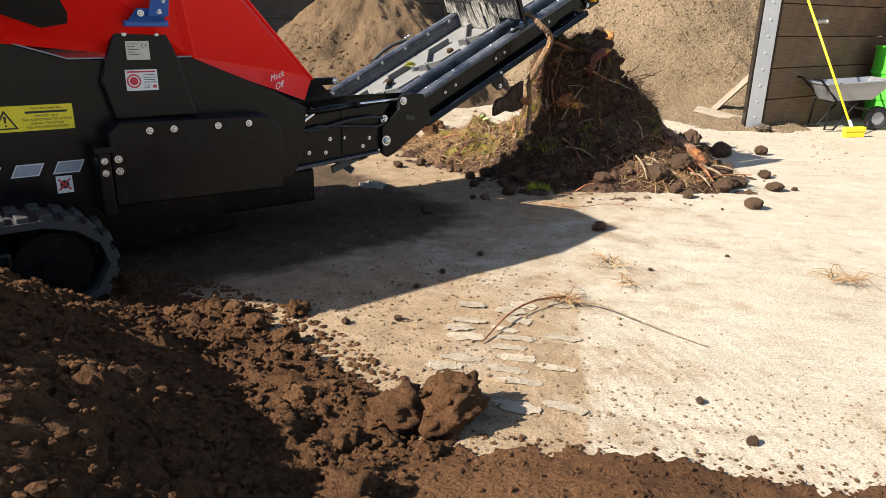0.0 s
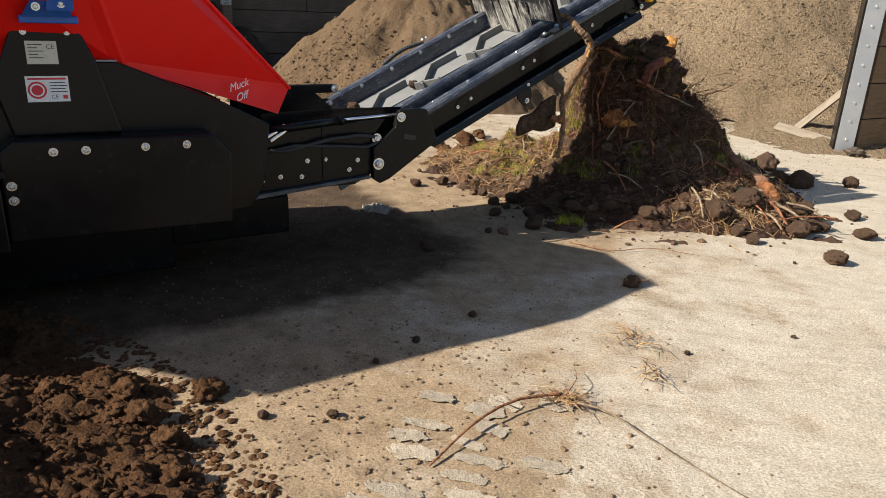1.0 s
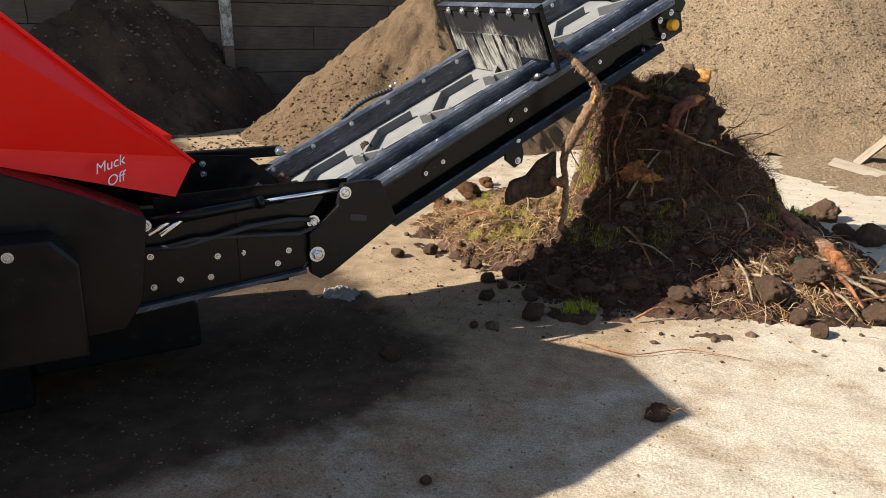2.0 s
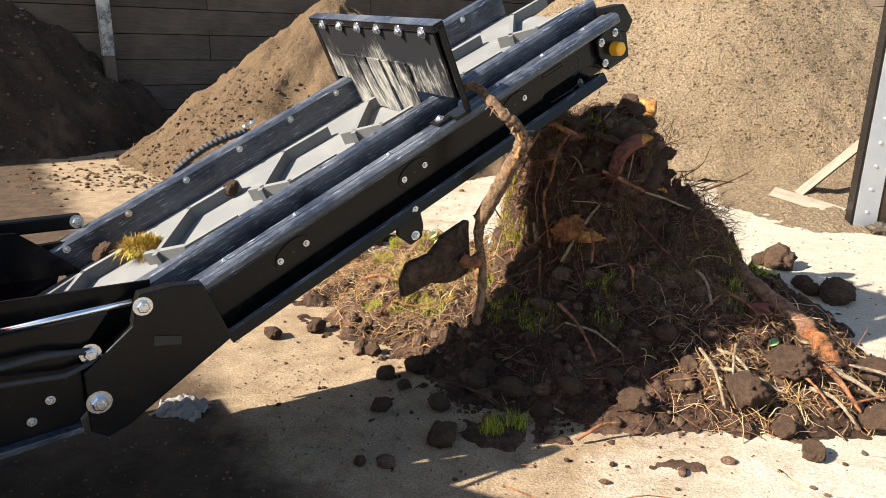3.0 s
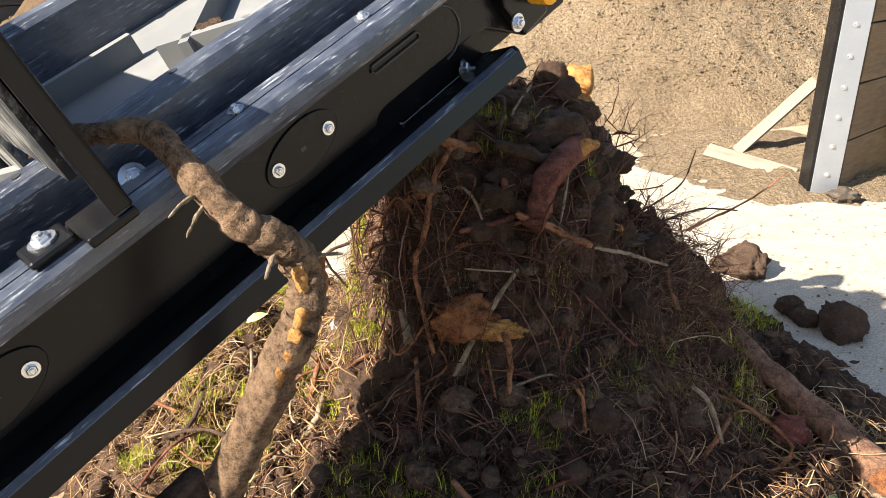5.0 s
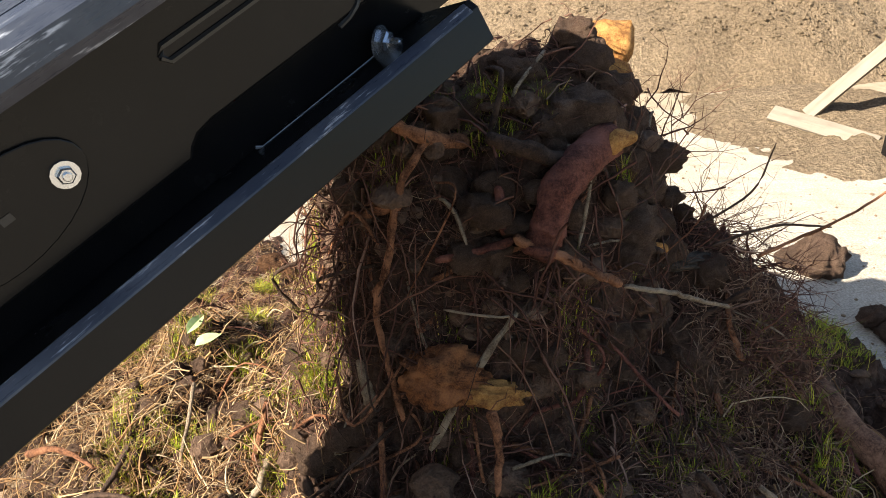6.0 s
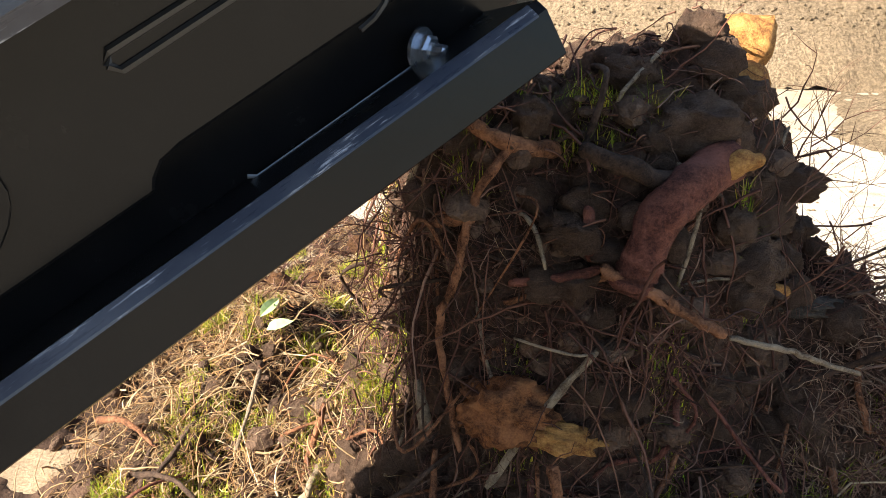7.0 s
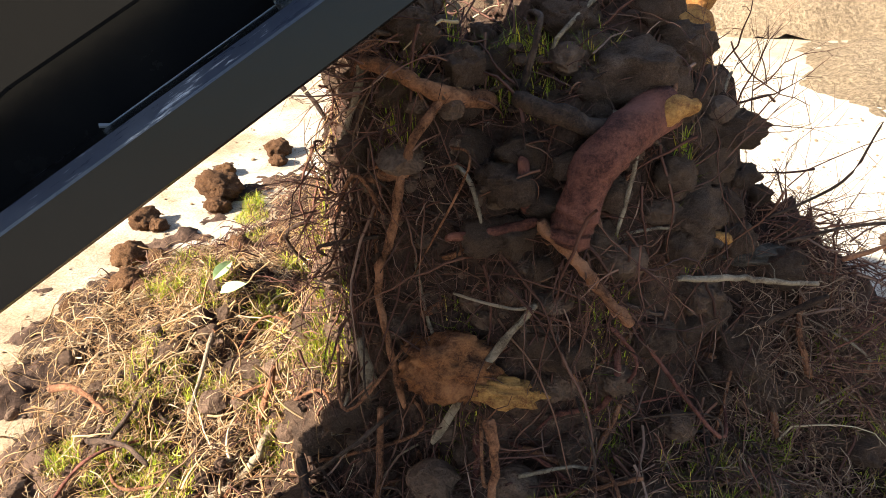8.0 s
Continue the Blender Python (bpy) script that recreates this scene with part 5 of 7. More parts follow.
for q, (a, b, r) in enumerate((((2.42, 7.56, 0.24), (2.7, 7.41, 0.16), 0.012), ((2.5, 7.5, 0.24), (2.66, 7.21, 0.1), 0.016), ((2.44, 7.3, 0.16), (2.62, 7.13, 0.07), 0.011), ((2.56, 7.47, 0.2), (2.82, 7.3, 0.11), 0.014), ((2.38, 7.4, 0.2), (2.5, 7.14, 0.14), 0.009), ((2.0, 7.4, 0.28), (2.16, 7.2, 0.2), 0.01), ((2.1, 7.45, 0.3), (2.05, 7.18, 0.18), 0.008))):
    tagged(root("torn_root", [a, [(a[k] + b[k]) / 2 + (0.03 if k == 2 else 0.012 * (q % 3 - 1)) for k in range(3)], b], r, r * 0.6, (PALEWOOD, BARK, PALEWOOD)[q % 3], "splayed pale torn root at the foot of the pile", 8, 330 + q, twigs=3), group="torn roots")
yellow = root("yellow_stump", [(1.66, 8.46, 1.05), (1.65, 8.52, 1.2), (1.62, 8.64, 1.36)], 0.036, 0.05, HEARTWOOD, "freshly torn yellow stump standing on the pile", 16, 20, amount=0.001, knots=False)
root("stub", [(1.475, 8.68, 1.4), (1.56, 8.7, 1.415), (1.67, 8.7, 1.395)], 0.05, 0.062, HEARTWOOD, "torn yellow stub", 18, 21, parent=yellow, amount=0.004)


def burl(name, centre, size, mat, label, seed, category="stump"):
    """A knobbly lump of wood or stone."""
    bm = bmesh.new()
    bmesh.ops.create_icosphere(bm, subdivisions=4, radius=1.0)
    for v in bm.verts:
        d = v.co.normalized()
        k = 1 + 0.4 * fbm(d.x * 1.7 + seed, d.y * 1.7, d.z * 1.7) + 0.2 * fbm(d.x * 2.5 + seed, d.y * 3, d.z * 9) + 0.06 * fbm(d.x * 14, d.y * 14, d.z * 14 + seed)
        v.co = Vector((d.x * size[0] * k, d.y * size[1] * k, d.z * size[2] * k)) + Vector(centre)
    return tagged(part(name, bm, mat, smooth=True), label, category)


burl("root_burl", settle((1.15, 7.92, 0.72), 0.01), (0.115, 0.06, 0.075), TORNWOOD, "torn orange-brown root burl in the pile", 3)
burl("burl_tail", settle((1.255, 7.91, 0.685), 0.01), (0.095, 0.035, 0.034), HEARTWOOD, "torn yellow end of a root burl", 5)
for q, (c, r) in enumerate((((1.67, 8.04, 0.9), 0.055), ((1.02, 7.62, 0.33), 0.05), ((1.9, 7.2, 0.24), 0.05), ((1.5, 7.9, 0.75), 0.045))):
    tagged(burl("stone", settle(c), (r, r * 0.9, r * 0.75), CLOD, "rounded earthy stone lodged in the pile", 8 + q, "stone"), group="stones in the pile")
burl("dark_slate", settle((1.77, 8.12, 0.98)), (0.12, 0.05, 0.022), STONE, "flat dark slate sticking out of the pile", 21, "stone")
root("yellow_splinter", settled([(1.62, 8.06, 1.01), (1.69, 8.08, 1.03), (1.74, 8.1, 1.01)], 0.006), 0.016, 0.01, HEARTWOOD, "yellow splinter of wood under the turf", 6, 40)


root("torn_stub", [(0.83, 8.27, 1.33), (0.89, 8.24, 1.3), (0.97, 8.22, 1.25)], 0.022, 0.02, REDBARK, "dark red root stub sticking out of the pile", 10, 43, twigs=6)
root("bent_twig", [(0.72, 8.25, 1.27), (0.8, 8.22, 1.2), (0.86, 8.2, 1.1), (0.93, 8.17, 1.05)], 0.006, 0.005, DARKBARK, "thin dark twig sticking out of the pile", 7, 44, twigs=8)
root("fork_twig", [(1.95, 8.15, 0.98), (2.06, 8.18, 1.02), (2.18, 8.2, 1.08), (2.3, 8.24, 1.16)], 0.006, 0.002, BARK, "long forked twig reaching out from the pile", 7, 45, twigs=9)
burl("mottled_stone", settle((0.655, 8.03, 0.62)), (0.022, 0.02, 0.045), LABELSILVER, "small mottled white stone among the straw", 34, "stone")


def leaf(x, y, z, turn, label):
    """A pointed leaf with a folded midrib."""
    bm = bmesh.new()
    rib = [bm.verts.new((0.02 * k - 0.05, 0, 0.006 * math.sin(k))) for k in range(6)]
    for side_ in (-1, 1):
        rim = [bm.verts.new((0.02 * k - 0.05, side_ * w, 0.008 + 0.006 * math.sin(k))) for k, w in ((1, 0.016), (2, 0.022), (3, 0.02), (4, 0.012))]
        row = [rib[0]] + rim + [rib[5]]
        for k in range(5):
            ring = list(dict.fromkeys((rib[k], rib[k + 1], row[k + 1], row[k])))
            bm.faces.new(ring if side_ < 0 else ring[::-1])
    ob = part("leaf", bm, single("leaf_green", (0.3, 0.4, 0.16), 0.5))
    ob.matrix_world = pose(x, y, z, 25, -20, turn)
    return tagged(ob, label, "leaf")


for x, y, turn in ((0.21, 8.55, 70), (0.27, 8.5, 20), (2.33, 7.62, 40)):
    leaf(x, y, on_pile(x, y).z + 0.05, turn, "pale green leaf caught among the straw")


def twig_fan(name, base, count, spread, length, label, seed):
    """A bunch of bare forked twigs fanning out from the pile."""
    rng = random.Random(seed)
    bm = bmesh.new()
    for _ in range(count):
        d = Vector((rng.gauss(spread[0], 0.5), rng.gauss(spread[1], 0.45), rng.gauss(spread[2], 0.4))).normalized()
        p = Vector(base) + Vector([rng.uniform(-0.09, 0.09) for _ in range(3)])
        ln = rng.uniform(*length)
        pts = [p]
        for i in range(5):
            d = (d + Vector([rng.gauss(0, 0.25) for _ in range(3)])).normalized()
            pts.append(pts[-1] + d * ln / 5)
        r = rng.uniform(0.0009, 0.0028)
        tube(bm, pts, [r * (1 - 0.16 * i) for i in range(6)], 4, False)
        for i in (1, 2, 3, 4):
            e = (d + Vector([rng.gauss(0, 0.7) for _ in range(3)])).normalized()
            l2 = ln * rng.uniform(0.15, 0.4)
            tube(bm, [pts[i], pts[i] + e * l2 * 0.5, pts[i] + e * l2 + Vector((0, 0, rng.uniform(-0.2, 0.2) * l2))], [r * 0.5, r * 0.35, r * 0.15], 3, False)
    return tagged(part(name, bm, ROOTS), label, "twigs", kind="stuff")


for q, (base, count, spread, length, label) in enumerate((
        ((1.86, 8.26, 0.98), 60, (0.8, 0.0, 0.5), (0.12, 0.3), "bare forked twigs sticking out of the pile"),
        ((1.66, 8.34, 1.2), 26, (0.4, 0.1, 0.9), (0.1, 0.24), "bare forked twigs sticking out of the crown of the pile"),
        ((0.96, 8.24, 1.22), 40, (-0.9, -0.1, 0.0), (0.08, 0.24), "dark matted twigs on the side of the pile"),
        ((0.9, 8.12, 1.0), 45, (-0.6, -0.3, -0.3), (0.08, 0.22), "dark matted twigs on the side of the pile"),
        ((0.9, 8.1, 0.8), 35, (-0.5, -0.3, -0.3), (0.08, 0.2), "dark matted twigs on the side of the pile"),
        ((2.0, 8.1, 0.72), 70, (0.5, -0.4, 0.1), (0.08, 0.24), "dry matted twigs on the side of the pile"),
        ((2.05, 8.3, 0.82), 70, (0.6, -0.2, 0.25), (0.08, 0.24), "dry matted twigs on the side of the pile"),
        ((1.45, 7.98, 0.98), 50, (0.2, -0.5, -0.5), (0.06, 0.2), "red-brown rootlets under a stick on the pile"),
        ((0.95, 7.65, 0.4), 50, (-0.2, -0.6, 0.4), (0.08, 0.2), "brown rootlets at the foot of the pile"),
        ((2.45, 7.4, 0.2), 60, (0.2, -0.6, 0.5), (0.1, 0.26), "splayed pale rootlets at the foot of the pile"),
        ((2.1, 7.35, 0.28), 50, (0.0, -0.5, 0.6), (0.1, 0.22), "splayed pale rootlets at the foot of the pile"))):
    twig_fan("twig_fan", settle(base), count, spread, length, label, 2 + q)
root("long_twig", [(1.85, 8.2, 0.98), (2.0, 8.22, 1.03), (2.15, 8.24, 1.02)], 0.004, 0.0025, DARKBARK, "long bare twig sticking out of the pile", 6, 41, twigs=5)
root("long_twig", [(1.8, 8.2, 1.03), (1.93, 8.22, 1.12), (1.98, 8.25, 1.24)], 0.004, 0.002, DARKBARK, "long bare twig sticking out of the pile", 6, 42, twigs=5)


def tuft(x, y, r, blades, mat, label, seed, z=None, name="grass_tuft", height=(0.03, 0.09)):
    """A tuft of grass: bent blades on a knob of soil."""
    rng = random.Random(seed)
    verts, faces = [], []
    for _ in range(blades):
        a, d = rng.uniform(0, 2 * math.pi), r * math.sqrt(rng.random())
        px, py = x + d * math.cos(a), y + d * math.sin(a)
        p = Vector((px, py, z + 0.4 * math.sqrt(max(0, r * r - d * d)))) if z is not None else on_pile(px, py, -0.005)
        h, lean, b = rng.uniform(*height), rng.uniform(0.1, 0.9), rng.uniform(0, 2 * math.pi)
        w = rng.uniform(0.0009, 0.002)
        side = Vector((-math.sin(b), math.cos(b), 0)) * w
        dirv = Vector((math.cos(b), math.sin(b), 0))
        base = len(verts)
        for k, t in enumerate((0.0, 0.5, 1.0)):
            q = p + Vector((0, 0, h * (t - 0.35 * lean * t * t))) + dirv * h * lean * t * t
            verts += [q + side * (1 - 0.85 * t), q - side * (1 - 0.85 * t)]
        faces += [(base, base + 1, base + 3, base + 2), (base + 2, base + 3, base + 5, base + 4)]
    me = bpy.data.meshes.new(name)
    me.from_pydata(verts, [], faces)
    me.update()
    return tagged(mesh_part(name, me, mat), label, "grass", "turf in the pile")


def tuft_y(x, y):
    return y + (0.07 if 1.0 < x < 1.75 and y > 7.8 else 0.0)


for q, (x, y, r, nb) in enumerate(((1.42, 8.16, 0.06, 200), (1.29, 8.13, 0.08, 280), (1.16, 8.13, 0.05, 170), (0.72, 8.2, 0.05, 260), (0.15, 8.55, 0.06, 300), (0.7, 7.95, 0.055, 240), (1.51, 7.9, 0.06, 150), (1.72, 7.88, 0.08, 240), (-0.02, 8.4, 0.06, 240), (0.25, 7.92, 0.08, 300), (-0.05, 7.93, 0.05, 160), (0.6, 8.1, 0.06, 240), (2.05, 8.2, 0.07, 180), (1.05, 8.0, 0.05, 120), (0.84, 7.62, 0.1, 260), (1.05, 7.52, 0.11, 300), (1.43, 7.5, 0.08, 160), (0.9, 6.73, 0.06, 220), (1.0, 6.83, 0.06, 200), (2.5, 8.75, 0.12, 420), (2.57, 9.0, 0.1, 320), (2.15, 7.93, 0.09, 300), (1.82, 7.95, 0.08, 160), (0.4, 7.82, 0.1, 320), (0.1, 8.15, 0.09, 320), (1.64, 8.13, 0.045, 120), (0.35, 8.15, 0.07, 260), (-0.43, 9.84, 0.06, 320), (-0.35, 9.07, 0.07, 320), (-0.2, 9.42, 0.05, 200), (1.88, 8.09, 0.07, 240), (2.15, 8.08, 0.09, 300), (2.58, 9.1, 0.1, 300), (0.78, 8.06, 0.05, 320), (0.8, 8.16, 0.05, 320), (0.84, 8.03, 0.04, 260), (0.74, 8.24, 0.05, 300), (0.88, 8.0, 0.04, 200), (0.1, 9.5, 0.06, 380), (-0.24, 8.78, 0.08, 380), (0.39, 8.53, 0.07, 360), (0.3, 8.9, 0.06, 280), (1.44, 7.72, 0.06, 240), (1.2, 7.85, 0.06, 220))):
    sunny = x < 0.8 or x > 2.3
    tuft(x, tuft_y(x, y), r, nb, GRASS, "tuft of yellow-green grass in sunlight on the pile" if sunny else "tuft of green grass among the roots", 60 + q)

for q, (x, y, r, nb) in enumerate(((0.2, 7.98, 0.1, 900), (-0.2, 8.75, 0.06, 500), (0.63, 8.14, 0.055, 500), (0.25, 8.16, 0.08, 700), (0.12, 7.9, 0.07, 600), (0.19, 8.55, 0.07, 600), (-0.1, 7.97, 0.05, 400), (0.48, 8.3, 0.07, 600), (0.05, 8.3, 0.06, 500), (1.76, 7.95, 0.07, 500), (1.52, 8.02, 0.06, 450), (1.91, 7.96, 0.07, 500), (2.3, 8.15, 0.08, 600), (2.2, 8.35, 0.07, 500), (1.0, 7.5, 0.08, 600), (2.38, 7.98, 0.06, 400), (-0.38, 9.72, 0.09, 800), (-0.3, 9.03, 0.1, 900), (0.08, 9.5, 0.07, 500), (1.62, 7.78, 0.07, 500), (1.35, 7.78, 0.06, 420))):
    tuft(x, y, r, nb, GRASS, "low cushion of yellow-green moss on the pile", 160 + q, name="moss_tuft", height=(0.012, 0.04))

# ---- clods ----
BRICKRED = bark("red_brick", (0.2, 0.055, 0.035), (0.33, 0.11, 0.075), 12.0)
CLOD_MESHES = []
ROUGH_MESHES = []
for q in range(13):
    bm = bmesh.new()
    bmesh.ops.create_icosphere(bm, subdivisions=4, radius=1.0)
    for v in bm.verts:
        d = v.co.normalized()
        g = 1.0 if q < 8 else 1.9
        k = 0.9 + g * 0.22 * fbm(d.x * 1.5 + q * 5, d.y * 1.5, d.z * 1.5) + g * 0.16 * abs(fbm(d.x * 3.7 + q, d.y * 3.7, d.z * 3.7)) + 0.1 * fbm(d.x * 9, d.y * 9 + q, d.z * 9) + 0.06 * fbm(d.x * 22, d.y * 22 + q, d.z * 22)
        v.co = Vector((d.x * k, d.y * k * 0.92, d.z * k * 0.8))
    me = bpy.data.meshes.new("soil_clod")
    bm.to_mesh(me)
    bm.free()
    me.shade_smooth()
    me.materials.append(CLOD)
    (CLOD_MESHES if q < 8 else ROUGH_MESHES).append(me)


def clod(x, y, r, z=None, label="dry lump of brown soil", group="soil clods", sink=0.6, seed=0):
    rng = random.Random(seed + int(x * 991) + int(y * 577))
    ob = new("soil_clod", rng.choice(CLOD_MESHES))
    zz = (max(0.0, pile_height(x, y) if 6.3 < y < 10.5 and -1.1 < x < 3.8 else 0.0) if z is None else z) + r * sink
    ob.matrix_world = pose(x, y, zz, rng.uniform(-25, 25), rng.uniform(-25, 25), rng.uniform(0, 360)) @ Matrix.Diagonal((r, r * rng.uniform(0.8, 1.15), r * rng.uniform(0.75, 1.0), 1))
    return tagged(ob, label, "clod", group)


for x, y, r in ((-0.6, 7.56, 0.06), (-0.38, 7.73, 0.065), (-0.02, 7.55, 0.045), (0.38, 7.3, 0.065), (0.24, 7.2, 0.055), (0.6, 6.93, 0.065), (0.68, 6.62, 0.075), (0.32, 6.85, 0.055), (0.37, 7.1, 0.045), (1.565, 7.02, 0.09), (1.8, 7.2, 0.055), (2.11, 7.2, 0.125), (2.28, 7.05, 0.06), (2.36, 7.4, 0.12), (2.76, 7.22, 0.1), (2.37, 6.9, 0.06), (0.75, 7.12, 0.07), (0.95, 7.08, 0.075), (1.12, 6.98, 0.06), (1.25, 7.08, 0.07), (1.46, 7.18, 0.06), (2.93, 9.98, 0.14), (2.82, 10.05, 0.1), (2.99, 9.44, 0.085), (3.15, 9.2, 0.125), (3.01, 9.3, 0.085), (0.08, 7.48, 0.05), (2.85, 7.65, 0.1), (0.03, 5.79, 0.06), (2.89, 6.6, 0.085), (3.7, 9.43, 0.09), (3.36, 8.0, 0.07), (3.29, 7.38, 0.08), (2.89, 7.42, 0.08), (0.585, 4.8, 0.025), (0.38, 4.38, 0.025), (1.46, 5.6, 0.06), (1.75, 3.0, 0.022), (1.9, 2.71, 0.025), (-0.02, 3.5, 0.025), (3.5, 7.44, 0.03), (3.0, 7.5, 0.06), (0.36, 6.37, 0.03), (0.26, 4.1, 0.02), (2.34, 5.13, 0.016), (1.75, 4.72, 0.018), (0.25, 3.6, 0.025)):
    clod(x, y, r, label="dry lump of brown soil lying on the concrete" if pile_base(x, y) < 0.02 else "lump of brown soil at the foot of the pile")
rng = random.Random(5)
made = 0
while made < 90:
    x, y = rng.gauss(1.5, 0.6), rng.gauss(7.75, 0.45)
    if pile_base(x, y) > 0.03 and y < 8.6:
        clod(x, y, rng.choice((0.02, 0.025, 0.03, 0.04, 0.05, 0.06)), label="lump of dark soil in the debris pile", group="clods in the pile", sink=0.25, seed=made)
        made += 1
made = 0
while made < 110:
    x, y = rng.uniform(0.75, 2.15), rng.uniform(7.75, 8.45)
    if pile_base(x, y) > 0.4:
        clod(x, y, rng.choice((0.022, 0.03, 0.035, 0.045, 0.055, 0.065)), label="lump of dark soil bulging from the face of the pile", group="clods in the pile", sink=rng.uniform(-0.1, 0.3), seed=500 + made)
        made += 1
for q in range(34):
    x, y = rng.gauss(0.25, 0.28), rng.gauss(8.35, 0.26)
    clod(x, y, rng.choice((0.02, 0.03, 0.04, 0.05)), label="sunlit lump of soil among straw and moss", group="clods in the pile", sink=0.3, seed=700 + q)
for x, y, r in ((-0.66, 9.9, 0.13), (-0.6, 9.76, 0.07), (-0.8, 10.2, 0.06), (-0.9, 9.52, 0.085), (-0.8, 9.5, 0.05), (-0.74, 9.18, 0.09), (-0.62, 9.22, 0.06), (-0.5, 8.86, 0.08), (-0.42, 8.84, 0.05), (-0.73, 8.76, 0.05), (-0.2, 9.3, 0.07), (-0.05, 9.4, 0.05), (-0.62, 10.55, 0.1), (-0.55, 10.4, 0.06), (0.05, 9.75, 0.08), (0.2, 9.6, 0.06)):
    lump = clod(x, y, r, label="dry crumbling lump of brown soil lying on the concrete", sink=0.4)
    lump.material_slots[0].link = "OBJECT"
    lump.material_slots[0].material = SOIL
brick = clod(2.3, 7.88, 0.068, label="rounded fragment of red brick lying against the log", group="", sink=0.55)
brick.name = "brick_fragment"
tagged(brick, category="brick")
brick.material_slots[0].link = "OBJECT"
brick.material_slots[0].material = BRICKRED
for x, y, z, r in ((1.36, 8.3, 1.3, 0.07), (1.47, 8.28, 1.27, 0.13), (1.62, 8.22, 1.2, 0.06), (1.66, 8.2, 1.14, 0.065), (1.63, 8.1, 1.07, 0.09), (1.76, 8.22, 1.13, 0.05), (1.25, 8.06, 1.1, 0.07), (1.21, 7.98, 1.02, 0.05), (0.76, 7.9, 0.5, 0.055), (0.88, 7.84, 0.57, 0.05), (1.32, 8.42, 1.42, 0.09), (1.43, 8.5, 1.42, 0.08), (1.22, 8.42, 1.42, 0.08), (1.15, 8.3, 1.36, 0.07), (1.7, 8.35, 1.15, 0.08), (1.55, 8.42, 1.3, 0.09), (1.62, 8.12, 0.98, 0.06), (1.58, 8.15, 1.12, 0.05)):
    p = settle((x, y, z), -r * 0.3)
    clod(p.x, p.y, r, z=p.z, label="large lump of dark soil on the crown of the pile", group="clods in the pile", sink=0.0)


def heap_clod(x, y, r, z, sink):
    ob = clod(x, y, r, z=z, label="big crumbling lump of brown soil beside the heap", group="lumps by the heap", sink=sink)
    ob.data = ROUGH_MESHES[int(abs(x) * 97) % len(ROUGH_MESHES)]
    ob.material_slots[0].link = "OBJECT"
    ob.material_slots[0].material = SOIL
    return ob


def crumbs(name, count, place, size, mat, label, seed, sub=1):
    """Loose crumbs of soil, in one mesh."""
    rng = random.Random(seed)
    bm = bmesh.new()
    bmesh.ops.create_icosphere(bm, subdivisions=sub, radius=1.0)
    unit = [v.co.copy() for v in bm.verts]
    tri = [tuple(v.index for v in f.verts) for f in bm.faces]
    bm.free()
    verts, faces = [], []
    for _ in range(count):
        p = place(rng)
        if p is None:
            continue
        r = size[0] + (size[1] - size[0]) * rng.random() ** 3
        base = len(verts)
        sc = [r * rng.uniform(0.6, 1.3), r * rng.uniform(0.6, 1.3), r * rng.uniform(0.5, 0.9)]
        verts += [(p[0] + u.x * sc[0] * rng.uniform(0.75, 1.2), p[1] + u.y * sc[1] * rng.uniform(0.75, 1.2), p[2] + r * 0.3 + u.z * sc[2]) for u in unit]
        faces += [tuple(base + i for i in t) for t in tri]
    me = bpy.data.meshes.new(name)
    me.from_pydata(verts, [], faces)
    me.update()
    return tagged(mesh_part(name, me, mat), label, "soil", kind="stuff")


def near_heap(rng):
    a, d = rng.uniform(-0.45, 1.5), 3.35 * math.sqrt(rng.uniform(0.12, 1.0))
    x, y = -2.1 + d * math.cos(a), 0.75 + d * math.sin(a)
    return (x, y, max(0.0, soil_h(x, y)) - 0.004)


def yard(rng):
    x, y = rng.gauss(0.4, 1.3), rng.uniform(2.2, 7.6)
    return (x, y, ground_height(x, y)) if x < 4.5 and rng.random() < max(0.12, 0.8 - 0.3 * x) else None


def by_pile(rng):
    x, y = rng.gauss(1.3, 0.85), rng.gauss(7.7, 0.6)
    return tuple(on_pile(x, y)) if pile_base(x, y) > 0.02 or rng.random() < 0.15 else None


def right_yard(rng):
    x, y = rng.uniform(0.8, 4.5), rng.gauss(2.75, 0.35)
    return (x, y, ground_height(x, y))


crumbs("heap_crumbs", 22000, near_heap, (0.003, 0.024), SOIL, "crumbs of brown soil on the fresh heap", 1)
crumbs("yard_crumbs", 11000, yard, (0.0012, 0.008), CRUMB, "crumbs of soil scattered over the concrete", 2)
def on_face(rng):
    cx, cy, cr = rng.choice(FACE)
    x, y = rng.gauss(cx, cr), rng.gauss(cy, cr)
    return tuple(on_pile(x, y, -0.012)) if pile_base(x, y) > 0.2 else None


crumbs("face_lumps", 260, on_face, (0.012, 0.055), CLOD, "lumps of dark soil bulging from the pile", 24, 2)
crumbs("pile_lumps", 900, by_pile, (0.01, 0.045), CLOD, "lumps of dark soil through the debris pile", 23, 2)
crumbs("pile_crumbs", 7000, by_pile, (0.003, 0.018), PILESOIL, "crumbs of soil on and round the debris pile", 3)
def far_yard(rng):
    x, y = rng.uniform(-1.6, 5.0), rng.uniform(8.4, 13.5)
    return (x, y, ground_height(x, y) if y < 13 else 0.0) if pile_base(x, y) < 0.02 else None


def near_yard(rng):
    x, y = rng.gauss(0.35, 0.55), rng.uniform(2.45, 4.6)
    return (x, y, ground_height(x, y)) if rng.random() < 1.25 - 0.22 * y else None


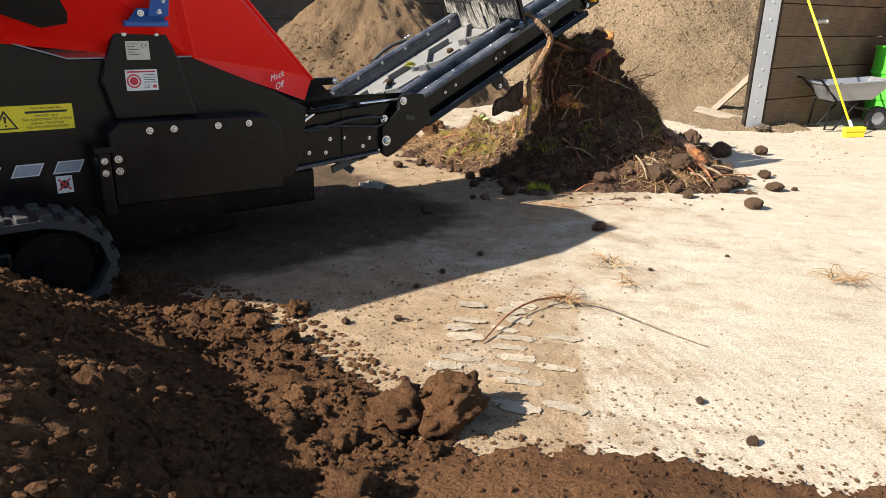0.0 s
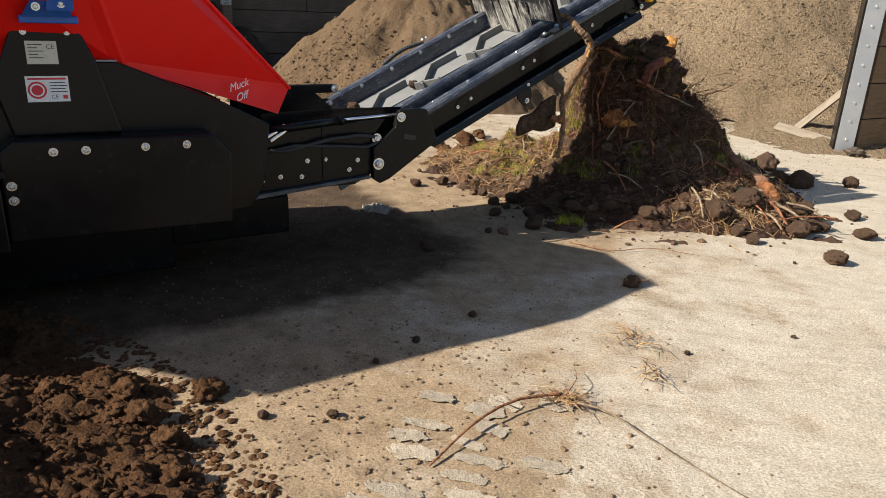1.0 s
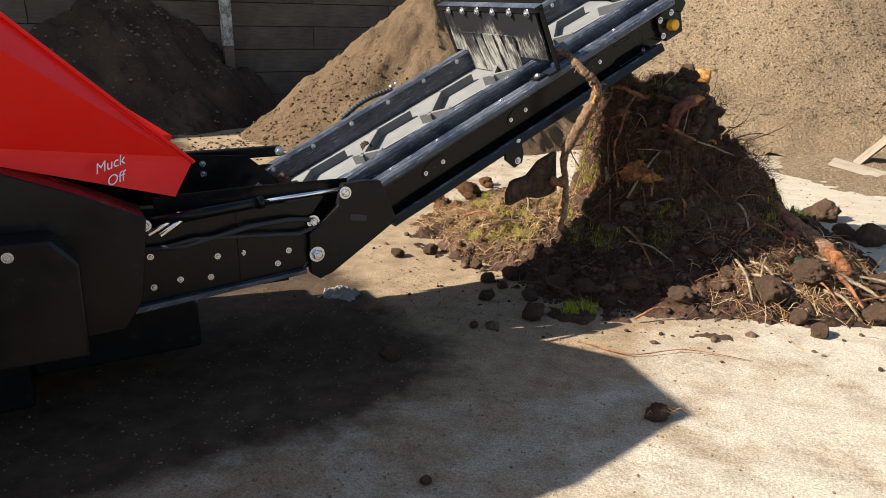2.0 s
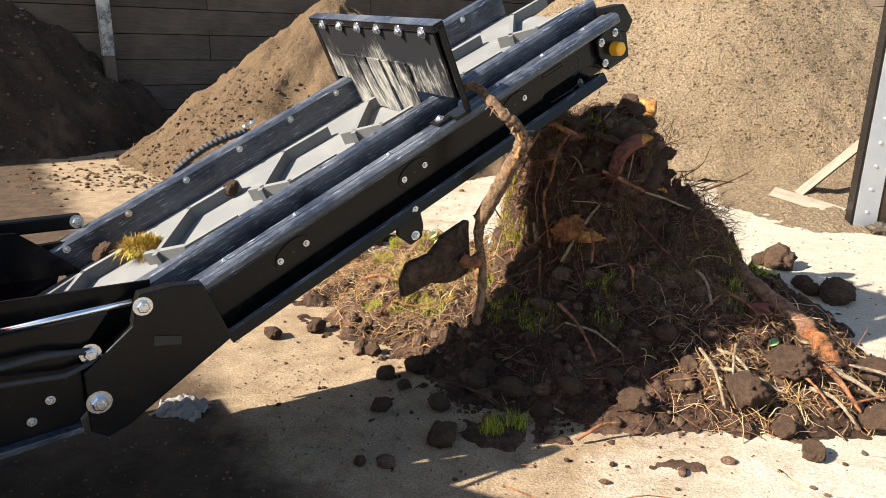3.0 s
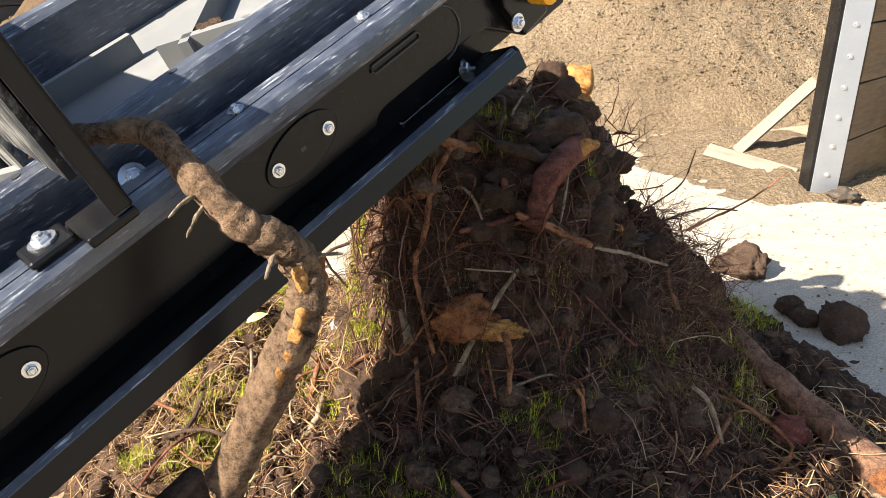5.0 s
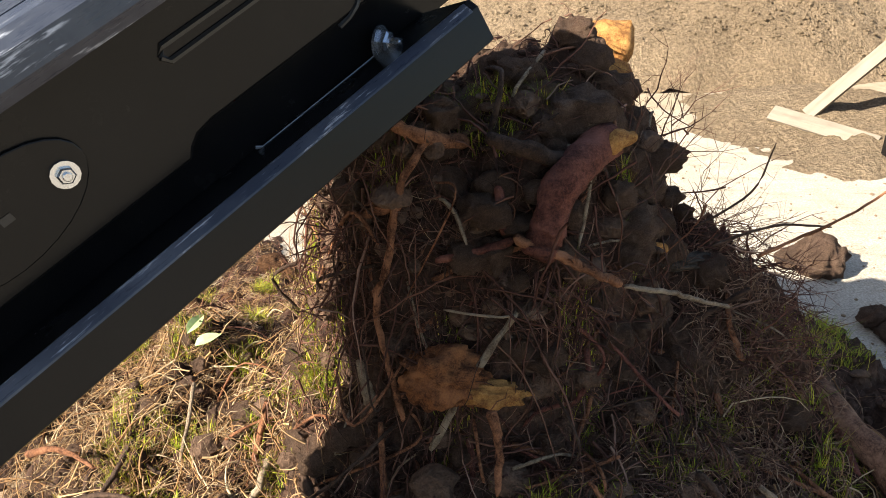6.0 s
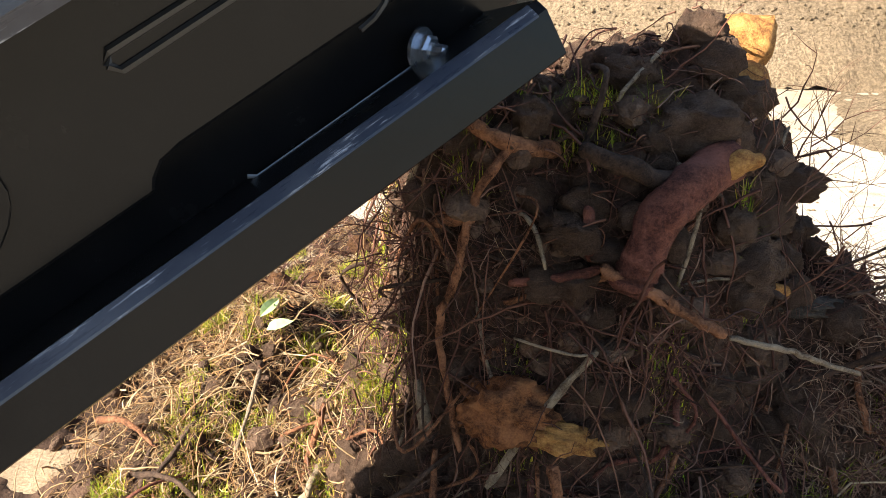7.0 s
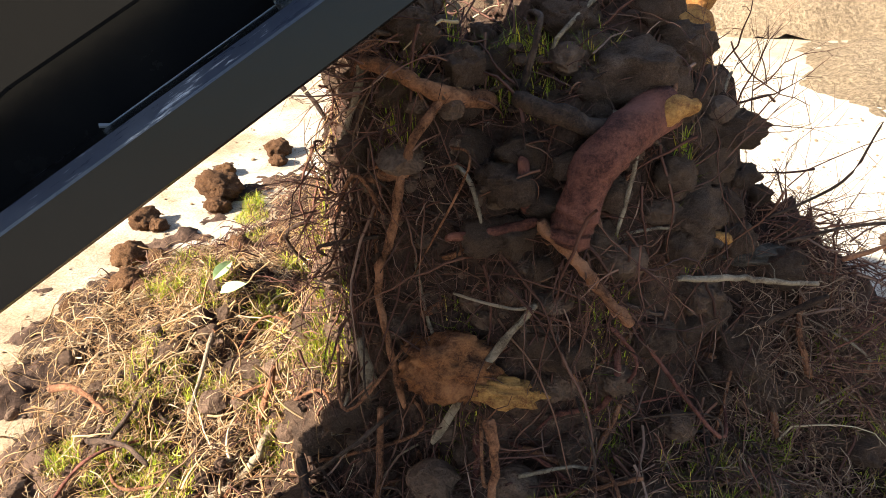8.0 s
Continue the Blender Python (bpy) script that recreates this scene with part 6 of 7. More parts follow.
crumbs("near_yard_lumps", 2600, near_yard, (0.003, 0.015), CRUMB, "crumbs of dry soil trodden over the old slab", 42)
crumbs("far_yard_crumbs", 2600, far_yard, (0.003, 0.014), CRUMB, "crumbs of soil scattered over the yard beyond the pile", 41)
crumbs("edge_crumbs", 3600, right_yard, (0.0015, 0.009), CRUMB, "crumbs of soil at the edge of the spill", 4)


def foot(rng):
    a = rng.uniform(-2.5, -0.6)
    x, y = 3.6 + 6.25 * math.cos(a) + rng.gauss(0, 0.12), 21.0 + 6.2 * math.sin(a) + rng.gauss(0, 0.12)
    return (x, y, 0.0)


def on_ballast(rng):
    x, y = rng.uniform(-0.5, 7.5), rng.uniform(14.6, 19.5)
    z = ballast_h(x, y)
    return (x, y, z - 0.01) if z > 0.02 else None


def on_dark(rng):
    x, y = rng.gauss(-8.2, 1.3), rng.gauss(13.4, 1.3)
    z = dark_h(x, y)
    return (x, y, z - 0.006) if z > 0.05 else None


def behind(rng):
    x, y = rng.gauss(-5.6, 1.3), rng.gauss(11.6, 0.7)
    return (x, y, 0.0) if dark_h(x, y) < 0 and sand_h(x, y) < 0 else None


def sand_foot(rng):
    x, y = rng.gauss(-3.9, 1.1), rng.gauss(12.5, 0.7)
    return (x, y, max(0.0, sand_h(x, y)) - 0.005)


crumbs("dark_heap_stones", 900, on_dark, (0.008, 0.05), GRAVEL, "pale stones and crumbs over the dark heap", 31)
crumbs("yard_lumps", 260, behind, (0.004, 0.034), SOIL, "lumps of brown soil lying behind the machine", 32, 2)
crumbs("sand_lumps", 2200, sand_foot, (0.006, 0.04), SAND, "crumbled sand along the foot of the heap", 33)
crumbs("ballast_pebbles", 30000, on_ballast, (0.007, 0.03), GRAVEL, "pebbles over the face of the tall heap", 16)
crumbs("ballast_lumps", 1500, foot, (0.015, 0.08), GRAVEL, "lumps of ballast along the foot of the tall heap", 6)


def spill_height(x, y):
    edge = 2.5 + 0.1 * fbm(x * 2.1, 0.3, 8) + 0.05 * fbm(x * 9, 1.0, 4)
    low = 1.15 + 0.25 * fbm(x * 1.3, 4.0, 2) + 0.1 * fbm(x * 6, 2.0, 5)
    end = 4.3 + 0.35 * fbm(y * 1.7, 3.0, 6)
    if y < low or x > end:
        return -0.05
    return min(0.035, (edge - y) * 0.15, (y - low) * 0.12, (end - x) * 0.12) + 0.016 * fbm(x * 9, y * 9, 6) + 0.012 * abs(fbm(x * 28, y * 28, 2)) if x > 0.2 and y < edge else -0.05


def on_spill(rng):
    x, y = rng.uniform(0.25, 4.3), rng.uniform(1.5, 2.6)
    return (x, y, max(0.0, spill_height(x, y)) - 0.002)


crumbs("spill_crumbs", 6500, on_spill, (0.002, 0.014), SOIL, "crumbs of brown soil on the spill", 8)
tagged(mesh_part("soil_spill", grid_mesh("soil_spill", steps(0.2, 4.6, 0.02), steps(0.9, 2.7, 0.02), spill_height), SOIL, smooth=True), "thin spill of brown soil over the concrete", "soil", kind="stuff")
for x, y, r, z, sink in ((0.67, 2.66, 0.17, 0.0, 0.5), (0.47, 2.6, 0.14, 0.0, 0.4), (-0.32, 3.58, 0.075, 0.0, 0.35), (0.42, 2.02, 0.12, 0.02, 0.4), (-0.62, 3.42, 0.06, 0.05, 0.3), (-0.25, 3.2, 0.06, 0.03, 0.3), (0.2, 2.75, 0.06, 0.0, 0.35), (-0.1, 3.0, 0.05, 0.04, 0.3), (-0.9, 3.3, 0.05, 0.06, 0.3), (-0.45, 3.3, 0.06, 0.04, 0.3), (0.05, 2.6, 0.06, 0.06, 0.3), (0.3, 2.35, 0.07, 0.03, 0.3), (0.62, 2.4, 0.06, 0.0, 0.3), (-1.1, 2.2, 0.08, 0.5, 0.0), (-0.5, 1.75, 0.07, 0.42, 0.0)):
    heap_clod(x, y, r, z if z < 0.3 else soil_h(x, y) - 0.02, sink)

# weed lying on the concrete: a knot of roots with two long stems
weed = root("uprooted_weed", [(1.17, 4.02, 0.05), (1.0, 3.9, 0.06), (0.86, 3.7, 0.05), (0.735, 3.39, 0.012)], 0.007, 0.005, BARK, "uprooted weed with two long stems on the concrete", 7, 50)
root("stem", [(1.2, 4.0, 0.03), (1.37, 3.96, 0.035), (1.62, 3.77, 0.02), (1.9, 3.57, 0.01)], 0.006, 0.0025, PALEWOOD, "long pale stem", 6, 51, parent=weed, twigs=4)
root("stem", [(1.18, 4.03, 0.03), (1.22, 4.16, 0.06), (1.2, 4.3, 0.04)], 0.003, 0.0015, BARK, "", 5, 52, parent=weed, twigs=6)


def weed_knot(name, x, y, r, count, seed, label):
    rng = random.Random(seed)
    bm = bmesh.new()
    for _ in range(count):
        a, b = rng.uniform(0, 6.28), rng.uniform(0.05, 0.9)
        d = Vector((math.cos(a), math.sin(a), b)).normalized()
        p = Vector((x, y, 0.02)) + Vector([rng.uniform(-0.4, 0.4) * r, rng.uniform(-0.4, 0.4) * r, 0])
        ln = rng.uniform(0.4, 1.3) * r
        tube(bm, [p, p + d * ln * 0.5 + Vector((0, 0, 0.01)), p + d * ln + Vector((rng.uniform(-0.3, 0.3) * r, 0, -0.3 * ln))], [0.0025, 0.002, 0.0008], 4, False)
    return tagged(part(name, bm, STRAW), label, "weed", kind="stuff")


weed_knot("root_knot", 1.18, 4.02, 0.12, 60, 1, "matted knot of pale weed roots on the concrete")
weed_knot("dry_weed", 1.46, 4.75, 0.16, 22, 2, "dry weed lying on the concrete")
weed_knot("dry_weed", 1.55, 4.4, 0.14, 18, 3, "dry weed lying on the concrete")
weed_knot("dry_weed", 2.98, 4.75, 0.2, 40, 4, "flattened dry weed on the concrete")
weed_knot("dry_weed", 1.47, 5.62, 0.1, 20, 5, "dark dry weed on the concrete")
root("thin_root", [(1.0, 6.35, 0.01), (1.3, 6.25, 0.015), (1.6, 6.4, 0.02), (1.95, 6.38, 0.012)], 0.004, 0.002, BARK, "thin root lying on the concrete", 6, 53, twigs=4)


def rag():
    bm = bmesh.new()
    bmesh.ops.create_grid(bm, x_segments=24, y_segments=18, size=0.13)
    for v in bm.verts:
        x, y = v.co.x, v.co.y
        v.co = Vector((x + 0.03 * fbm(x * 9, y * 9, 1), y * 0.7 + 0.03 * fbm(x * 9, y * 9, 5), 0.03 + 0.05 * abs(fbm(x * 12, y * 12, 2)) + 0.02 * fbm(x * 30, y * 30, 4) - 1.6 * (x * x + y * y)))
    bmesh.ops.translate(bm, vec=(-0.66, 6.62, 0.0), verts=bm.verts)
    ob = part("plastic_rag", bm, single("dirty_white", (0.19, 0.18, 0.16), 0.6), smooth=True)
    sol = ob.modifiers.new("thick", "SOLIDIFY")
    sol.thickness = 0.003
    return tagged(ob, "crumpled dirty white plastic rag on the ground", "litter")


rag()

PALEMUD = earth("pale_mud", (0.3, 0.245, 0.175), (0.43, 0.365, 0.275), (0.53, 0.465, 0.37), s1=9.0, world_space=True)
# tread prints: flat mud pads pressed on the concrete
rng = random.Random(9)
for i in range(12):
    for side_ in (0, 1, 2):
        if rng.random() < (0.15, 0.15, 0.6)[side_]:
            continue
        y0 = 2.62 + i * 0.112 + 0.05 * side_
        x0 = (0.5, 0.77, 1.0)[side_] + 0.05 * (i % 2) + rng.uniform(-0.02, 0.02)
        bm = bmesh.new()
        w_ = rng.uniform(0.15, 0.22)
        prism(bm, [(w_ * (0.5 + 0.5 * math.copysign(abs(math.cos(a)) ** 0.6, math.cos(a))) + 0.02 * fbm(math.cos(a) * 2 + i, math.sin(a) * 2, side_), 0.035 + 0.03 * math.sin(a) + 0.018 * fbm(math.cos(a) * 3, math.sin(a) * 3 + i, 4 + side_)) for a in [2 * math.pi * k / 30 for k in range(30)]], -0.003, 0.001)
        for v in bm.verts:
            v.co = Vector((v.co.x + rng.uniform(-0.002, 0.002), v.co.z + rng.uniform(-0.002, 0.002), v.co.y))
        bmesh.ops.recalc_face_normals(bm, faces=bm.faces[:])
        pad = part("mud_print", bm, PALEMUD)
        pad.matrix_world = pose(x0, y0, 0.0065, 0, 0, rng.uniform(-14, 4)) @ Matrix.Diagonal((1.0, rng.uniform(1.0, 1.6), 0.2, 1))
        tagged(pad, "pale tread print of dried mud on the concrete", "print", "tread prints")

# ---- hanging root caught in the conveyor (along, across, height in the machine's frame) ----
def from_machine(p):
    return BASE @ Vector(p)


HANG = [(1.32, 0.11, 1.625), (1.375, 0.06, 1.632), (1.405, 0.03, 1.622), (1.42, -0.04, 1.575), (1.44, -0.09, 1.53), (1.485, -0.11, 1.488), (1.518, -0.115, 1.455), (1.52, -0.125, 1.41), (1.5, -0.13, 1.36), (1.47, -0.09, 1.26), (1.44, -0.05, 1.16), (1.405, -0.01, 1.06)]
hang = root("hanging_root", [from_machine(p) for p in HANG], 0.0155, 0.036, HANGBARK, "thick crooked root hanging from the conveyor side", 32, 70, amount=0.0006, sub=14, skin=0.9)
root("split_face", [from_machine((a - 0.014, c - 0.016, z)) for a, c, z in HANG[6:10]], 0.009, 0.012, HEARTWOOD, "torn yellow strip of inner wood", 10, 71, parent=hang, amount=0.001)
root("split_face", [from_machine((a + 0.02, c - 0.002, z)) for a, c, z in HANG[6:9]], 0.014, 0.012, TORNWOOD, "torn flap of bark", 10, 74, parent=hang, amount=0.001)
for q, (a, b) in enumerate((((1.425, -0.05, 1.555), (1.36, -0.08, 1.545)), ((1.43, -0.06, 1.55), (1.37, -0.1, 1.52)), ((1.485, -0.12, 1.475), (1.45, -0.14, 1.45)), ((1.515, -0.12, 1.44), (1.57, -0.15, 1.455)))):
    m = [(a[i] + b[i]) / 2 + (0.008 if i == 2 else 0) for i in range(3)]
    root("rootlet", [from_machine(a), from_machine(m), from_machine(b)], 0.0045, 0.0018, PALEWOOD, "", 6, 75 + q, parent=hang)
root("lower_root", [from_machine(p) for p in ((1.42, 0.0, 1.06), (1.412, 0.0, 0.98), (1.43, 0.0, 0.86), (1.44, 0.0, 0.72), (1.41, 0.0, 0.57))], 0.024, 0.016, HANGBARK, "thinner root hanging below", 20, 72, parent=hang, sub=12, amount=0.001)
bm = bmesh.new()
prism(bm, [(1.4, 1.04), (1.28, 0.99), (1.2, 0.92), (1.08, 0.88), (1.04, 0.82), (1.07, 0.74), (1.2, 0.78), (1.3, 0.76), (1.42, 0.8)], 0.06, 0.1, bev=0.01)
bmesh.ops.subdivide_edges(bm, edges=bm.edges[:], cuts=2)
for v in bm.verts:
    v.co += 0.012 * noise.noise_vector(v.co * 14)
bmesh.ops.transform(bm, matrix=BASE, verts=bm.verts)
part("bark_slab", bm, DARKBARK, hang, "dark slab of torn bark", True)
root("knob", [from_machine(p) for p in ((1.46, 0.06, 0.86), (1.4, 0.0, 0.87), (1.34, 0.03, 0.88))], 0.035, 0.03, BARK, "", 10, 73, parent=hang, twigs=5)

# ---- far corner: post, planks, barrow, broom, drum ----
beam_post = tagged(new("steel_post"), "grey riveted steel post at the end of the board wall", "post")
beam_post.matrix_world = pose(4.17, 11.68, 0, 0, 0, 0)
plain("flange", STEEL, beam_post, lambda bm: box(bm, -0.12, 0.1, -0.06, -0.045, 0, 3.0, None, 0.003))
plain("flange", BLACK, beam_post, lambda bm: box(bm, -0.15, -0.125, -0.06, 0.12, 0, 3.0, None, 0.003))
for q in range(12):
    bolt(beam_post, BOLT_M, pose(-0.01, -0.06, 0.2 + q * 0.24), 1.1, "rivet")


def plank(name, p0, p1, w, t, label):
    p0, p1 = Vector(p0), Vector(p1)
    bm = bmesh.new()
    box(bm, 0, (p1 - p0).length, -w / 2, w / 2, -t / 2, t / 2, None, 0.004)
    ob = part(name, bm, PALEBOARD)
    ob.matrix_world = Matrix.Translation(p0) @ (p1 - p0).to_track_quat("X", "Z").to_matrix().to_4x4() @ pose(0, 0, 0, 40, 0, 0)
    return tagged(ob, label, "plank")


heap("sand_spill", GRAVEL, 4.1, 12.9, 1.2, 1.5, 0.3, "low spill of sand at the foot of the steel post", step=0.06, rough=0.08)
plank("plank", (3.72, 12.5, 0.18), (4.3, 12.4, 0.86), 0.12, 0.03, "weathered plank leaning on the steel post")
plank("plank", (3.45, 12.55, 0.19), (4.05, 11.95, 0.1), 0.14, 0.03, "weathered plank lying on the spilt sand")
burl("rubble", (4.27, 11.5, 0.05), (0.12, 0.09, 0.06), STONE, "broken lump of concrete at the post", 31, "rubble")

barrow = tagged(new("wheelbarrow"), "grey steel wheelbarrow crusted with cement", "wheelbarrow")
barrow.matrix_world = pose(5.55, 12.1, 0, 0, 0, 12)
plain("tray", STEEL, barrow, lambda bm: (
    [quad_wall(bm, q_, o_) for q_, o_ in (
        (((-0.45, -0.3, 0.72), (0.6, -0.3, 0.8), (0.36, -0.2, 0.5), (-0.26, -0.2, 0.46)), (0, 0.012, 0)),
        (((-0.45, 0.3, 0.72), (0.6, 0.3, 0.8), (0.36, 0.2, 0.5), (-0.26, 0.2, 0.46)), (0, -0.012, 0)),
        (((-0.45, -0.3, 0.72), (-0.26, -0.2, 0.46), (-0.26, 0.2, 0.46), (-0.45, 0.3, 0.72)), (0.012, 0, 0)),
        (((0.6, -0.3, 0.8), (0.36, -0.2, 0.5), (0.36, 0.2, 0.5), (0.6, 0.3, 0.8)), (-0.012, 0, 0)),
        (((-0.26, -0.2, 0.46), (0.36, -0.2, 0.5), (0.36, 0.2, 0.5), (-0.26, 0.2, 0.46)), (0, 0, 0.012)))],
    tube(bm, [(-0.45, -0.3, 0.72), (0.6, -0.3, 0.8), (0.6, 0.3, 0.8), (-0.45, 0.3, 0.72), (-0.45, -0.3, 0.72)], 0.014, 6)))
for y in (-0.22, 0.22):
    plain("handle", BLACK, barrow, lambda bm: tube(bm, [(0.5, y * 0.4, 0.3), (-0.2, y, 0.45), (-0.55, y * 1.2, 0.78), (-0.68, y * 1.25, 0.8)], 0.017, 8))
    plain("leg", BLACK, barrow, lambda bm: tube(bm, [(-0.3, y, 0.46), (-0.34, y * 1.05, 0.03), (-0.2, y * 1.05, 0.03), (0.1, y, 0.44)], 0.016, 8))
wheel = plain("wheel", RUBBER, barrow, lambda bm: tube(bm, [(0.62, -0.04, 0.19), (0.62, -0.02, 0.19), (0.62, 0.02, 0.19), (0.62, 0.04, 0.19)], [0.16, 0.19, 0.19, 0.16], 24))
plain("rim", STEEL, wheel, lambda bm: tube(bm, [(0.62, -0.045, 0.19), (0.62, 0.045, 0.19)], 0.1, 18))
plain("cement_crust", LABELSILVER, barrow, lambda bm: prism(bm, [(-0.2, 0.52), (0.4, 0.55), (0.5, 0.74), (-0.36, 0.68)], -0.19, 0.19, bev=0.03))

broom = tagged(new("broom"), "yellow-handled yard broom leaning on the wall", "broom")
plain("handle", LABELYELLOW, broom, lambda bm: tube(bm, [(5.5, 11.38, 0.1), (4.64, 12.0, 2.15)], 0.017, 10), smooth=True)
plain("head", LABELYELLOW, broom, lambda bm: box(bm, -0.19, 0.19, -0.04, 0.04, 0, 0.07, pose(5.52, 11.36, 0.08, 0, 0, 25), 0.01))
plain("bristles", LABELYELLOW, broom, lambda bm: box(bm, -0.18, 0.18, -0.035, 0.035, 0, 0.08, pose(5.52, 11.36, 0.0, 0, 0, 25), 0.005), "worn pale bristles")
plain("ferrule", LABELWHITE, broom, lambda bm: tube(bm, [(5.5, 11.38, 0.12), (5.45, 11.415, 0.24)], 0.022, 10))

GREEN = single("green_plastic", (0.06, 0.42, 0.03), 0.35)
drum = tagged(new("drum"), "bright green ribbed plastic drum beside the wall", "drum")
drum.matrix_world = pose(6.78, 13.3, 0)
plain("shell", GREEN, drum, lambda bm: tube(bm, [(0, 0, z) for z in (0, 0.02, 0.38, 0.4, 0.44, 0.46, 0.8, 0.82, 0.86, 0.88, 1.22, 1.24, 1.27)], [0.35, 0.37, 0.37, 0.39, 0.39, 0.37, 0.37, 0.39, 0.39, 0.37, 0.37, 0.385, 0.38], 40), smooth=False)
plain("rim", BLACK, drum, lambda bm: tube(bm, [(0, 0, 1.27), (0, 0, 1.275)], 0.33, 32))
for q, (x, mat, tag) in enumerate(((6.62, INKRED, "red"), (6.9, BLUE, "blue"), (7.05, STEEL, "grey"))):
    tool = tagged(new("tool_handle"), f"{tag} long-handled tool standing in the drum", "tool")
    plain("shaft", mat, tool, lambda bm: tube(bm, [(x - 0.02, 13.4, 0.9), (x, 13.62, 2.5)], 0.016, 8))
root("short_pipe", [(4.98, 12.3, 1.62), (5.18, 12.22, 1.63)], 0.035, 0.035, LABELSILVER, "short pale pipe end sticking out of the boards", 12, 90, amount=0.0, knots=False)
FLAKING = bark("flaking_whitewash", (0.1, 0.09, 0.075), (0.5, 0.48, 0.43), 7.0)
wallpost = plain("wall_post", FLAKING, None, lambda bm: box(bm, -0.1, 0.1, -0.1, 0.1, 1.48, 3.4, pose(-7.3, 15.36, 0, 0, 0, 46), 0.015))
plain("bare_foot", DARKBOARDS, wallpost, lambda bm: box(bm, -0.098, 0.098, -0.098, 0.098, 0, 1.48, pose(-7.3, 15.36, 0, 0, 0, 46), 0.01), "dark unpainted foot of the post")
tagged(wallpost, "flaking whitewashed post in the dark board wall", "post")

# ---- what moves ----
SPEED, BELT_SPEED, TOP, RAD = 1.26, 1.34, 2.857, 0.125  # loose lumps slip a little
HALF = math.pi * RAD


def belt_pose(s):
    """A pose in the conveyor's frame at the length s round the belt, from the tail pulley up."""
    s %= 6.5
    if s < TOP:
        return pose(s - 0.387, 0.595, -0.11)
    s -= TOP
    if s < HALF:
        a = s / RAD
        return pose(2.47 + RAD * math.sin(a), 0.595, -0.235 + RAD * math.cos(a), 0, math.degrees(a), 0)
    s -= HALF
    if s < TOP:
        return pose(2.47 - s, 0.595, -0.36, 0, 180, 0)
    a = (s - TOP) / RAD
    return pose(-0.387 - RAD * math.sin(a), 0.595, -0.235 - RAD * math.cos(a), 0, 180 + math.degrees(a), 0)


HEAD = 2.5


def rider_rows(at4, y, lift, spin, land):
    """A lump that rides the belt, flies off its head and comes to rest on the pile."""
    rows = []
    fly = 4.0 + (HEAD - at4) / SPEED
    p0 = BASE @ CV @ Vector((HEAD, y, lift))
    v = (BASE @ CV).to_3x3() @ Vector((SPEED, 0, 0))
    for i in range(81):
        t = i / 10
        s = max(-1.5, at4 + SPEED * (t - 4.0))
        turn = spin * min(t, fly + 0.4)
        if t <= fly:
            if s < -0.3:
                place = BASE @ Vector((-0.27 + (s + 0.3), y, 0.947 - 0.131 + lift * 0.9))
            else:
                place = BASE @ CV @ Vector((s, y, lift))
        else:
            d = t - fly
            place = p0 + v * d + Vector((0, 0, -4.9 * d * d))
            if place.z < land[2] or d > 0.6:
                place = Vector(land)
        rows.append((t, pose(*place, turn * 0.6, turn, 46)))
    return rows


def lump_on_belt(r, label, turf=0):
    ob = new("soil_lump", CLOD_MESHES[2])
    ob.scale = (r, r, r)
    tagged(ob, label, "clod", "lumps on the belt")
    return ob


def turf_clump(seed, r, label, mat=None):
    """A clump of dry turf: blades round a small knob of soil."""
    rng = random.Random(seed)
    verts, faces = [], []
    for _ in range(700 if mat else 2600):
        d = Vector((rng.gauss(0, 1), rng.gauss(0, 1), abs(rng.gauss(0, 0.7)) + 0.1)).normalized()
        p = d * r * rng.uniform(0.2, 0.75)
        p.z *= 0.55
        ln = r * rng.uniform(0.25, 0.6)
        e = (d + Vector([rng.gauss(0, 0.5) for _ in range(3)])).normalized()
        side = e.cross(Vector((0.2, 0.3, 0.9))).normalized() * rng.uniform(0.001, 0.0022)
        b = len(verts)
        m = p + e * ln * 0.5
        q = p + e * ln + Vector((0, 0, -0.25 * ln))
        verts += [p + side, p - side, m + side * 0.8, m - side * 0.8, q]
        faces += [(b, b + 1, b + 3, b + 2), (b + 2, b + 3, b + 4)]
    me = bpy.data.meshes.new("turf_clump")
    me.from_pydata(verts, [], faces)
    me.update()
    return tagged(mesh_part("turf_clump", me, mat or DRYGRASS), label, "turf", "lumps on the belt")


fall_stick = root("loose_stick", [(0, 0, 0), (0.1, 0, 0.004), (0.19, 0, -0.004), (0.27, 0, 0.0)], 0.013, 0.011, BARK, "loose brown stick slipping down the pile", 9, 95, amount=0.003, twigs=3)
thin_stick = root("loose_twig", [(0, 0, 0), (0.12, 0, 0.006), (0.22, 0, 0.0), (0.3, 0, -0.004)], 0.007, 0.005, PALEWOOD, "loose pale twig on the pile", 8, 96, amount=0.002, twigs=2)


def aim(a, b):
    a, b = Vector(a), Vector(b)
    return Matrix.Translation(a) @ (b - a).to_track_quat("X", "Z").to_matrix().to_4x4()


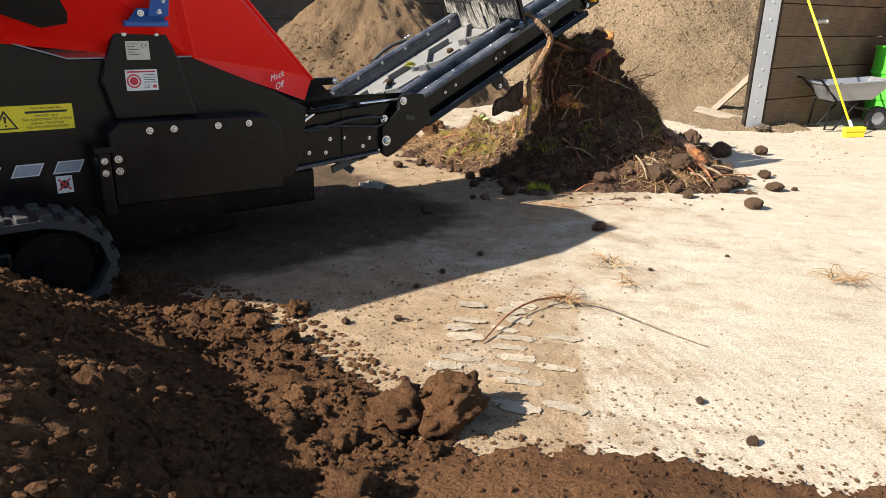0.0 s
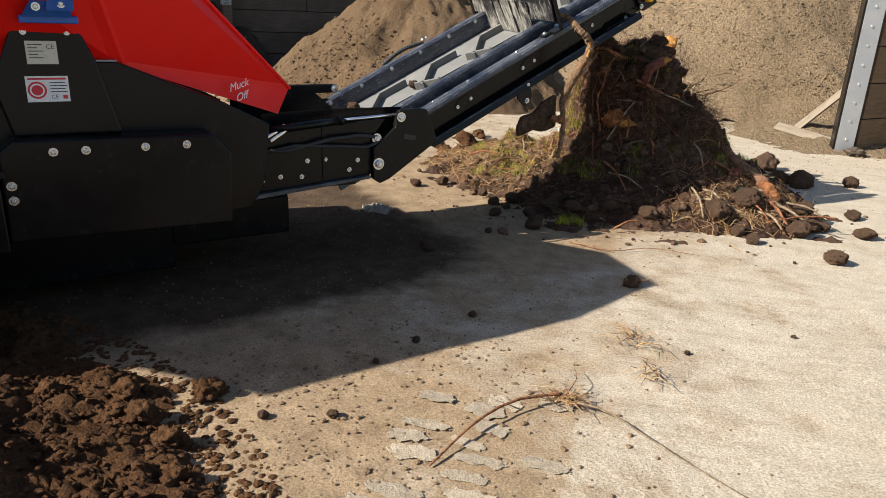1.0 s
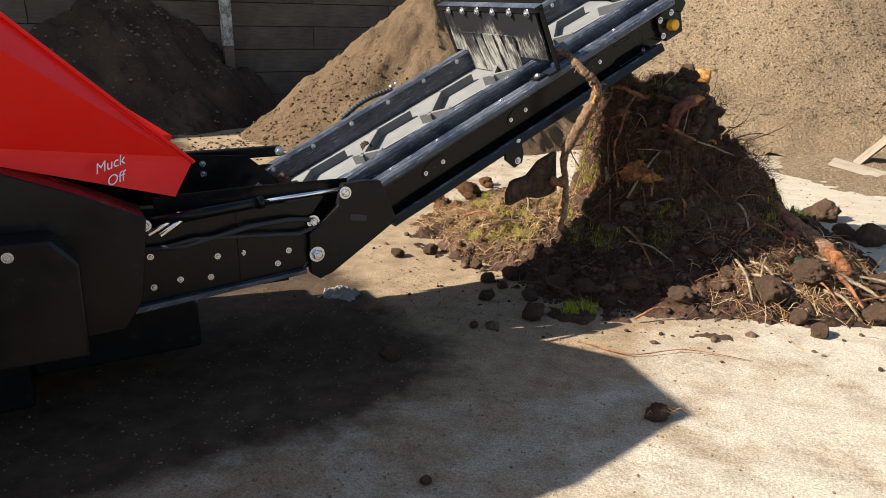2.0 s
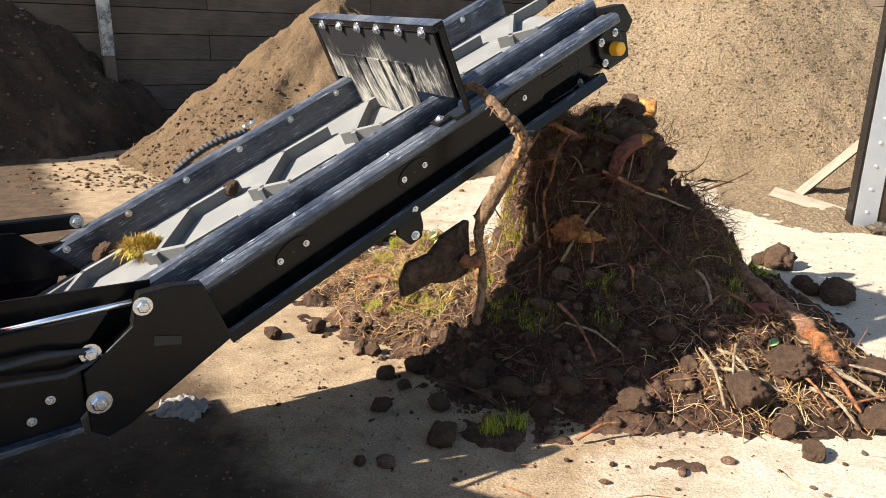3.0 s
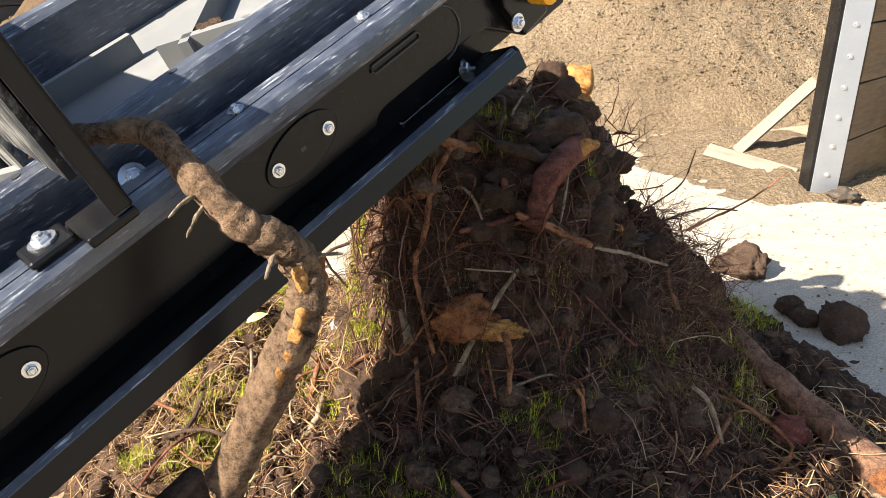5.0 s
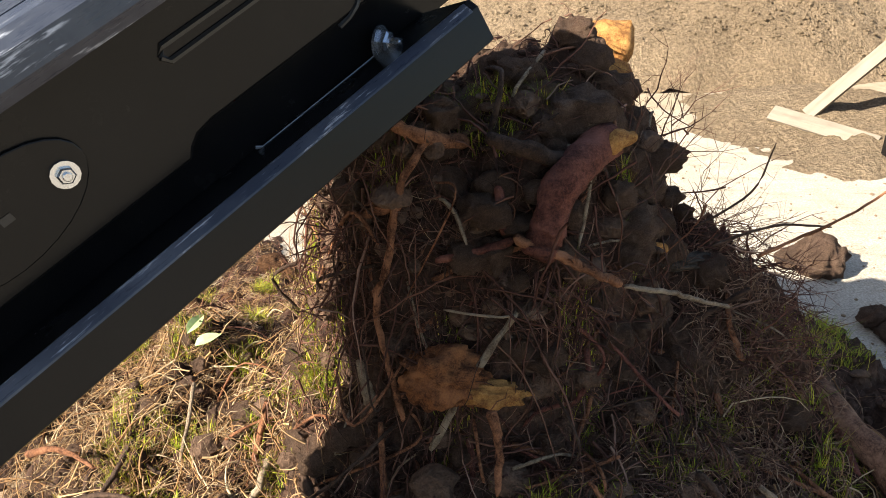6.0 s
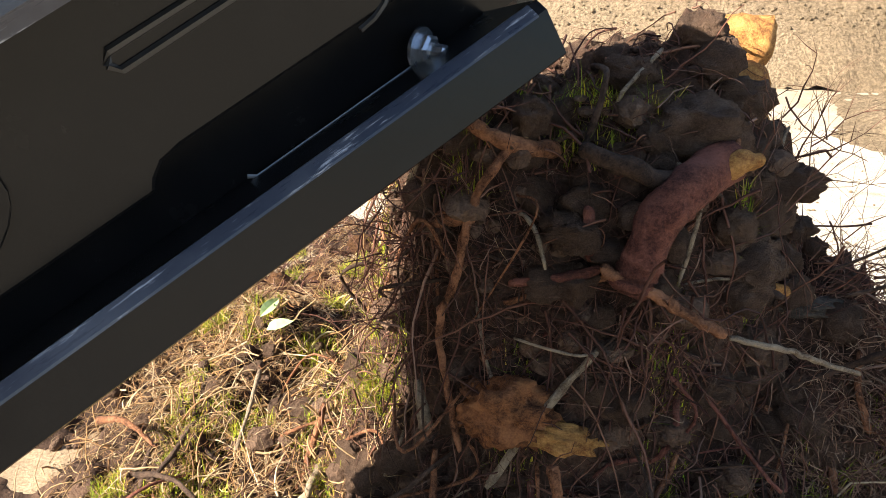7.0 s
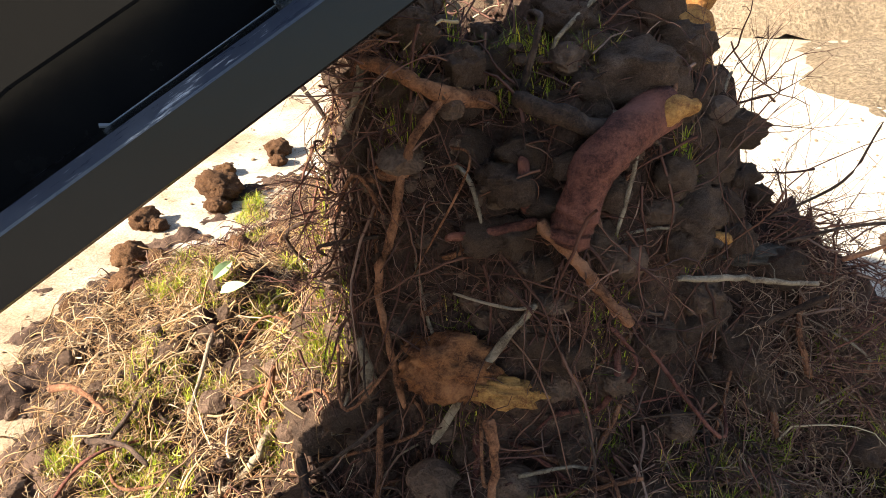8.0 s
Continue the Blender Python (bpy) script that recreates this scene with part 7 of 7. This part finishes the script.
def motions():
    for c, lead in CLEATS:
        rows = [(i / 10, CV @ belt_pose(0.729 + 0.387 + lead + BELT_SPEED * (i / 10 - 4.0) + 13.0)) for i in range(81)]
        walk(c, rows)
    walk(turf_clump(1, 0.115, "clump of yellow dry turf riding up the belt"), rider_rows(1.39, 0.7, -0.09, 0, on_pile(1.2, 8.9)))
    walk(turf_clump(2, 0.06, "small green plant riding up the belt", GRASS), rider_rows(5.62, 0.66, -0.05, 0, on_pile(1.4, 8.85)))
    walk(lump_on_belt(0.04, "lump of brown soil riding up the belt"), rider_rows(0.643, 0.505, -0.08, 0, (1.4, 8.05, 1.18)))
    walk(lump_on_belt(0.035, "lump of brown soil riding up the belt"), rider_rows(6.0, 0.53, -0.085, 0, (1.5, 8.1, 1.2)))
    roll = ((0, 0.3, 0.66), (1, 0.45, 0.6), (2, 0.4, 0.62), (2.5, 0.5, 0.68), (3, 0.59, 0.74), (3.5, 0.32, 0.765), (4, 0.455, 0.547), (4.5, 0.9, 0.5), (5, 1.5, 0.5), (5.6, 2.25, 0.5), (8, 2.3, 0.5))
    walk(lump_on_belt(0.042, "lump of brown soil rolling on the belt"), [(t, BASE @ CV @ pose(s, y, -0.075, 0, 40 * i, 0)) for i, (t, s, y) in enumerate(roll)])
    roll = ((0, -0.2, 0.85), (1, 0.0, 0.8), (2, -0.1, 0.85), (2.5, -0.12, 0.87), (3, 0.0, 0.85), (3.5, 0.28, 0.9), (4, 0.467, 0.9), (4.5, 0.7, 0.85), (5, 1.2, 0.8), (5.8, 2.2, 0.8), (8, 2.3, 0.8))
    walk(lump_on_belt(0.05, "lump of brown soil rolling on the belt"), [(t, BASE @ CV @ pose(s, y, -0.07, 0, 40 * i, 0)) for i, (t, s, y) in enumerate(roll)])
    a = aim((1.345, 7.97, 1.1), (1.6, 7.95, 0.995))
    b = aim((1.35, 7.97, 1.095), (1.575, 7.9, 0.9))
    walk(fall_stick, [(0, a), (7.8, a), (7.85, a), (7.95, b), (8, b)])
    c = aim((1.6, 7.96, 0.985), (1.87, 8.05, 0.89))
    d = aim((1.62, 7.97, 1.0), (1.88, 8.07, 0.965))
    walk(thin_stick, [(0, c), (7.8, c), (7.85, c), (7.95, d), (8, d)])


motions()
